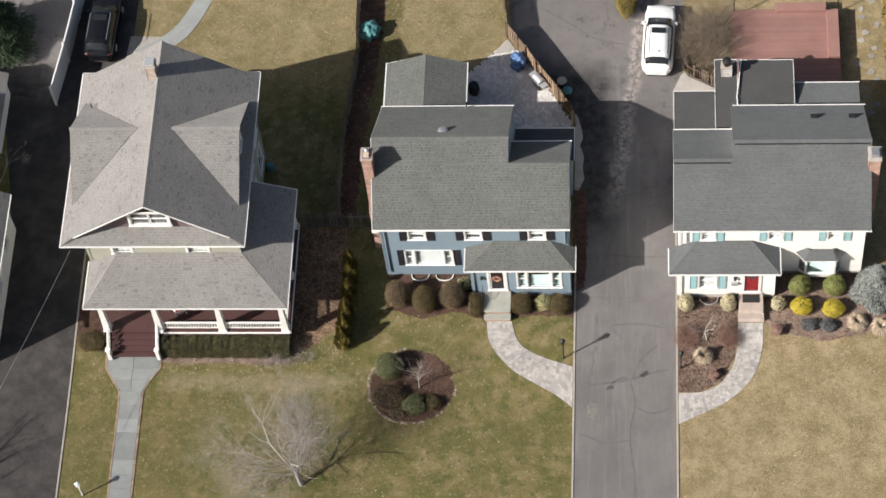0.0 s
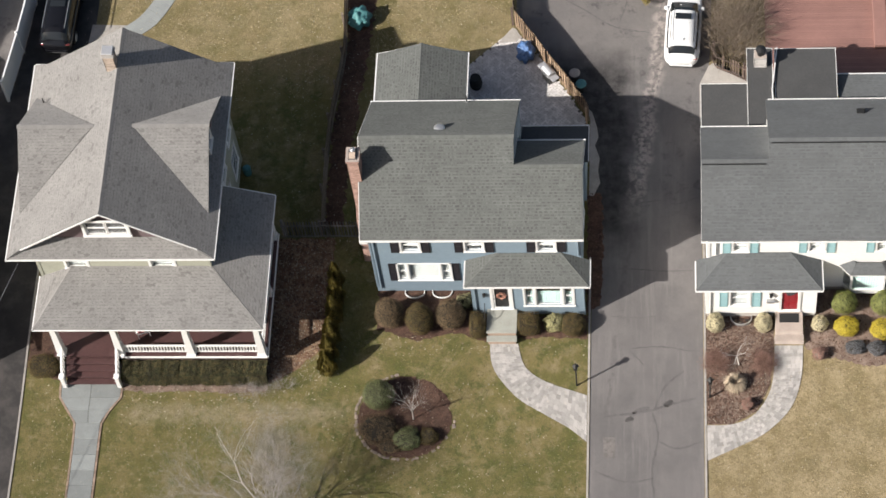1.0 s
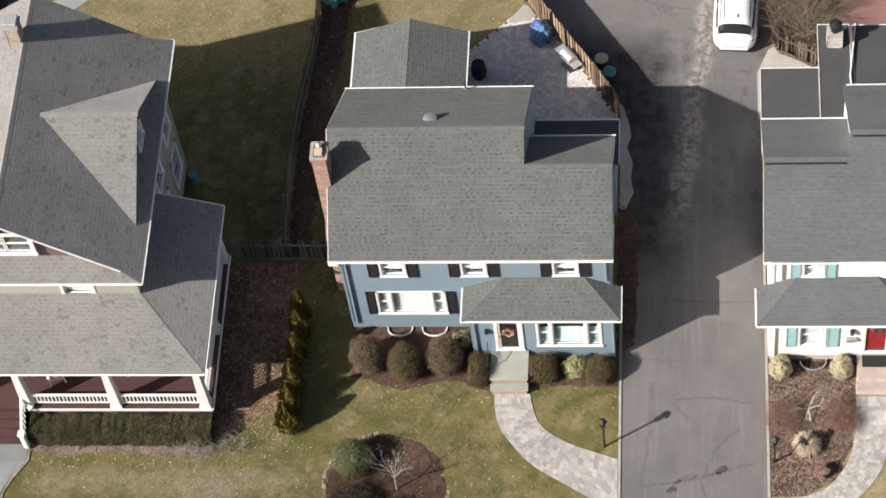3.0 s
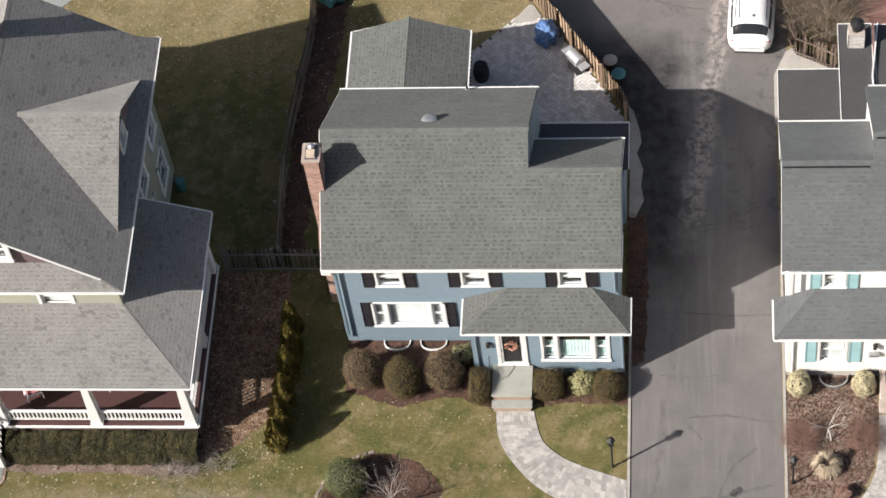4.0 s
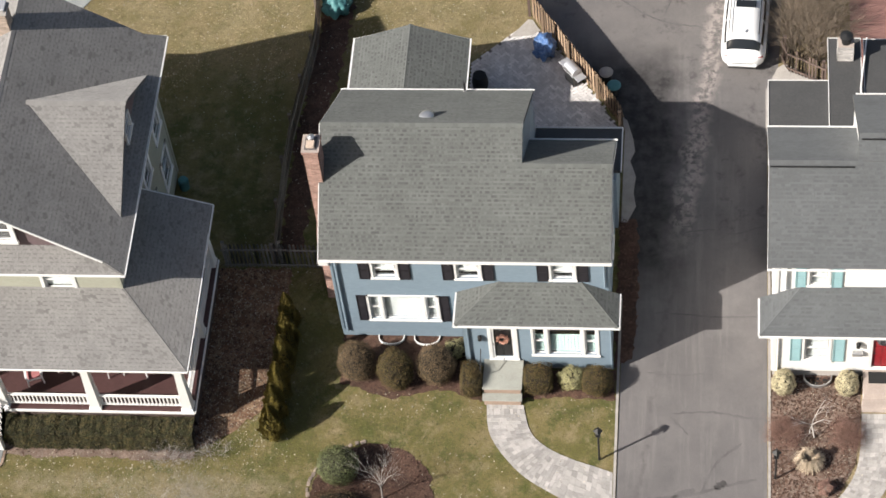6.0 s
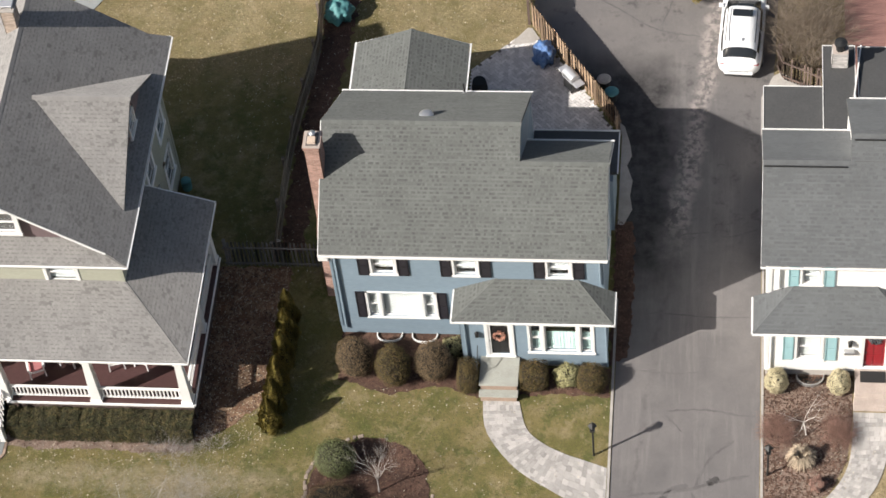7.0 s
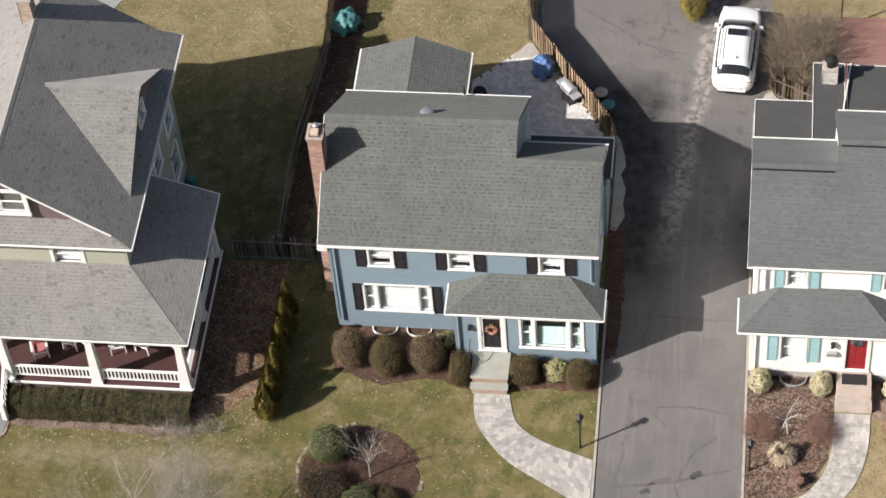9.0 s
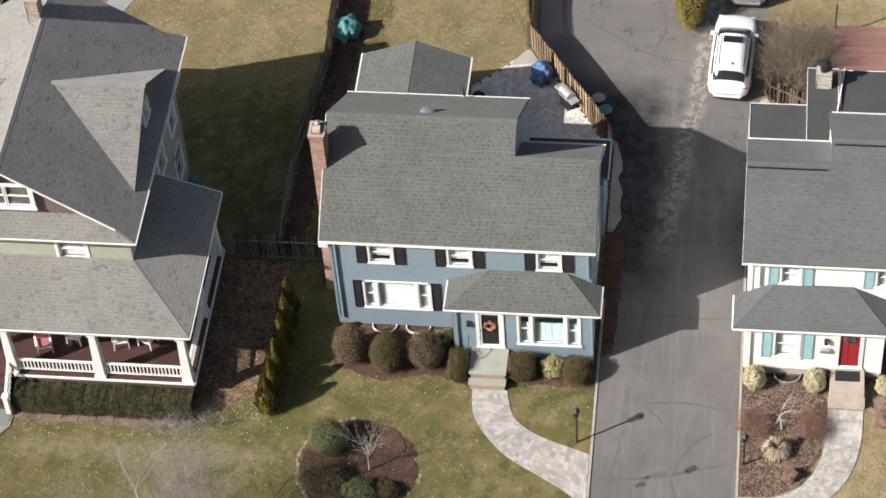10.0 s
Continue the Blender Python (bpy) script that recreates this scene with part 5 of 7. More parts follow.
for p, q in (((PXL - 0.04, PYF2 - 0.05, PZ2 - 0.05), (PXR + 0.05, PYF2 - 0.05, PZ2 - 0.05)), ((PXR + 0.05, PYF2 - 0.05, PZ2 - 0.05), (PXR + 0.05, PYB, PZ2 - 0.05)), ((PXR + 0.05, PYB + 0.03, PZ2 - 0.05), (wx1, PYB + 0.03, tp - 0.05)), ((PXL - 0.05, PYF2 - 0.05, PZ2 - 0.05), (PXL - 0.05, wy0, PZ2 - 0.05))):
    trim(porch_house, "gutter", p, q, 0.075, 0.085)
bm = B()
box(bm, PXL + 0.05, PXR - 0.05, PYF2 + 0.05, wy0, PZ2 - 0.18, PZ2 - 0.12)
box(bm, wx1, PXR - 0.05, wy0, PYB - 0.05, PZ2 - 0.18, PZ2 - 0.12)
part("porch_ceiling", bm, "white", porch_house)
# beams over the columns
DX = -5.08
trim(porch_house, "porch_beam", (-15.6, -4.02, 4.05), (DX, -4.02, 4.05), 0.24, 0.34)
trim(porch_house, "porch_beam", (DX, -4.02, 4.05), (DX, 2.9, 4.05), 0.24, 0.34)
# floor and skirt
bm = B()
box(bm, -15.75, DX + 0.2, -4.2, wy0, 1.17, 1.25)
box(bm, wx1, DX + 0.2, wy0, 2.95, 1.17, 1.25)
part("porch_floor", bm, "maroon", porch_house, "maroon painted porch boards")
trim(porch_house, "floor_edge", (-12.3, -4.24, 1.2), (DX + 0.22, -4.24, 1.2), 0.06, 0.1)
trim(porch_house, "floor_edge", (DX + 0.24, -4.24, 1.2), (DX + 0.24, 2.95, 1.2), 0.06, 0.1)
bm = B()
box(bm, -12.4, DX + 0.12, -4.1, -4.02, 0.1, 1.17)
box(bm, DX + 0.08, DX + 0.14, -4.1, 2.9, 0.1, 1.17)
box(bm, -15.7, -15.6, -4.1, wy0, 0.1, 1.17)
part("porch_skirt", bm, "old_wood", porch_house)


def column(x, y):
    bm = B()
    lo, hi, z0, z1 = 0.2, 0.13, 1.25, 3.9
    a = [bm.verts.new((x + sx * lo, y + sy * lo, z0)) for sx, sy in ((-1, -1), (1, -1), (1, 1), (-1, 1))]
    b = [bm.verts.new((x + sx * hi, y + sy * hi, z1)) for sx, sy in ((-1, -1), (1, -1), (1, 1), (-1, 1))]
    for i in range(4):
        bm.faces.new((a[i], a[(i + 1) % 4], b[(i + 1) % 4], b[i]))
    box(bm, x - 0.24, x + 0.24, y - 0.24, y + 0.24, 1.25, 1.36, 0.015)
    box(bm, x - 0.19, x + 0.19, y - 0.19, y + 0.19, 3.8, 3.92, 0.015)
    part("column", bm, "white", porch_house, "tapered square white column")


for x, y in ((-15.35, -3.98), (-12.32, -3.98), (-8.72, -3.98), (DX - 0.05, -3.98), (DX - 0.05, -0.6), (DX - 0.05, 2.75)):
    column(x, y)


def railing(p, q, z=1.25):
    p, q = Vector(p), Vector(q)
    rail = part("railing", beam(beam(B(), (p.x, p.y, z + 0.72), (q.x, q.y, z + 0.72), 0.1, 0.07), (p.x, p.y, z + 0.16), (q.x, q.y, z + 0.16), 0.07, 0.07), "white", porch_house, "white wooden balustrade")
    k = int((q - p).length / 0.15)
    for i in range(k):
        c = p.lerp(q, (i + 0.5) / k)
        part("baluster", box(B(), c.x - 0.025, c.x + 0.025, c.y - 0.025, c.y + 0.025, z + 0.2, z + 0.685), "white", rail)


railing((-12.1, -4.0), (-8.92, -4.0))
railing((-8.5, -4.0), (DX - 0.26, -4.0))
railing((DX, -3.75), (DX, -0.85))
railing((DX, -0.35), (DX, 2.5))
# valance arches of the side porch
for y0, y1 in ((-3.75, -0.8), (-0.4, 2.55)):
    bm = B()
    k = 8
    for i in range(k):
        t0, t1 = i / k, (i + 1) / k
        d = lambda t: 3.88 - 0.55 * abs(2 * t - 1) ** 3
        quad(bm, (DX + 0.1, y0 + (y1 - y0) * t0, 3.9), (DX + 0.1, y0 + (y1 - y0) * t1, 3.9), (DX + 0.1, y0 + (y1 - y0) * t1, d(t1)), (DX + 0.1, y0 + (y1 - y0) * t0, d(t0)))
    bmesh.ops.solidify(bm, geom=bm.faces[:], thickness=0.06)
    part("valance", bm, "white", porch_house)
# steps with cheek walls and newels
psteps = thing("porch_steps", (-13.85, -4.6, gz(-4.6)), "maroon painted wooden steps with white rails", "steps", lift=0.12)
for i in range(4):
    y, z = -4.2 - 0.28 * i, 1.25 - 0.2 * (i + 1)
    part("tread", box(B(), -15.15, -12.55, y - 0.31, y, z - 0.05, z, 0.008), "maroon", psteps)
    part("riser", box(B(), -15.13, -12.57, y - 0.002, y + 0.03, z, z + 0.15), "maroon", psteps)
for x in (-15.25, -12.45):
    bm = B()
    bm.faces.new([bm.verts.new((x - 0.04, y, z)) for y, z in ((-4.15, 0.15), (-5.25, 0.15), (-5.25, 0.45), (-4.15, 1.25))])
    bmesh.ops.solidify(bm, geom=bm.faces[:], thickness=0.08)
    part("stringer", bm, "white", psteps)
    part("newel", box(B(), x - 0.11, x + 0.11, -5.42, -5.2, 0.15, 1.2, 0.02), "white", psteps)
    part("newel_cap", box(B(), x - 0.14, x + 0.14, -5.45, -5.17, 1.2, 1.26, 0.015), "white", psteps)
    rail = part("hand_rail", beam(B(), (x, -4.1, 1.98), (x, -5.3, 1.15), 0.1, 0.08), "white", psteps)
    for i in range(6):
        t = (i + 0.5) / 6
        y = -4.15 - 1.1 * t
        part("baluster", box(B(), x - 0.025, x + 0.025, y - 0.025, y + 0.025, 1.15 - 0.75 * t, 1.9 - 0.78 * t), "white", rail)


# wicker chairs on the porch
def porch_chair(x, y, rz, cushion):
    m = T(x, y, 1.25, rz)
    c = thing("porch_chair", (x, y, 1.25), "white wicker porch armchair" + (" with a pink cushion" if cushion else ""), "chair", "porch chairs", lift=0.15)
    part("seat", box(B(), -0.3, 0.3, -0.3, 0.3, 0.36, 0.42, 0.02), "white", c, m=m)
    bm = B()
    for i in range(7):
        box(bm, -0.3 + i * 0.09, -0.25 + i * 0.09, 0.26, 0.3, 0.42, 0.95 - 0.02 * abs(i - 3))
    box(bm, -0.33, 0.33, 0.25, 0.31, 0.93, 1.0, 0.02)
    part("backrest", bm, "white", c, m=m)
    for sx in (-0.3, 0.3):
        part("armrest", box(B(), sx - 0.05, sx + 0.05, -0.32, 0.28, 0.6, 0.65, 0.015), "white", c, m=m)
        for sy in (-0.28, 0.26):
            part("leg", beam(B(), (sx, sy, 0.0), (sx * 0.93, sy, 0.6), 0.05, 0.05), "white", c, m=m)
    if cushion:
        part("cushion", box(B(), -0.26, 0.26, -0.27, 0.22, 0.42, 0.52, 0.04), "pink_cloth", c, m=m)
        part("back_cushion", box(B(), -0.26, 0.26, 0.14, 0.24, 0.5, 0.9, 0.03), "pink_cloth", c, m=m)


for x, y, rz, cu in ((-11.3, -2.85, 20, True), (-10.1, -2.3, -10, False), (-8.2, -2.4, 15, False), (-7.1, -2.3, -20, False)):
    porch_chair(x, y, rz, cu)
# chimney
ch2 = thing("chimney", (-12.3, 7.4, 9.9), "small tan brick chimney with a steel cap on the ridge", "chimney", lift=0.15)
bb, bx = B(), B()
bricks(bb, bx, -12.58, -12.05, 7.15, 7.7, 9.8, 11.15)
part("bricks", bb, "brick_tan", ch2, kind="stuff")
part("stack", bx, "mortar", ch2)
part("crown", box(B(), -12.64, -11.99, 7.09, 7.76, 11.15, 11.22, 0.015), "concrete", ch2)
for x, y in ((-12.53, 7.22), (-12.13, 7.22), (-12.53, 7.6), (-12.13, 7.6)):
    part("cap_leg", box(B(), x, x + 0.03, y, y + 0.03, 11.22, 11.4), "steel", ch2)
part("cap", box(B(), -12.6, -12.03, 7.15, 7.7, 11.4, 11.45, 0.02), "steel", ch2)
v2 = thing("vent_pipe", (-16.2, 6.8, 7.75), "thin vent pipe on the roof", "vent pipe", lift=0.15)
part("pipe", tube(B(), (-16.2, 6.8, 7.6), (-16.2, 6.8, 8.15), 0.04, 0.04, 8), "black_metal", v2)
# service cable
bm = B()
p0, p1 = Vector((-16.7, -1.9, 6.7)), Vector((-24, -21, 6.5))
prev = None
for i in range(13):
    t = i / 12
    c = p0.lerp(p1, t) - Vector((0, 0, 1.6 * 4 * t * (1 - t) / 2))
    if prev:
        tube(bm, prev, c, 0.012, 0.012, 5, False)
    prev = c
tagged(part("service_cable", bm, "galv"), "thin overhead service cable to the house", "cable")

# ---- white house ----
white = thing("house", (22.2, 3.9, 0.35), "white clapboard colonial house with slate-grey roof and teal shutters", "house", lift=0.12)
S = "roof_slate"
e0, ez = -0.18, 5.58
a0, a1 = 16.75, 27.55
ws = 20.12
ry2, rz2 = 3.86, 8.5
k2 = (rz2 - ez) / (ry2 - e0)
sy2 = 3.03
sz2 = ez + k2 * (sy2 - e0)
wu = [(18.32, 19.0), (22.02, 22.73), (25.28, 26.0)]
wallx = 17.05
wall(white, T(wallx, 0.05, 0), 27.3 - wallx, 5.45, [(a - wallx, b - wallx, 4.22, 5.25) for a, b in wu] + [(24.1 - wallx, 25.85 - wallx, 1.3, 2.6)], "white_siding", z0=0.7)
wall(white, T(wallx, 6.0, 0, -90), 5.95, 5.45, [(1.5, 2.3, 1.7, 3.0), (3.6, 4.4, 4.1, 5.2)], "white_siding", z0=0.5)
wall(white, T(27.3, 0.05, 0, 90), 7.6, 5.45, [], "white_siding", z0=0.5)
wall(white, T(27.3, 7.65, 0, 180), 27.3 - ws, 5.6, [], "white_siding", z0=0.4)
wall(white, T(ws, 7.65, 0, -90), 4.7, 5.5, [], "white_siding", z0=0.4)
wall(white, T(ws, 6.0, 0, 180), ws - wallx, 5.45, [], "white_siding", z0=0.4)
part("foundation", box(B(), wallx + 0.04, 27.26, 0.1, 5.9, 0, 0.71), "foundation", white)
window(white, T(wallx, 4.5, 1.7, -90), 0.8, 1.3, drop=0.4)
window(white, T(wallx, 2.4, 4.1, -90), 0.8, 1.1, drop=0.4)
for x, prof in ((wallx, ((0.05, 5.4), (6.0, 5.5), (sy2, sz2 - 0.12))), (27.14, ((0.05, 5.4), (7.65, 5.6), (ry2, rz2 - 0.12))), (ws, ((sy2, 5.4), (7.65, 5.4), (7.65, 5.6), (ry2, rz2 - 0.12), (sy2, sz2 - 0.1)))):
    bm = B()
    a = [bm.verts.new((x, y, z)) for y, z in prof]
    b = [bm.verts.new((x + 0.16, y, z)) for y, z in prof]
    bm.faces.new(a), bm.faces.new(b[::-1])
    for i in range(len(prof)):
        j = (i + 1) % len(prof)
        bm.faces.new((a[i], b[i], b[j], a[j]))
    bmesh.ops.recalc_face_normals(bm, faces=bm.faces)
    part("gable_wall", bm, "white_siding", white)
roof(white, [(a0, e0, ez), (a1, e0, ez), (a1, sy2, sz2), (a0, sy2, sz2)], S, seed=51)
roof(white, [(ws - 0.12, sy2, sz2), (a1, sy2, sz2), (a1, ry2, rz2), (ws - 0.12, ry2, rz2)], S, seed=52)
roof(white, [(a1 - 0.1, 7.9, 5.75), (ws - 0.12, 7.9, 5.75), (ws - 0.12, ry2, rz2), (a1, ry2, rz2)], S, seed=53)
roof(white, [(ws, 6.4, 5.6), (a0, 6.4, 5.6), (a0, sy2, sz2), (ws, sy2, sz2)], S, seed=54)
caps(white, (ws, ry2, rz2), (a1, ry2, rz2), S)
caps(white, (a0, sy2, sz2), (ws, sy2, sz2), S)
# thin black bars that draw the shadow line below the ridge caps
for p, q in (((a0 + 0.05, sy2 - 0.2, sz2 - 0.115), (ws - 0.25, sy2 - 0.2, sz2 - 0.115)), ((ws, ry2 - 0.2, rz2 - 0.115), (a1 - 0.1, ry2 - 0.2, rz2 - 0.115))):
    part("ridge_vent", beam(B(), p, q, 0.05, 0.05), "black_metal", white, "thin black strip drawn as the ridge cap's shadow")
trim(white, "gutter", (a0 - 0.02, e0 - 0.06, ez - 0.05), (a1 + 0.03, e0 - 0.06, ez - 0.05), 0.08, 0.09)
trim(white, "gutter", (ws, 7.96, 5.74), (a1, 7.96, 5.74), 0.06, 0.07)
trim(white, "gutter", (a0, 6.46, 5.59), (ws, 6.46, 5.59), 0.06, 0.07)
for p, q in (((a0, e0, ez - 0.1), (a0, sy2, sz2 - 0.1)), ((a1, e0, ez - 0.1), (a1, ry2, rz2 - 0.1)), ((a0, sy2, sz2 - 0.1), (a0, 6.4, 5.5))):
    trim(white, "rake_board", p, q, 0.03, 0.12)
for a, b in wu:
    window(white, T(a, 0.05, 4.22), b - a, 1.03, drop=1.0)
    shutter(white, T(0, 0.05, 0), a - 0.53, a - 0.13, 4.1, 5.34, "teal")
    shutter(white, T(0, 0.05, 0), b + 0.13, b + 0.53, 4.1, 5.34, "teal")
part("downspout", tube(B(), (17.45, -0.03, 5.4), (17.45, -0.03, 4.0), 0.045, 0.045, 8), "white", white)
part("corner_board", box(B(), wallx - 0.02, wallx + 0.14, 0.0, 0.05, 0.7, 5.4), "white", white)
# bay window
BAY = [(23.75, 0.05), (24.15, -0.42), (25.75, -0.42), (26.15, 0.05)]
bay = part("bay_window", prism(B(), BAY, 0.8, 1.15), "white", white, "white bay window with pale curtains")
part("window_head", prism(B(), BAY, 2.65, 2.78), "white", bay)
for x, y in ((24.15, -0.42), (25.75, -0.42)):
    part("mullion", box(B(), x - 0.06, x + 0.06, y - 0.03, y + 0.09, 1.15, 2.65), "white", bay)
pane(bay, T(0, 0, 0), 24.21, 25.69, 1.15, 2.65, -0.4, "curtain", 1.0)
for p, q in (((23.8, 0.0), (24.12, -0.36)), ((25.78, -0.36), (26.1, 0.0))):
    d = Vector(q) - Vector(p)
    pane(bay, T(p[0], p[1], 0, math.degrees(math.atan2(d.y, d.x))), 0, d.length, 1.15, 2.65, 0, "blind", 0.5)
bz0, bz1 = 2.82, 3.3
bp_ = [(23.55, 0.04), (24.05, -0.56), (25.85, -0.56), (26.35, 0.04)]
bt = [(24.2, 0.03), (24.35, -0.12), (25.6, -0.12), (25.75, 0.03)]
roof(white, [(*bp_[1], bz0), (*bp_[2], bz0), (*bt[2], bz1), (*bt[1], bz1)], S, seed=55)
roof(white, [(*bp_[2], bz0), (*bp_[3], bz0), (*bt[3], bz1), (*bt[2], bz1)], S, seed=56)
roof(white, [(*bp_[0], bz0), (*bp_[1], bz0), (*bt[1], bz1), (*bt[0], bz1)], S, seed=57)
part("bay_fascia", prism(B(), bp_, 2.74, 2.81), "white", white)
# front porch block
q0, q1 = 17.0, 22.42
PB = -1.45
wall(white, T(q0, PB, 0), q1 - q0, 3.25, [(18.2 - q0, 19.1 - q0, 1.45, 2.95), (20.72 - q0, 21.5 - q0, 1.0, 3.05)], "white_siding", z0=0.7)
wall(white, T(q1, PB, 0, 90), 1.5, 3.25, [], "white_siding", z0=0.6)
wall(white, T(q0, 0.05, 0, -90), 1.5, 3.25, [], "white_siding", z0=0.6)
part("foundation", box(B(), q0 + 0.03, q1 - 0.03, PB + 0.03, 0.1, 0, 0.71), "foundation", white)
window(white, T(18.2, PB, 1.45), 0.9, 1.5, drop=0.97)
shutter(white, T(0, PB, 0), 17.65, 18.06, 1.4, 3.05, "teal")
shutter(white, T(0, PB, 0), 19.25, 19.68, 1.4, 3.05, "teal")
bm = B()
for x0, x1, z0, z1 in ((20.56, 20.72, 0.95, 3.15), (21.5, 21.66, 0.95, 3.15), (20.56, 21.66, 3.05, 3.2)):
    box(bm, x0, x1, PB - 0.06, PB + 0.03, z0, z1, 0.01)
box(bm, 20.54, 21.68, PB - 0.1, PB + 0.04, 0.92, 1.0, 0.01)
wdoor = part("door", bm, "white", white, "red panelled front door in a white surround")
bm = B()
box(bm, 20.72, 21.5, PB + 0.03, PB + 0.07, 1.0, 3.05)
for x0 in (20.8, 21.14):
    for z0, z1 in ((1.15, 1.7), (1.8, 2.35), (2.45, 2.95)):
        box(bm, x0, x0 + 0.26, PB + 0.012, PB + 0.03, z0, z1, 0.006)
part("door_leaf", bm, "red_door", wdoor)
wreath(wdoor, (21.11, PB - 0.02, 2.75), 0.15, 5, "heather")
part("knob", lathe(B(), (20.79, PB - 0.03, 1.95), ((0.02, 0), (0.03, 0.03), (0.01, 0.05)), 8), "black_metal", wdoor)
bm = B()
box(bm, 19.95, 20.35, PB - 0.2, PB - 0.01, 1.95, 2.15, 0.03)
part("mailbox", bm, "galv", white, "white metal wall letterbox")
bm = B()
box(bm, 20.1, 20.24, PB - 0.18, PB - 0.03, 2.45, 2.68, 0.02)
tube(bm, (20.17, PB - 0.1, 2.68), (20.17, PB - 0.1, 2.8), 0.1, 0.02, 8)
part("wall_lantern", bm, "black_metal", white)
z3, y3 = 3.36, -1.68
w0, w1, t0_, t1_, ty, tz = 16.52, 22.63, 18.05, 21.1, 0.02, 4.14
roof(white, [(w0, y3, z3), (w1, y3, z3), (t1_, ty, tz), (t0_, ty, tz)], S, seed=58)
roof(white, [(w1, y3, z3), (w1, 0.04, z3), (t1_, ty + 0.02, tz)], S, seed=59)
roof(white, [(w0, 0.04, z3), (w0, y3, z3), (t0_, ty + 0.02, tz)], S, seed=60)
for p, q in (((w0, y3, z3), (t0_, ty, tz)), ((w1, y3, z3), (t1_, ty, tz))):
    caps(white, p, q, S, 0.2)
for p, q in (((w0 - 0.05, y3 - 0.05, z3 - 0.05), (w1 + 0.05, y3 - 0.05, z3 - 0.05)), ((w0 - 0.05, y3, z3 - 0.05), (w0 - 0.05, 0.0, z3 - 0.05)), ((w1 + 0.05, y3, z3 - 0.05), (w1 + 0.05, 0.0, z3 - 0.05))):
    trim(white, "gutter", p, q, 0.09, 0.09)
part("soffit", box(B(), w0 + 0.02, w1 - 0.02, y3 + 0.02, 0.04, z3 - 0.14, z3 - 0.1), "white", white)
part("downspout", tube(B(), (q0 + 0.2, PB - 0.06, 3.25), (q0 + 0.2, PB - 0.06, 0.5), 0.045, 0.045, 8), "white", white)
part("corner_board", box(B(), q0 - 0.02, q0 + 0.12, PB - 0.045, PB, 0.7, 3.25), "white", white)
# steps
st = thing("entrance_steps", (21.1, -2.2, 0.3), "pinkish stone steps with a dark mat at the white house door", "steps", lift=0.1)
part("landing", box(B(), 20.42, 21.78, -2.6, PB - 0.001, 0.2, 0.86, 0.015), "pink_stone", st)
part("tread", box(B(), 20.38, 21.82, -2.98, -2.6, 0.2, 0.55, 0.015), "pink_stone", st)
mat_ = thing("door_mat", (21.1, -1.85, 0.87), "dark rectangular door mat on the landing", "door mat", lift=0.1)
part("mat", box(B(), 20.62, 21.58, -2.1, -1.58, 0.865, 0.885, 0.005), "rubber", mat_)
well = thing("window_well", (18.7, -1.7, 0.35), "grey metal basement window well", "window well", "window wells")
bm = B()
prof = [(18.75 + 0.52 * math.cos(a), PB - 0.02 - 0.5 * math.sin(a) ** 0.8) for a in [math.pi * i / 14 for i in range(15)]]
for (xx, yy_), (xx1, yy1) in zip(prof, prof[1:]):
    beam(bm, (xx, yy_, 0.42), (xx1, yy1, 0.42), 0.05, 0.24)
part("rim", bm, "galv", well)
part("well_floor", prism(B(), prof, 0.38, 0.4), "black_metal", well)
# chimney at the far end
wc = thing("chimney", (27.75, 2.9, 0.3), "red brick chimney at the gable end", "chimney", lift=0.12)
bb, bx = B(), B()
bricks(bb, bx, 27.35, 28.0, 2.45, 3.3, 0.3, 8.5)
part("bricks", bb, "brick", wc, kind="stuff")
part("stack", bx, "mortar", wc)
part("crown", box(B(), 27.3, 28.05, 2.4, 3.35, 8.5, 8.58, 0.015), "concrete", wc)
part("flue_cap", box(B(), 27.45, 27.9, 2.6, 3.15, 8.58, 8.8, 0.02), "galv", wc)
for x in (24.6, 26.7):
    rv = thing("roof_vent", (x, 6.5, 6.75), "low black box vent on the rear slope", "roof vent", "roof vents", lift=0.12)
    part("hood", box(B(), x - 0.2, x + 0.2, 6.35, 6.65, 6.55, 6.86, 0.03), "black_metal", rv)
# flat-roofed rear wings
rw = thing("rear_wing", (20.2, 10, 0.4), "flat-roofed rear wings with black membrane and white edges", "house wing", lift=0.15)
for x0, x1, y0, y1, z in ((16.83, 19.2, 6.0, 10.35, 3.6), (19.2, 20.5, 6.0, 12.5, 3.66), (20.62, 23.75, 7.7, 12.5, 3.6)):
    part("wing_wall", box(B(), x0 + 0.15, x1 - 0.1, y0, y1 - 0.15, 0.3, z - 0.15), "white_siding", rw)
    part("flat_roof", box(B(), x0, x1, y0 + 0.05, y1, z - 0.15, z), "membrane", rw, "black membrane flat roof")
    for p, q in (((x0, y1, z + 0.01), (x1, y1, z + 0.01)), ((x0, y0 + 0.1, z + 0.01), (x0, y1, z + 0.01)), ((x1, y0 + 0.1, z + 0.01), (x1, y1, z + 0.01))):
        trim(rw, "roof_edge", p, q, 0.025, 0.045)
trim(rw, "roof_edge", (20.45, 9.9, 3.72), (20.75, 12.5, 3.7), 0.06, 0.08)
trim(rw, "roof_edge", (20.55, 7.7, 3.72), (20.45, 9.9, 3.72), 0.06, 0.08)
roof(rw, [(27.5, 11.2, 3.1), (23.85, 11.2, 3.1), (23.85, 7.7, 3.9), (27.5, 7.7, 3.9)], S, seed=61)
part("wing_wall", box(B(), 23.9, 27.3, 7.7, 11.0, 0.3, 3.05), "white_siding", rw)
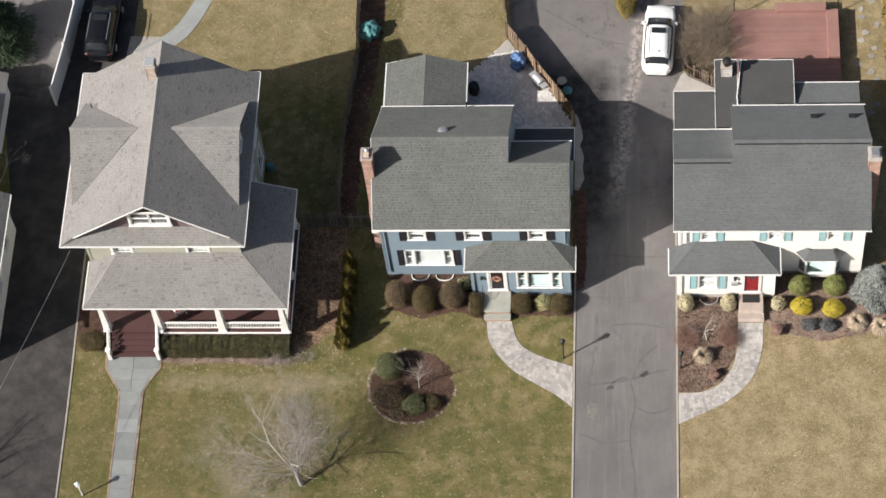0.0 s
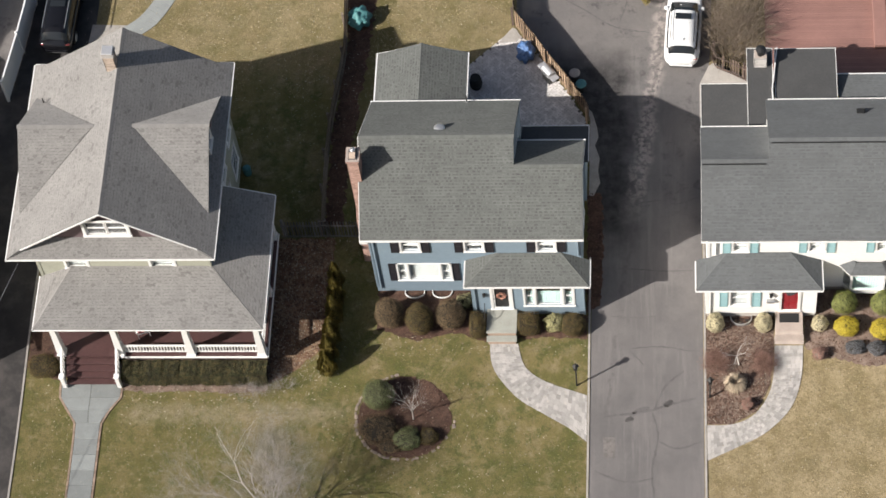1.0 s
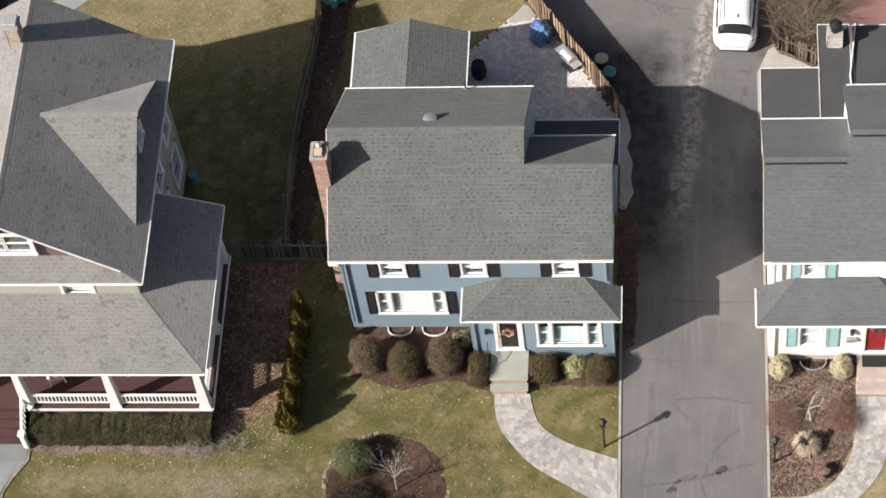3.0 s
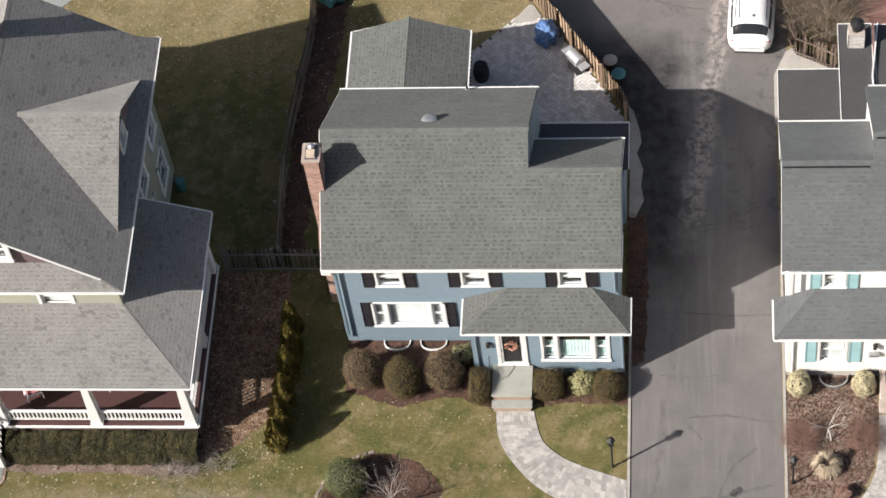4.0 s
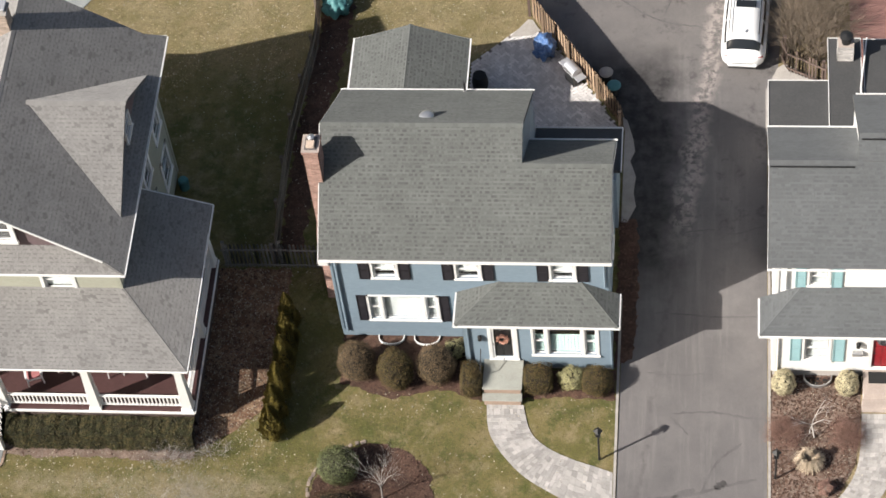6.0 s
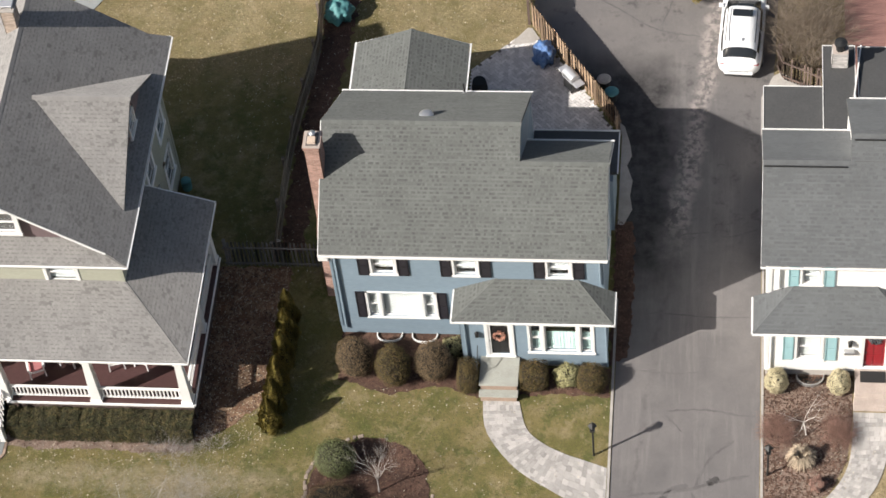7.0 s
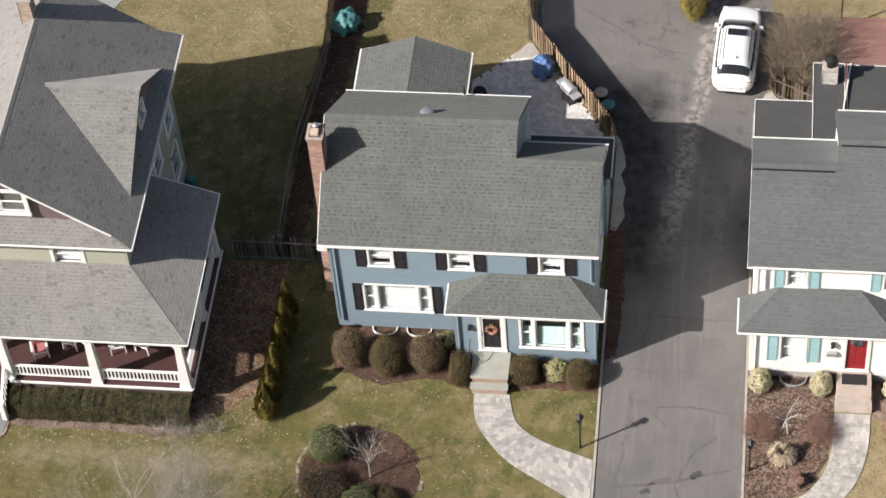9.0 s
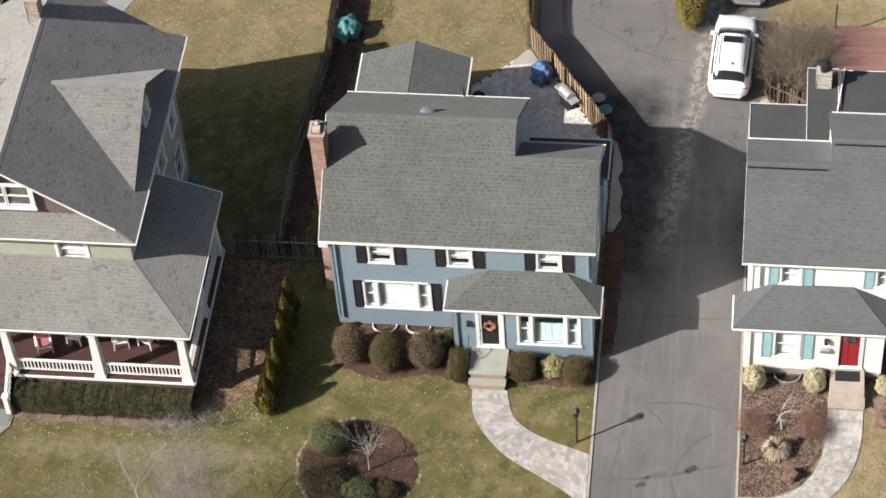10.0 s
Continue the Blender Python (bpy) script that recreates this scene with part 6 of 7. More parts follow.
trim(rw, "gutter", (23.8, 11.25, 3.08), (27.55, 11.25, 3.08), 0.08, 0.08)
fc = thing("chimney", (19.85, 11.6, 3.6), "short tan chimney with a round dark cap on the flat roof", "chimney", lift=0.15)
bb, bx = B(), B()
bricks(bb, bx, 19.55, 20.2, 11.3, 11.85, 3.6, 4.5)
part("bricks", bb, "paver", fc, kind="stuff")
part("stack", bx, "mortar", fc)
part("flue_cap", lathe(B(), (19.88, 11.58, 4.5), ((0.18, 0), (0.18, 0.3), (0.26, 0.32), (0.26, 0.42), (0.05, 0.5)), 18), "black_metal", fc)
# raised deck
dk = thing("deck", (23.4, 15.5, 0.4), "red-brown stained wooden deck behind the white house", "deck")
y = 12.3
rngd = random.Random(2)
while y < 18.1:
    part("board", box(B(), 20.3, 26.75, y, min(18.1, y + 0.138), 0.93, 0.965 + rngd.uniform(0, 0.004)), "deck_red", dk)
    y += 0.145
bm = B()
box(bm, 20.35, 26.7, 12.35, 18.05, 0.35, 0.92)
part("base", bm, "deck_red", dk)
part("bench", box(B(), 26.0, 26.7, 14.4, 17.8, 0.97, 1.3, 0.02), "deck_red", dk, "built-in bench")
part("bench", box(B(), 23.0, 26.0, 17.8, 18.4, 0.97, 1.25, 0.02), "deck_red", dk)
for x, y in ((20.5, 18.0), (26.7, 18.2)):
    part("post", tube(B(), (x, y, 0.4), (x, y, 2.4), 0.035, 0.035, 8), "black_metal", dk)

# ---- neighbouring house by the left drive ----
nb = thing("house", (-26, -0.2, 0.3), "pale grey clapboard house beside the drive", "house")
wall(nb, T(-21.85, -5.5, 0, 90), 8.7, 4.1, [(6.4, 7.3, 1.6, 3.0), (3.6, 4.5, 1.6, 3.0)], "vinyl", z0=0.4)
wall(nb, T(-30, -5.5, 0), 8.15, 4.1, [], "vinyl", z0=0.3)
wall(nb, T(-21.85, 3.2, 0, 180), 8.15, 4.1, [], "vinyl", z0=0.3)
window(nb, T(-21.85, 0.9, 1.6, 90), 0.9, 1.4, drop=0.4)
window(nb, T(-21.85, -1.9, 1.6, 90), 0.9, 1.4, drop=0.4)
roof(nb, [(-21.4, -5.9, 4.05), (-21.4, 3.4, 4.05), (-25.6, 3.4, 7.0), (-25.6, -5.9, 7.0)], "roof_light", seed=71)
roof(nb, [(-29.8, 3.4, 4.05), (-29.8, -5.9, 4.05), (-25.6, -5.9, 7.0), (-25.6, 3.4, 7.0)], "roof_light", seed=72)
bm = B()
for y in (-5.5, 3.2):
    bm.faces.new([bm.verts.new(p) for p in ((-21.7, y, 4.0), (-29.6, y, 4.0), (-25.6, y, 6.85))])
part("gable_wall", bm, "vinyl", nb)
trim(nb, "gutter", (-21.35, -5.9, 4.0), (-21.35, 3.4, 4.0), 0.09, 0.09)
ng = thing("garage", (-24.5, 9.8, 0.4), "grey-roofed garage behind the neighbouring house", "garage")
part("wall", box(B(), -27.5, -23.4, 8.5, 12.8, 0.3, 2.3), "vinyl", ng)
roof(ng, [(-23.1, 8.2, 2.35), (-23.1, 13, 2.35), (-25, 13, 3.3), (-25, 8.2, 3.3)], "roof_light", seed=73)
roof(ng, [(-27.9, 13, 2.35), (-27.9, 8.2, 2.35), (-25, 8.2, 3.3), (-25, 13, 3.3)], "roof_light", seed=74)
# unseen volume with its roof, added behind the house to shade the drive
part("rear_ell", box(B(), -29, -24.2, 3.2, 8.3, 0.3, 6.0), "vinyl", nb)
roof(nb, [(-23.9, 3.4, 5.95), (-23.9, 8.6, 5.95), (-26.6, 8.6, 7.6), (-26.6, 3.4, 7.6)], "roof_light", seed=75)
roof(nb, [(-29.3, 8.6, 5.95), (-29.3, 3.4, 5.95), (-26.6, 3.4, 7.6), (-26.6, 8.6, 7.6)], "roof_light", seed=76)


# ---- plants ----
def leaves(bm, pts, size, g, norms=None):
    """Small leaf quads at points, lying roughly along the surface where its normals are given."""
    for i, p in enumerate(pts):
        n = Vector((g.gauss(0, 1), g.gauss(0, 1), g.gauss(0, 1))).normalized()
        if norms:
            n = (norms[i] + n * 0.5).normalized()
        a = n.cross(Vector((g.gauss(0, 1), g.gauss(0, 1), g.gauss(0, 1)))).normalized()
        b = n.cross(a)
        s = size * g.uniform(0.6, 1.3)
        a, b = a * s, b * s * 0.6
        quad(bm, p - a, p - b, p + a, p + b)


def twigs(bm, p, d, length, r, depth, g, spread=0.6, kids=3, up=0.15, sides=4, wander=0.25):
    """A branch in short bent pieces with its side branches, down to thin twigs."""
    n = 4 if depth > 1 else 3
    for i in range(n):
        d = (d + Vector((g.gauss(0, wander), g.gauss(0, wander), g.gauss(0, wander) + up * 0.4)) * 0.5).normalized()
        q = p + d * (length / n)
        r1 = r * (1 - 0.55 / n)
        tube(bm, p, q, r, r1, sides if r > 0.012 else 3, False)
        p, r = q, r1
        if depth > 0 and i >= (1 if depth < 3 else 0):
            for _ in range(kids if i == n - 1 else max(1, kids - 2)):
                s = Vector((g.gauss(0, 1), g.gauss(0, 1), g.gauss(0, 0.7))).normalized()
                twigs(bm, p, (d + s * spread + Vector((0, 0, up))).normalized(), length * g.uniform(0.5, 0.75), r * 0.57, depth - 1, g, spread, kids, up, sides, wander)


def shell(cx, cy, z0, rx, ry, h, n, g, boxy=0.0, lump=0.12):
    """Points scattered over the outside of a rounded or boxy shrub."""
    out = []
    ph = [g.uniform(0, 6.3) for _ in range(6)]
    for _ in range(n):
        u, v = g.uniform(0, 2 * math.pi), g.uniform(-0.55, 1.0)
        c = math.sqrt(max(0, 1 - v * v))
        d = Vector((math.cos(u) * c, math.sin(u) * c, v))
        if boxy:
            m = max(abs(d.x), abs(d.y), abs(d.z))
            d = d.lerp(d / m, boxy)
        k = 1 + lump * (math.sin(3 * u + ph[0]) * math.sin(4 * v + ph[1]) + 0.6 * math.sin(7 * u + ph[2]) * math.sin(6 * v + ph[3])) + g.gauss(0, 0.035)
        k *= g.uniform(0.88, 1.02)
        out.append(Vector((cx + d.x * rx * k, cy + d.y * ry * k, z0 + h * 0.42 + d.z * h * 0.58 * k)))
    keep = [p for p in out if p.z > z0]
    mid = Vector((cx, cy, z0 + h * 0.3))
    return keep, [Vector(((p.x - mid.x) / rx ** 2, (p.y - mid.y) / ry ** 2, (p.z - mid.z) / (h * 0.55) ** 2)).normalized() for p in keep]


def shrub(x, y, rx, ry, h, material, label, name="shrub", n=1500, leaf=0.045, boxy=0.0, group="", lump=0.1, seed=1, core_mat="core"):
    g = random.Random(seed * 77 + int(x * 10) + int(y * 13))
    z0 = gz(y) + 0.02
    s = thing(name, (x, y, z0), label, "shrub", group)
    bm = B()
    bmesh.ops.create_icosphere(bm, subdivisions=3, radius=1)
    for v in bm.verts:
        d = v.co.normalized()
        if boxy:
            d = d.lerp(d / max(abs(d.x), abs(d.y), abs(d.z)), boxy)
        k = 0.86 + 0.06 * noise.noise(d * 2.5 + Vector((x, y, 0)))
        v.co = Vector((x + d.x * rx * k, y + d.y * ry * k, max(z0, z0 + h * 0.42 + d.z * h * 0.58 * k)))
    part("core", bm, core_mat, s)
    bm = B()
    pts, nrm = shell(x, y, z0, rx, ry, h, int(n * 2.6), g, boxy, lump)
    leaves(bm, pts, leaf * 0.6, g, nrm)
    part("foliage", bm, material, s)
    return s


# foundation shrubs of the blue house
for i, (x, y, rx, ry, h, m_) in enumerate(((1.12, -1.62, 0.76, 0.74, 1.78, "bronze"), (2.66, -2.0, 0.72, 0.72, 1.9, "yew"), (4.2, -1.68, 0.78, 0.74, 1.68, "bronze"))):
    shrub(x, y, rx, ry, h, m_, "rounded clipped evergreen shrub, winter-bronzed, by the blue wall", n=2600, group="shrubs by the blue house", seed=i, lump=0.06)
shrub(5.6, -2.2, 0.42, 0.6, 1.15, "yew", "squarely clipped dark shrub beside the steps", n=1900, boxy=0.75, group="shrubs by the blue house", lump=0.03, seed=4)
shrub(8.15, -2.1, 0.56, 0.52, 1.1, "yew", "squarely clipped dark shrub beside the steps", n=1900, boxy=0.7, group="shrubs by the blue house", lump=0.03, seed=5)
shrub(9.45, -2.0, 0.52, 0.45, 0.95, "variegated", "pale variegated shrub under the picture window", n=1400, leaf=0.06, group="shrubs by the blue house", lump=0.18, seed=6)
shrub(10.38, -2.15, 0.64, 0.6, 1.15, "yew", "rounded dark shrub at the house corner", n=2000, group="shrubs by the blue house", lump=0.06, seed=7)
shrub(4.9, -0.7, 0.5, 0.4, 0.7, "variegated", "low pale shrub against the foundation", n=900, leaf=0.05, lump=0.2, seed=8)
# island bed
shrub(0.75, -6.0, 0.82, 0.78, 1.35, "holly", "rounded holly shrub in the island bed", n=2600, lump=0.05, seed=9)
shrub(0.8, -7.7, 1.0, 0.8, 0.7, "bronze", "low brown twiggy shrub in the island bed", n=1900, lump=0.18, seed=10)
shrub(2.3, -8.25, 0.7, 0.6, 0.8, "holly", "dark green shrub at the front of the island bed", n=1500, lump=0.15, seed=11)
shrub(3.3, -8.1, 0.5, 0.45, 0.55, "yew", "small dark shrub in the island bed", n=900, lump=0.15, seed=12)
shrub(1.4, -8.6, 0.6, 0.4, 0.45, "bronze", "low brown ground cover in the island bed", n=900, lump=0.2, seed=13)


def small_tree(x, y, h, material, label, seed, forks=3, depth=3, lean=(0, 0), trunk=0.3, r0=0.035, spread=0.55):
    g = random.Random(seed)
    z0 = gz(y) + 0.02
    t = thing("small_tree", (x, y, z0), label, "tree")
    top = Vector((x + lean[0], y + lean[1], z0 + h * trunk))
    part("trunk", tube(B(), (x, y, z0), top, r0, r0 * 0.8, 7), material, t)
    bm = B()
    for k in range(forks):
        a = 2 * math.pi * k / forks + g.uniform(-0.4, 0.4)
        twigs(bm, top, Vector((math.cos(a) * spread, math.sin(a) * spread, 1)).normalized(), h * 0.42, r0 * 0.6, depth, g, 0.6, 3, 0.12)
    part("crown", bm, material, t)
    return t


small_tree(2.5, -7.05, 2.2, "bark", "bare pale-barked ornamental tree in the island bed", 3, 4, 3, (0, 0.05), 0.34, 0.034, 0.45)
small_tree(18.6, -4.1, 1.7, "pale_bark", "bare pale twisted little tree in the mulch bed", 5, 4, 2, (-0.12, 0.12), 0.42, 0.032, 0.9)
# white house shrubs
for x, y in ((17.45, -2.0), (19.85, -2.0)):
    shrub(x, y, 0.45, 0.48, 1.0, "cream", "pale rounded shrub by the white house wall", n=1500, leaf=0.05, group="pale shrubs by the white house", lump=0.08, seed=14)
for x, y in ((23.85, -0.95), (25.8, -1.0)):
    shrub(x, y, 0.64, 0.6, 1.3, "boxwood", "clipped bright green rounded evergreen shrub", n=2300, group="green round shrubs", lump=0.06, seed=15)
for x, y in ((23.95, -2.2), (25.7, -2.35)):
    shrub(x, y, 0.62, 0.52, 0.92, "golden", "clipped golden-yellow evergreen shrub", n=2200, group="golden shrubs", lump=0.08, seed=16)
for x, y in ((24.35, -3.25), (25.4, -3.3)):
    shrub(x, y, 0.48, 0.38, 0.45, "heather", "low grey-purple shrub in winter leaf", n=1300, group="low grey shrubs", lump=0.15, seed=17)
shrub(22.62, -2.0, 0.42, 0.4, 0.75, "cream", "small pale green shrub by the steps", n=1000, leaf=0.05, lump=0.12, seed=18)
for x, y, r_ in ((19.0, -6.3, 0.3), (22.6, -3.6, 0.35)):
    shrub(x, y, r_, r_ * 0.9, 0.5, "red_twig", "low reddish winter-bare shrub in the mulch", n=1500, leaf=0.04, lump=0.3, seed=19, core_mat="mulch_red", group="low bare shrubs")


def grass_clump(x, y, r, h, label, seed):
    g = random.Random(seed)
    z0 = gz(y) + 0.02
    t = thing("grass_clump", (x, y, z0), label, "grass", "ornamental grasses")
    bm = B()
    for _ in range(800):
        a, l = g.uniform(0, 6.283), g.uniform(0.5, 1.0)
        d = Vector((math.cos(a), math.sin(a), 0))
        s = Vector((-d.y, d.x, 0)) * 0.012
        p0 = Vector((x, y, z0)) + d * g.uniform(0, 0.08)
        p1 = p0 + d * r * l * 0.55 + Vector((0, 0, h * g.uniform(0.6, 1)))
        p2 = p0 + d * r * l + Vector((0, 0, h * g.uniform(0.1, 0.7)))
        quad(bm, p0 - s, p0 + s, p1 + s, p1 - s)
        quad(bm, p1 - s, p1 + s, p2 + s * 0.3, p2 - s * 0.3)
    part("tuft", bm, "pale_grass", t, kind="stuff")


grass_clump(18.4, -5.2, 0.58, 0.55, "straw-coloured clump of ornamental grass", 4)
grass_clump(27.0, -3.1, 0.6, 0.5, "straw-coloured clump of ornamental grass", 5)
grass_clump(28.3, -3.4, 0.6, 0.5, "straw-coloured clump of ornamental grass", 6)


def conifer(x, y, r, h, material, label, n=5000, leaf=0.06, seed=1, name="conifer", group=""):
    """A cone of drooping needle sprays round a trunk."""
    g = random.Random(seed)
    z0 = gz(y)
    t = thing(name, (x, y, z0), label, "tree", group)
    part("trunk", tube(B(), (x, y, z0), (x, y, z0 + h * 0.96), r * 0.1, 0.01, 7), "bark", t)
    bm = B()
    ph = g.uniform(0, 6)
    for _ in range(n):
        f = g.random() ** 0.75
        z = z0 + h * (0.04 + 0.94 * (1 - f))
        a = g.uniform(0, 6.283)
        rr = r * (f ** 0.8) * g.uniform(0.55, 1.08) * (1 + 0.14 * math.sin(5 * a + ph + z * 3) + 0.1 * math.sin(9 * z))
        p = Vector((x + math.cos(a) * rr, y + math.sin(a) * rr, z))
        o = Vector((math.cos(a), math.sin(a), -0.35 + g.gauss(0, 0.5))).normalized() * leaf * 1.8 * g.uniform(0.6, 1.2)
        s = Vector((-math.sin(a), math.cos(a), g.gauss(0, 0.5))).normalized() * leaf * 0.6
        quad(bm, p - o - s, p - o + s, p + o + s * 0.4, p + o - s * 0.4)
    part("crown", bm, material, t)


conifer(28.15, -1.2, 1.35, 3.1, "spruce", "pale blue-grey spruce at the corner of the white house", 22000, 0.042, 3)
conifer(-24.6, 16.4, 2.3, 6.0, "conifer", "dark green conifer beside the drive", 20000, 0.06, 4)
for i, (x, y, r_, h) in enumerate(((-1.92, -4.45, 0.46, 2.1), (-1.86, -3.62, 0.46, 2.2), (-1.78, -2.75, 0.46, 2.3), (-1.7, -1.6, 0.43, 2.4), (-1.68, -0.6, 0.43, 2.4), (-1.74, 0.4, 0.4, 2.3))):
    g = random.Random(40 + i)
    z0 = gz(y)
    t = thing("arborvitae", (x, y, z0), "narrow olive-green arborvitae in a row between the houses", "tree", "row of arborvitae")
    part("trunk", tube(B(), (x, y, z0), (x, y, z0 + h * 0.8), 0.05, 0.02, 6), "bark", t)
    bm = B()
    for _ in range(7000):
        f = g.random()
        a = g.uniform(0, 6.283)
        lobe = 1 + 0.2 * math.sin(4 * a + f * 7 + i) + 0.14 * math.sin(9 * a - f * 13)
        rr = r_ * min(1.0, 0.7 + 1.6 * f) * (1 - f ** 1.7) ** 0.7 * g.uniform(0.6, 1.06) * lobe
        p = Vector((x + math.cos(a) * rr, y + math.sin(a) * rr, z0 + 0.05 + h * f))
        o = Vector((math.cos(a) * 0.5 + g.gauss(0, 0.25), math.sin(a) * 0.5 + g.gauss(0, 0.25), 1)).normalized() * 0.05 * g.uniform(0.6, 1.3)
        s = Vector((-math.sin(a), math.cos(a), g.gauss(0, 0.6))).normalized() * 0.026
        quad(bm, p - o - s, p - o + s, p + o + s * 0.4, p + o - s * 0.4)
    part("crown", bm, "arborvitae", t)
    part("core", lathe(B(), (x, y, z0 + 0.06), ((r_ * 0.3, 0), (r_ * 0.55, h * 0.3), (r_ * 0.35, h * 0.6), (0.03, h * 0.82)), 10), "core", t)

# clipped hedge under the porch
hedge = thing("hedge", (-8.6, -4.75, gz(-4.75)), "clipped dark green hedge along the porch", "hedge")
bm = B()
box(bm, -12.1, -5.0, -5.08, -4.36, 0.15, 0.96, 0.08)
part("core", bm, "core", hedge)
bm = B()
g = random.Random(8)
pts = []
nrm = []
for _ in range(24000):
    x = g.uniform(-12.22, -4.9)
    w = 1 + 0.12 * noise.noise(Vector((x * 1.1, 0, 0))) + 0.09 * noise.noise(Vector((x * 3.7, 2, 0)))
    if g.random() < 0.55:
        pts.append(Vector((x, g.uniform(-5.2, -4.3), 1.14 * w + g.gauss(0, 0.025))))
        nrm.append(Vector((0, 0, 1)))
    else:
        pts.append(Vector((x, -5.2 * (0.99 + 0.01 * w) + g.gauss(0, 0.035) + 0.14 * noise.noise(Vector((x * 1.6, 5, 0))), g.uniform(0.15, 1.15))))
        nrm.append(Vector((0, -1, 0.2)))
leaves(bm, pts, 0.036, g, nrm)
part("foliage", bm, "hedge_leaf", hedge)
shrub(-16.4, -4.35, 0.85, 0.6, 0.85, "yew", "dark clipped shrub beside the porch steps", n=2400, lump=0.1, seed=21, boxy=0.3)
shrub(14.0, 19.0, 0.75, 1.3, 1.9, "arborvitae", "olive-green evergreen shrub in the drive island", n=3200, leaf=0.06, lump=0.14, seed=22)


def twig_clump(x, y, rx, ry, h, n, seed, material, label, r0=0.008):
    """A low open tangle of bare twigs."""
    g = random.Random(seed)
    c = thing("bare_shrub", (x, y, gz(y)), label, "shrub")
    bm = B()
    for _ in range(n):
        a, rr = g.uniform(0, 6.283), g.uniform(0, 1) ** 0.6
        d = Vector((math.cos(a) * rr + g.gauss(0, 0.3), math.sin(a) * rr + g.gauss(0, 0.3), 0.9)).normalized()
        px_, py_ = x + math.cos(a) * rr * rx * 0.6, y + math.sin(a) * rr * ry * 0.6
        twigs(bm, Vector((px_, py_, gz(py_))), d, h * g.uniform(0.6, 1.1), r0, 2, g, 0.8, 3, 0.02, 3, 0.4)
    part("twig_mass", bm, material, c, kind="stuff")


twig_clump(-5.9, -5.5, 1.0, 0.4, 0.55, 60, 23, "grey_twig", "grey bare deciduous shrub at the end of the hedge")
twig_clump(-4.2, -5.2, 0.8, 0.4, 0.45, 40, 24, "grey_twig", "grey bare deciduous shrub at the end of the hedge")
twig_clump(17.5, -4.05, 0.6, 0.6, 0.42, 260, 25, "red_twig", "red-brown bare twiggy shrub in the mulch bed")
twig_clump(19.75, -4.05, 0.6, 0.6, 0.42, 260, 26, "red_twig", "red-brown bare twiggy shrub in the mulch bed")

# golden hedge past the white house
yh = thing("hedge", (31.0, 15.5, 0.4), "tall yellow-green evergreen hedge", "hedge")
g = random.Random(12)
bm = B()
box(bm, 29.9, 32.0, 8.6, 24.5, 0.4, 2.6, 0.3)
part("core", bm, "core", yh)
bm = B()
pts = []
for _ in range(14000):
    y = g.uniform(8.3, 24.8)
    w = 0.25 * math.sin(y * 2.6) + 0.15 * math.sin(y * 6.1)
    if g.random() < 0.5:
        pts.append(Vector((g.uniform(29.6, 32.2), y, 2.8 + w + g.gauss(0, 0.1))))
    else:
        pts.append(Vector((29.65 - w * 0.6 + g.gauss(0, 0.08), y, g.uniform(0.5, 2.8))))
leaves(bm, pts, 0.09, g)
part("foliage", bm, "arborvitae", yh)

# large bare trees and brush
def bare_tree(x, y, h, material, label, seed, stems=1, depth=4, r0=0.2, trunk=0.25, spread=0.8, kids=3, wander=0.25, name="tree"):
    g = random.Random(seed)
    z0 = gz(y)
    t = thing(name, (x, y, z0 - 0.05), label, "tree")
    bt_, bc = B(), B()
    for s in range(stems):
        a = 2 * math.pi * s / max(1, stems) + g.uniform(-0.5, 0.5)
        off = Vector((math.cos(a), math.sin(a), 0)) * (0.12 if stems > 1 else 0)
        p0 = Vector((x, y, z0 - 0.05)) + off
        p1 = p0 + Vector((off.x * 3 + g.gauss(0, 0.1), off.y * 3 + g.gauss(0, 0.1), h * trunk))
        tube(bt_, p0, p1, r0, r0 * 0.75, 8)
        for k in range(4 if stems == 1 else 2):
            b = 2 * math.pi * k / (4 if stems == 1 else 2) + a + g.uniform(-0.5, 0.5)
            twigs(bc, p1, Vector((math.cos(b) * spread, math.sin(b) * spread, 0.9)).normalized(), h * 0.40, r0 * 0.55, depth, g, 0.65, kids, 0.1, 5, wander)
    part("trunk", bt_, material, t)
    part("crown", bc, material, t)


lawn_tree = thing("tree", (-3.8, -13.0, -0.05), "bare grey deciduous tree with a hazy twig crown", "tree")
g = random.Random(11)
fork = Vector((-3.95, -12.9, 1.15))
part("trunk", tube(B(), (-3.8, -13.0, -0.05), fork, 0.15, 0.12, 9), "bark", lawn_tree)
bm, pale = B(), B()
for k, (dx, dy, dz, ln) in enumerate(((-0.95, 0.35, 0.6, 3.0), (-0.55, 0.55, 0.9, 2.9), (-0.1, 0.6, 1.0, 2.7), (0.35, 0.45, 0.9, 2.3), (-0.9, -0.1, 0.55, 2.5), (-0.2, 0.1, 1.0, 2.5))):
    twigs(bm, fork, Vector((dx, dy, dz)).normalized(), ln * 1.05, 0.034, 4, g, 0.85, 4, 0.05, 4, 0.4)
for dx, dy, dz, ln in ((-0.75, 0.45, 0.8, 3.6), (-0.6, 0.1, 0.9, 3.2)):
    twigs(pale, fork, Vector((dx, dy, dz)).normalized(), ln, 0.045, 1, g, 0.9, 3, 0.05, 5, 0.55)
part("crown", bm, "grey_twig", lawn_tree)
part("limbs", pale, "pale_bark", lawn_tree, "pale bare limbs")
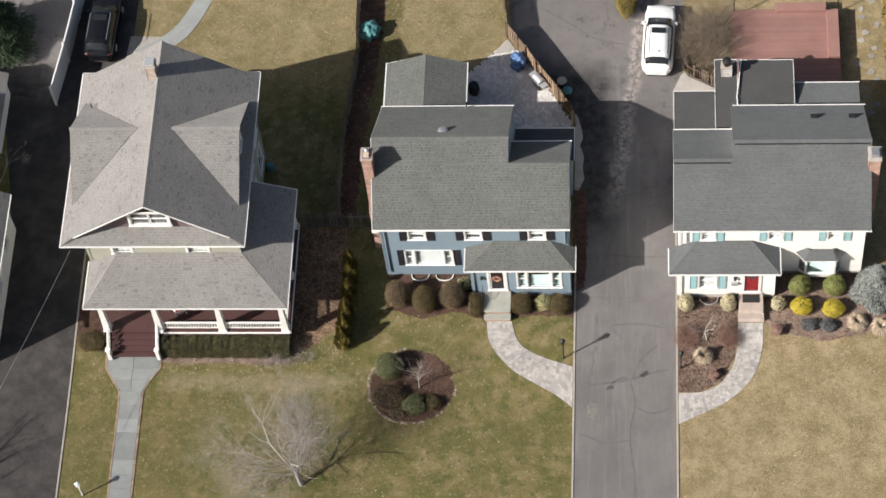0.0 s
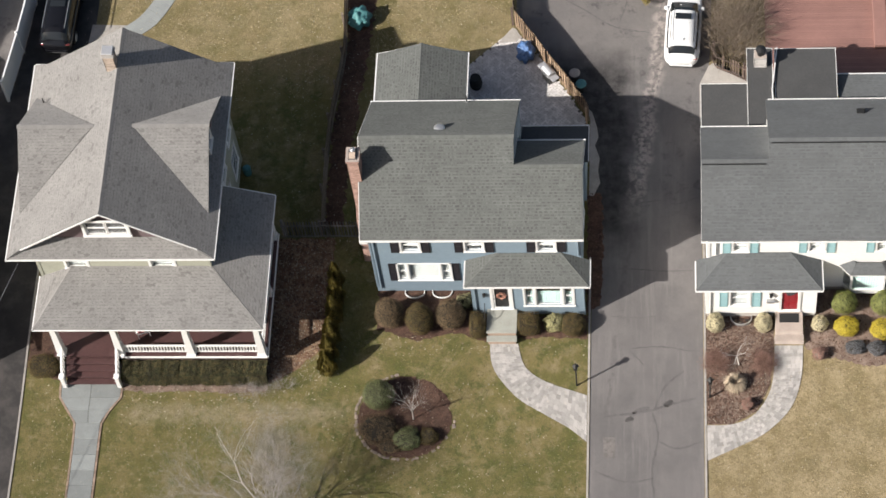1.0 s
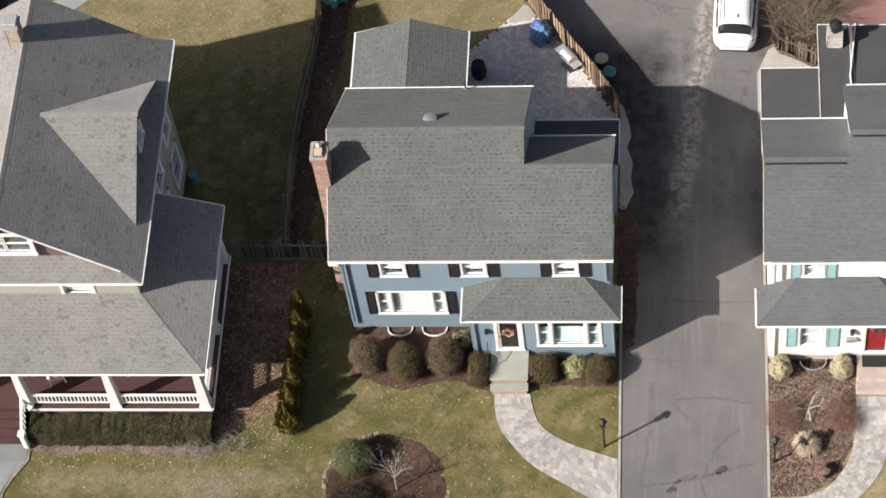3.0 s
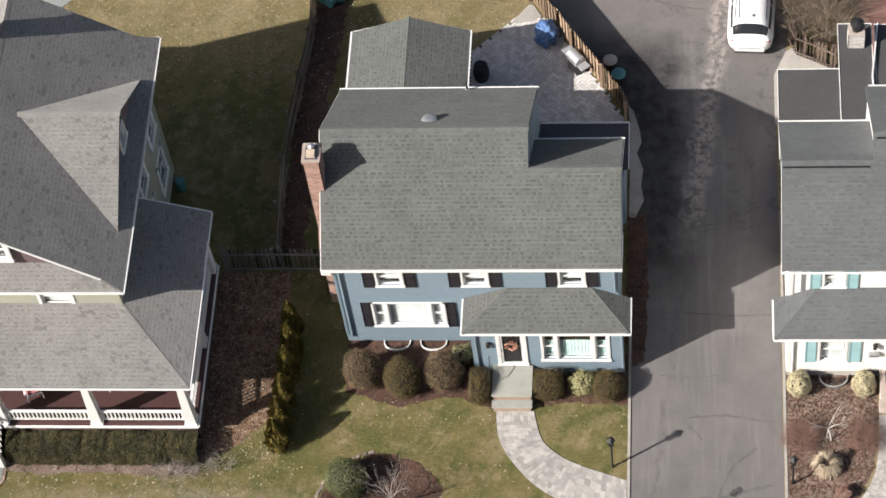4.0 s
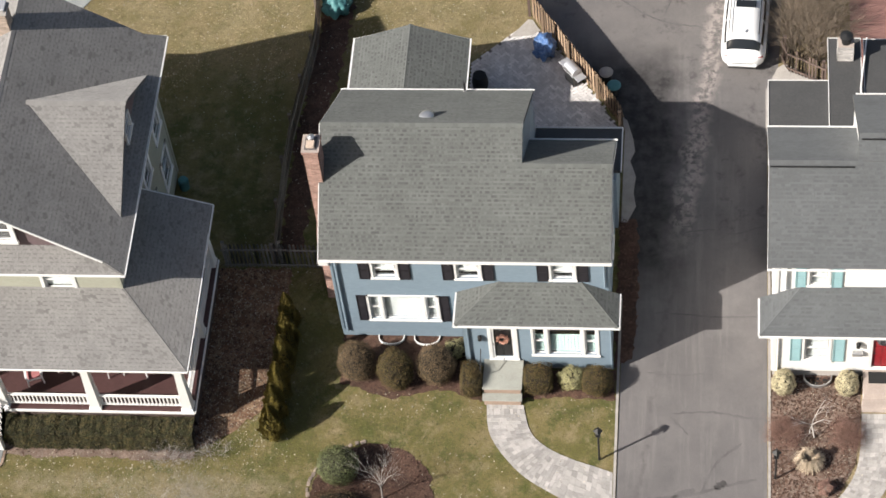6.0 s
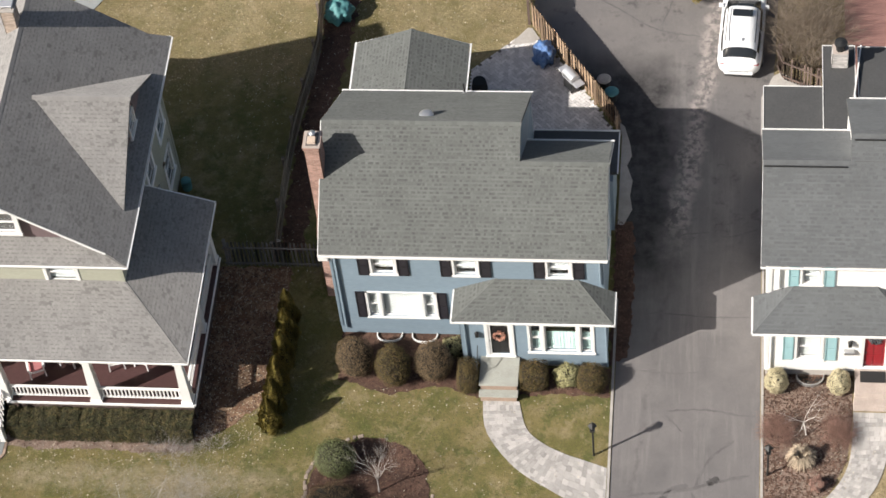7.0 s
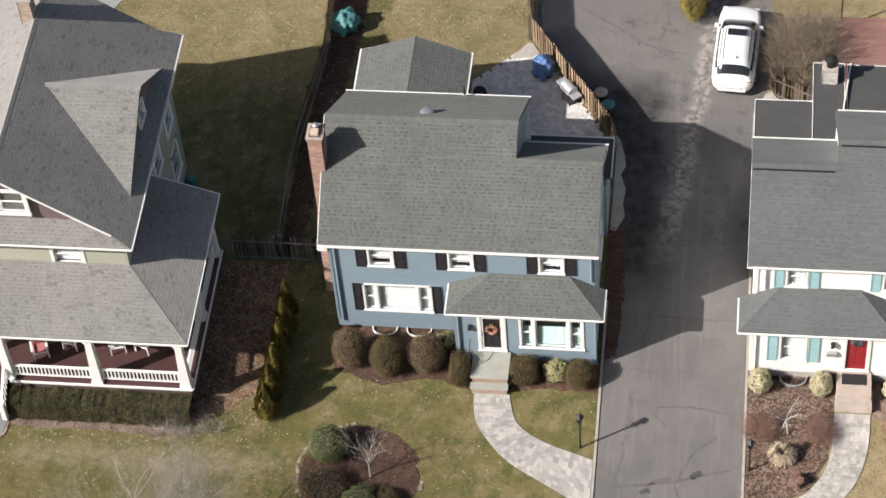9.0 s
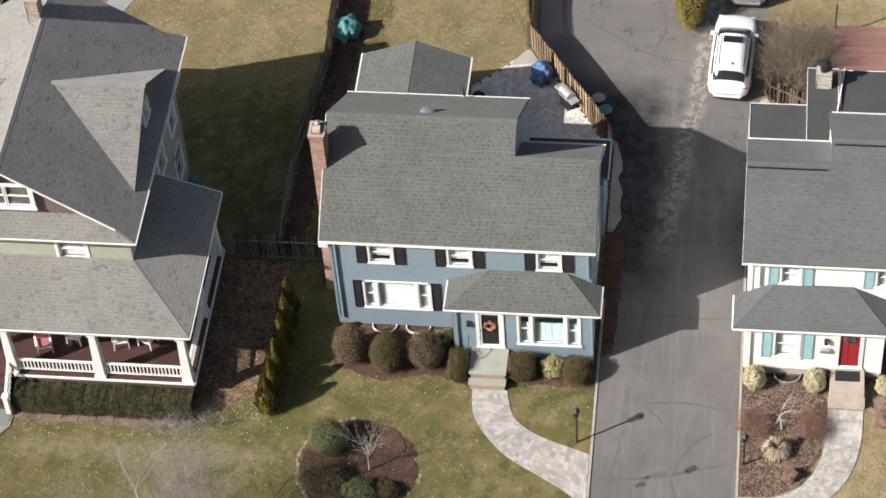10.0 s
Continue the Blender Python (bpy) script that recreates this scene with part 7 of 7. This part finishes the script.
# tree beyond the left drive, whose shadow falls across the asphalt
bare_tree(-28.5, -17.5, 8.5, "bark", "bare deciduous tree beyond the drive", 19, 1, 3, 0.2, 0.3, 0.9, 3, 0.35)
bare_tree(-23.6, 6.0, 4.5, "bark", "bare pale shrubby tree by the neighbour's drive", 15, 3, 3, 0.06, 0.15, 0.6, 3)
# brush behind the parked car
g = random.Random(31)
brush = thing("brush", (19.0, 16.2, 0.4), "dense tangle of bare brown twigs behind the fence", "shrub")
bm = B()
for _ in range(260):
    a, rr = g.uniform(0, 6.283), g.uniform(0, 1) ** 0.6
    x, y = 18.75 + math.cos(a) * rr * 1.0, 15.7 + math.sin(a) * rr * 1.6
    d = Vector((math.cos(a) * rr * 0.45 + g.gauss(0, 0.25), math.sin(a) * rr * 0.4 + g.gauss(0, 0.25), 1.0)).normalized()
    twigs(bm, Vector((x, y, 0.35)), d, g.uniform(0.8, 1.35), 0.022, 2, g, 0.7, 3, 0.02, 3, 0.4)
part("twig_mass", bm, "twig", brush, kind="stuff")

# ---- fallen leaves and dead grass ----
g = random.Random(77)
bm = B()
def litter(n, x0, x1, y0, y1, keep=lambda x, y: True, s0=0.012, s1=0.03):
    for _ in range(n):
        x, y = g.uniform(x0, x1), g.uniform(y0, y1)
        if not keep(x, y):
            continue
        a, s = g.uniform(0, 6.283), g.uniform(s0, s1)
        c, d = Vector((math.cos(a), math.sin(a), g.uniform(-0.3, 0.3))) * s, Vector((-math.sin(a), math.cos(a), g.uniform(-0.3, 0.3))) * s * 0.6
        p = Vector((x, y, gz(y) + 0.045))
        quad(bm, p - c - d, p + c - d, p + c + d, p - c + d)


lawn_only = lambda x, y: not (11 < x < 17) and not (-22 < x < -17.4)
litter(1900, -17, 11, -20, -5)
litter(200, -12.3, -2.5, -6.7, -5.3)
litter(700, -12, -1, -6, 4)
litter(1500, -5, -2.1, -5, 3.2, s0=0.01, s1=0.028)
litter(500, 17.1, 20.3, -7.2, -1.6, s0=0.008, s1=0.022)
litter(1700, -17, 6, 9, 22, lawn_only)
litter(300, -5, 0.2, 3, 20)
litter(130, 0.4, 11, -3.6, -2.5)
litter(900, 17.2, 32, -20, -3)
litter(250, 5, 11, 16, 22, lambda x, y: x < 6.7)
tagged(part("fallen_leaves", bm, "leaf_litter"), "scattered dry tan leaves on lawns and beds", "leaves", kind="stuff")
# tufts that roughen the turf
def tufts(n, x0, x1, y0, y1, material, keep, seed):
    gg = random.Random(seed)
    b2 = B()
    for _ in range(n):
        x, y = gg.uniform(x0, x1), gg.uniform(y0, y1)
        if not keep(x, y):
            continue
        a = gg.uniform(0, 6.283)
        c = Vector((math.cos(a), math.sin(a), 0)) * gg.uniform(0.015, 0.035)
        p = Vector((x, y, gz(y)))
        up = Vector((gg.gauss(0, 0.05), gg.gauss(0, 0.05), gg.uniform(0.012, 0.03)))
        v = [b2.verts.new(q) for q in (p - c, p + c, p + up)]
        b2.faces.new(v)
    tagged(part("grass", b2, material), "short winter grass tufts across the lawn", "grass", kind="stuff")


houses = ((-17, -5.3, -5.3, 9), (0, 11.1, -3, 12.4), (16.8, 31, -4, 18.5))
free = lambda x, y: not any(a < x < b and c < y < d for a, b, c, d in houses) and not (11.0 < x < 17.0 and y < 22) and not inside(x, y, island) and not (-14.8 < x < -13.1 and y < -5) and not (6.2 < x < 11.2 and -8.3 < y < -2.9 and y > -9 + (11 - x) * 0.55 and y < -3 - (x - 7.6) * 0.55) and x > -17.4
M["turf_green"] = mat("turf_green", (0.12, 0.115, 0.04), 0.9, 0.25, 20, 0.7, 0.0, island=0.5, tint=(0.2, 0.155, 0.08), tint_amount=0.8)
M["turf_straw"] = mat("turf_straw", (0.34, 0.27, 0.158), 0.9, 0.25, 20, 0.7, 0.0, island=0.5, tint=(0.26, 0.205, 0.11), tint_amount=0.7)
tufts(52000, -17.3, 11.1, -19, 4, "turf_green", free, 5)
tufts(26000, 17.2, 31, -18, -3, "turf_straw", lambda x, y: free(x, y) and y < -9 + max(0, (x - 17) * 1.1), 6)
tufts(22000, -16, 7, 9.5, 22, "turf_straw", lambda x, y: free(x, y) and y > 13 + math.sin(x * 1.7) and not (-3 < x < -0.8) and not (4.5 < x and y < 16.4), 7)


# ---- fences ----
def picket_fence(line, name, label, material, h=1.15, gap=0.1, w=0.085, post_every=2.1, z=None, pointed=True, boxed=False):
    count = 0
    x, y = line[0]
    f = thing(name, (x, y, gz(y)), label, "fence")
    acc, lastpost = gap / 2, -9.0
    run = 0.0
    shared = {}
    for (xa, ya), (xb, yb) in zip(line, line[1:]):
        a, b = Vector((xa, ya)), Vector((xb, yb))
        L = (b - a).length
        ang = math.atan2(b.y - a.y, b.x - a.x)
        nrm = Vector((-math.sin(ang), math.cos(ang)))
        for zz in (0.28, h * 0.8):
            p, q = a - nrm * 0.05, b - nrm * 0.05
            part("rail", beam(B(), (p.x, p.y, gz(p.y) + zz), (q.x, q.y, gz(q.y) + zz), 0.04, 0.08), material, f)
        while acc < L:
            c = a.lerp(b, acc / L)
            if "picket" not in shared:
                bm = B()
                t = h + (0.012 if boxed else 0.05) if pointed else h
                vs = [bm.verts.new(p) for p in ((-w / 2, 0, 0.05), (w / 2, 0, 0.05), (w / 2, 0, h - 0.03), (0, 0, t), (-w / 2, 0, h - 0.03))]
                bm.faces.new(vs)
                bmesh.ops.solidify(bm, geom=bm.faces[:], thickness=0.022)
                bmesh.ops.recalc_face_normals(bm, faces=bm.faces)
                me = bpy.data.meshes.new("picket")
                bm.to_mesh(me)
                bm.free()
                me.materials.append(M[material])
                shared["picket"] = me
            o = new("picket", shared["picket"])
            o.parent = f
            k_side = 0.0 if not boxed or (count := count + 1) % 2 else -0.05
            c = c + nrm * k_side
            o.matrix_local = Matrix.Translation(Vector((c.x, c.y, gz(c.y))) - BASE[f]) @ Matrix.Rotation(ang, 4, "Z")
            if run + acc - lastpost > post_every:
                lastpost = run + acc
                p = c + nrm * 0.1
                bm = B()
                box(bm, p.x - 0.055, p.x + 0.055, p.y - 0.055, p.y + 0.055, gz(p.y) - 0.05, gz(p.y) + h - 0.02)
                box(bm, p.x - 0.065, p.x + 0.065, p.y - 0.065, p.y + 0.065, gz(p.y) + h - 0.02, gz(p.y) + h + 0.02)
                part("post", bm, material, f)
            acc += gap
        acc -= L
        run += L
    return f


picket_fence(FENCE_LINE[::4], "picket_fence", "cedar picket fence curving along the patio", "cedar", h=1.45, gap=0.115, w=0.14, boxed=True)
picket_fence([(6.9, 16.6), (6.72, 18.0), (6.68, 20.0), (6.7, 24.0)], "picket_fence", "weathered brown picket fence along the drive", "old_wood", h=1.5, gap=0.1, w=0.092)
picket_fence([(-4.75, 3.25), (-2.6, 3.28), (-0.55, 3.25)], "picket_fence", "weathered dark picket fence between the houses", "grey_wood", h=1.6, gap=0.16)
picket_fence(smooth_line([(-2.65, 3.45), (-2.74, 6.4), (-2.7, 9.6), (-2.45, 12.2), (-2.2, 14.7), (-2.33, 17.4), (-2.4, 24)], 2), "picket_fence", "weathered brown board fence between the back gardens", "fence_board", h=1.3, gap=0.105, w=0.1, pointed=False)
picket_fence([(17.45, 14.3), (17.7, 13.6), (18.4, 13.25), (19.25, 12.75)], "picket_fence", "short brown picket fence by the parked car", "old_wood", h=1.45, gap=0.15)
# white vinyl fence by the left drive
vf = thing("vinyl_fence", (-20.3, 12.0, 0.4), "tall white vinyl panel fence beside the drive", "fence")
pl = [(-20.45, 12.0), (-20.05, 15.2), (-19.75, 18.4), (-19.45, 21.6), (-19.15, 24.8)]
for (xa, ya), (xb, yb) in zip(pl, pl[1:]):
    part("panel", beam(B(), (xa, ya, 1.3), (xb, yb, 1.3), 0.05, 1.7), "vinyl", vf)
    part("top_rail", beam(B(), (xa, ya, 2.18), (xb, yb, 2.18), 0.09, 0.1), "vinyl", vf)
for x, y in pl:
    bm = B()
    box(bm, x - 0.07, x + 0.07, y - 0.07, y + 0.07, 0.35, 2.3)
    tube(bm, (x, y, 2.3), (x, y, 2.4), 0.1, 0.01, 4)
    part("post", bm, "vinyl", vf)


# ---- cars ----
def loft(bm, rings):
    vs = [[bm.verts.new(p) for p in r] for r in rings]
    for a, b in zip(vs, vs[1:]):
        for i in range(len(a) - 1):
            bm.faces.new((a[i], a[i + 1], b[i + 1], b[i]))
    bm.faces.new(vs[0][::-1])
    bm.faces.new(vs[-1])
    bmesh.ops.recalc_face_normals(bm, faces=bm.faces)
    return bm


def body_ring(x, w, z0, z1, crown=0.04):
    half = [(0.0, z0), (w * 0.8, z0), (w * 0.96, z0 + 0.12), (w, z0 + (z1 - z0) * 0.45), (w * 0.985, z1 - 0.16), (w * 0.93, z1 - 0.04), (w * 0.78, z1), (w * 0.4, z1 + crown * 0.8), (0.0, z1 + crown)]
    return [(x, y, z) for y, z in half] + [(x, -y, z) for y, z in half[::-1][1:-1]] + [(x, half[0][0], half[0][1])][:0]


def car(x, y, rz, paint, label, seed=1):
    """An SUV, its nose along local +x."""
    m = T(x, y, gz(y), rz)
    c = thing("car", (x, y, gz(y)), label, "car")
    st = [(-2.43, 0.4, 0.48, 0.72), (-2.4, 0.6, 0.42, 0.80), (-2.32, 0.76, 0.34, 0.93), (-2.18, 0.87, 0.3, 1.0), (-1.95, 0.93, 0.28, 1.02), (-1.5, 0.95, 0.26, 1.04), (-0.5, 0.955, 0.25, 1.04), (0.7, 0.955, 0.25, 1.03), (1.1, 0.95, 0.25, 1.06), (1.6, 0.93, 0.26, 1.03), (1.95, 0.88, 0.28, 0.98), (2.15, 0.79, 0.31, 0.92), (2.3, 0.64, 0.36, 0.84), (2.38, 0.46, 0.42, 0.74), (2.41, 0.25, 0.46, 0.66)]
    rings = []
    for sx, w, z0, z1 in st:
        r = body_ring(sx, w, z0, z1)
        rings.append(r + [r[0]])
    bm = B()
    loft(bm, rings)
    bmesh.ops.remove_doubles(bm, verts=bm.verts, dist=0.0005)
    part("body", bm, paint, c, m=m, smooth=True)
    # rounded cabin, its glass cut out of the same shell
    zb, zt = 0.96, 1.66
    TX = (-2.34, -2.26, -2.1, -1.9, -1.7, -1.3, -0.6, 0.1, 0.5, 0.9, 1.2, 1.42)
    TZ = (1.0, 1.1, 1.34, 1.54, 1.62, 1.67, 1.70, 1.68, 1.6, 1.36, 1.15, 1.0)
    TW = (0.74, 0.79, 0.83, 0.85, 0.86, 0.88, 0.885, 0.88, 0.87, 0.85, 0.82, 0.76)
    xs = [-2.34, -2.3, -2.24, -2.18, -2.1, -2.0, -1.9, -1.8, -1.7, -1.5, -1.2, -0.9, -0.76, -0.68, -0.4, -0.1, 0.2, 0.36, 0.5, 0.65, 0.8, 0.95, 1.1, 1.2, 1.3, 1.42]
    K = 22

    def at(px_, k):
        w, h = float(np.interp(px_, TX, TW)), float(np.interp(px_, TX, TZ)) - zb
        a = math.pi * k / K
        up = max(0.0, math.sin(a)) ** 0.62
        return Vector((px_, math.copysign(abs(math.cos(a)) ** 0.55, math.cos(a)) * w * (1 - 0.2 * up), zb + h * up))

    shells = {}
    for a, b in zip(xs, xs[1:]):
        for k in range(K):
            q = [at(a, k), at(a, k + 1), at(b, k + 1), at(b, k)]
            cen = sum(q, Vector()) / 4
            side = min(k + 0.5, K - k - 0.5)
            key = "cabin"
            if -2.2 < cen.x < -1.9 and side > 3.2:
                key = "rear_window"
            elif 0.36 < cen.x < 1.25 and side > 3.2:
                key = "windscreen"
            elif (-1.9 < cen.x < -0.76 or -0.68 < cen.x < 0.62) and 0.7 < side < 2.8:
                key = ("left" if k < K / 2 else "right") + ("_rear" if cen.x < -0.7 else "_front")
            if key not in shells:
                shells[key] = B()
            quad(shells[key], *q)
    for key, sb in shells.items():
        bmesh.ops.remove_doubles(sb, verts=sb.verts, dist=0.0005)
        bmesh.ops.recalc_face_normals(sb, faces=sb.faces)
        nm = key if key in ("cabin", "rear_window", "windscreen") else "side_window"
        part(nm, sb, paint if key == "cabin" else "car_glass", c, m=m, smooth=True)
    for s in (1, -1):
        bm = B()
        box(bm, 0.75, 0.95, s * 0.97 - 0.1, s * 0.97 + 0.1, 1.0, 1.14, 0.03)
        part("mirror", bm, paint, c, m=m)
        part("roof_rail", beam(B(), (-1.75, s * 0.62, zt + 0.06), (0.2, s * 0.62, zt + 0.06), 0.035, 0.04), "galv" if paint == "car_black" else "black_metal", c, m=m)
        part("tail_light", box(B(), -2.33, -2.14, s * 0.68 - 0.15, s * 0.68 + 0.11, 0.87, 0.93, 0.025), "lamp_red", c, m=m)
        part("headlight", box(B(), 2.02, 2.3, s * 0.68 - 0.14, s * 0.68 + 0.14, 0.74, 0.86, 0.04), "lamp_clear", c, m=m)
        for wx in (-1.42, 1.42):
            ty = part("tyre", tube(B(), (wx, s * 0.72, 0.35), (wx, s * 0.96, 0.35), 0.35, 0.35, 24), "rubber", c, m=m)
            part("rim", tube(B(), (wx, s * 0.955, 0.35), (wx, s * 0.97, 0.35), 0.23, 0.21, 16), "steel", ty, m=m)
    part("sunroof", box(B(), -0.3, 0.1, -0.42, 0.42, zt + 0.03, zt + 0.055, 0.01), "car_glass", c, m=m)
    part("bumper", box(B(), -2.45, -2.2, -0.62, 0.62, 0.36, 0.56, 0.05), paint, c, m=m)
    part("bumper_trim", box(B(), -2.44, -2.2, -0.6, 0.6, 0.26, 0.36, 0.03), "black_metal", c, m=m)
    part("number_plate", box(B(), -2.39, -2.34, -0.2, 0.2, 0.68, 0.8, 0.005), "plate", c, m=m)
    part("wiper", beam(B(), (-2.12, 0.0, 1.16), (-2.12, 0.45, 1.2), 0.02, 0.02), "black_metal", c, m=m)
    part("antenna_fin", box(B(), -1.7, -1.55, -0.02, 0.02, zt + 0.04, zt + 0.12, 0.01), paint, c, m=m)
    return c


car(15.98, 15.95, 86.5, "car_white", "white estate SUV parked on the drive")
car(16.6, 21.9, 88, "car_silver", "silver car parked on the drive beyond the white SUV")
car(-18.03, 17.35, 88, "car_black", "glossy black SUV parked beside the white fence")


# ---- patio and garden things ----
def covered(x, y, z, rx, ry, h, material, label, name, seed):
    """A cloth cover tied over something lumpy."""
    t = thing(name, (x, y, z), label, "cover")
    bm = B()
    bmesh.ops.create_icosphere(bm, subdivisions=4, radius=1)
    for v in bm.verts:
        d = v.co.normalized()
        a = math.atan2(d.y, d.x)
        q = 1 + 0.16 * noise.noise(d * 1.6 + Vector((seed, 0, 0))) + (0.14 * math.sin(7 * a + 3 * noise.noise(d * 2))) * (1 - 0.6 * max(0, d.z)) + 0.16 * noise.noise(d * 4)
        top = 0.75 + 0.25 * math.sin(2.2 * a + seed) * 0.5
        v.co = Vector((x + d.x * rx * q, y + d.y * ry * q, z + max(0.02, h * (0.45 + d.z * 0.55 * (q if d.z < 0.3 else top * q)))))
    part("cloth", bm, material, t, smooth=True)
    for sx, sy in ((-1, -1), (1, -1), (1, 1), (-1, 1)):
        part("leg", tube(B(), (x + sx * rx * 0.55, y + sy * ry * 0.55, z), (x + sx * rx * 0.5, y + sy * ry * 0.5, z + h * 0.5), 0.025, 0.025, 6), "black_metal", t)


covered(7.55, 14.55, gz(14) + 0.03, 0.5, 0.55, 1.05, "tarp_blue", "blue tarpaulin wrapped over patio furniture", "tarpaulin", 3)
covered(-1.55, 16.9, gz(16), 0.62, 0.6, 1.2, "tarp_teal", "teal cloth cover over a garden object", "garden_cover", 6)
grill = thing("barbecue", (8.75, 13.05, 0.43), "stainless gas barbecue with its lid closed", "barbecue")
gm = T(8.82, 13.0, 0.43, -52) @ Matrix.Scale(0.85, 4)
part("cart", box(B(), -0.35, 0.35, -0.25, 0.25, 0.08, 0.8, 0.02), "black_metal", grill, m=gm)
part("firebox", box(B(), -0.4, 0.4, -0.3, 0.3, 0.8, 0.92, 0.02), "steel", grill, m=gm)
bm = B()
arc = [(0.3 * math.cos(a), 0.92 + 0.3 * math.sin(a)) for a in [math.pi * i / 10 for i in range(11)]]
l0, l1 = [bm.verts.new((-0.38, y, z)) for y, z in arc], [bm.verts.new((0.38, y, z)) for y, z in arc]
for i in range(10):
    bm.faces.new((l0[i], l0[i + 1], l1[i + 1], l1[i]))
bm.faces.new(l0), bm.faces.new(l1[::-1])
bmesh.ops.recalc_face_normals(bm, faces=bm.faces)
part("lid", bm, "steel", grill, m=gm)
for s in (-1, 1):
    part("side_shelf", box(B(), s * 0.62 - 0.2, s * 0.62 + 0.2, -0.26, 0.26, 0.86, 0.9, 0.01), "steel", grill, m=gm)
part("handle", tube(B(), (-0.3, -0.33, 1.02), (0.3, -0.33, 1.02), 0.015, 0.015), "black_metal", grill, m=gm)
for sx in (-0.3, 0.3):
    for sy in (-0.2, 0.2):
        part("wheel", tube(B(), (sx - 0.02, sy, 0.05), (sx + 0.02, sy, 0.05), 0.05, 0.05, 10), "rubber", grill, m=gm)
for x, y, lid, lab in ((10.2, 13.05, "concrete", "round bin with a pale lid beside the fence"), (10.55, 12.35, "tarp_teal", "round bin with a green lid beside the fence")):
    bn = thing("waste_bin", (x, y, 0.4), lab, "bin", "bins by the fence")
    part("drum", lathe(B(), (x, y, 0.4), ((0.2, 0), (0.25, 0.5), (0.26, 0.55)), 20), "rubber", bn)
    part("lid", lathe(B(), (x, y, 0.94), ((0.28, 0), (0.3, 0.03), (0.22, 0.09), (0.05, 0.11)), 20), lid, bn)
pot = thing("rain_barrel", (4.95, 12.6, 0.4), "black barrel against the wing of the blue house", "barrel")
part("barrel", lathe(B(), (4.95, 12.6, 0.43), ((0.27, 0), (0.33, 0.2), (0.34, 0.5), (0.28, 0.85), (0.26, 0.86)), 20), "rubber", pot)
part("hoop", lathe(B(), (4.95, 12.6, 0.8), ((0.345, 0), (0.35, 0.02), (0.345, 0.04)), 20), "black_metal", pot)
hose = thing("garden_drum", (-6.85, 7.3, 0.4), "small teal drum by the porch house wall", "drum")
part("drum", lathe(B(), (-6.95, 7.25, 0.4), ((0.2, 0), (0.22, 0.5), (0.18, 0.58), (0.05, 0.6)), 18), "tarp_teal", hose)


def lamp_post(x, y, h, label, material="black_metal"):
    z = gz(y)
    l = thing("lamp_post", (x, y, z), label, "lamp post")
    part("post", tube(B(), (x, y, z - 0.05), (x, y, z + h - 0.4), 0.045, 0.035, 10), material, l)
    bm = B()
    for a, b in ((-1, -1), (1, -1), (1, 1), (-1, 1)):
        beam(bm, (x + a * 0.07, y + b * 0.07, z + h - 0.4), (x + a * 0.11, y + b * 0.11, z + h - 0.1), 0.018, 0.018)
    box(bm, x - 0.09, x + 0.09, y - 0.09, y + 0.09, z + h - 0.43, z + h - 0.39)
    tube(bm, (x, y, z + h - 0.1), (x, y, z + h + 0.05), 0.19, 0.02, 4)
    part("lantern_frame", bm, material, l)
    part("globe", box(B(), x - 0.06, x + 0.06, y - 0.06, y + 0.06, z + h - 0.38, z + h - 0.12, 0.01), "car_glass" if material == "black_metal" else "lamp_clear", l)


lamp_post(10.58, -5.2, 2.15, "black metal lamp post with a lantern on the lawn")
lamp_post(17.15, -5.85, 2.0, "black metal lamp post with a lantern by the drive")
lamp_post(-16.0, -13.75, 1.6, "white lamp post on the lawn", "white")
# stepping stones past the deck
r = random.Random(17)
for i in range(22):
    t = i / 21
    x, y = (28.4 + 0.5 * math.sin(i * 1.9) + r.uniform(-0.2, 0.2), 11.0 + 8.4 * t / 0.7) if t < 0.7 else (28.2 - 3.6 * (t - 0.7) / 0.3, 19.6 + r.uniform(-0.3, 0.4))
    bm = prism(B(), ring(x, y, r.uniform(0.16, 0.27), r.uniform(0.14, 0.22), 7, 0.2, i), 0.38, 0.44)
    tagged(part("stepping_stone", bm, "rock"), "flat pale stepping stone in the grass", "stone", "stepping stones")
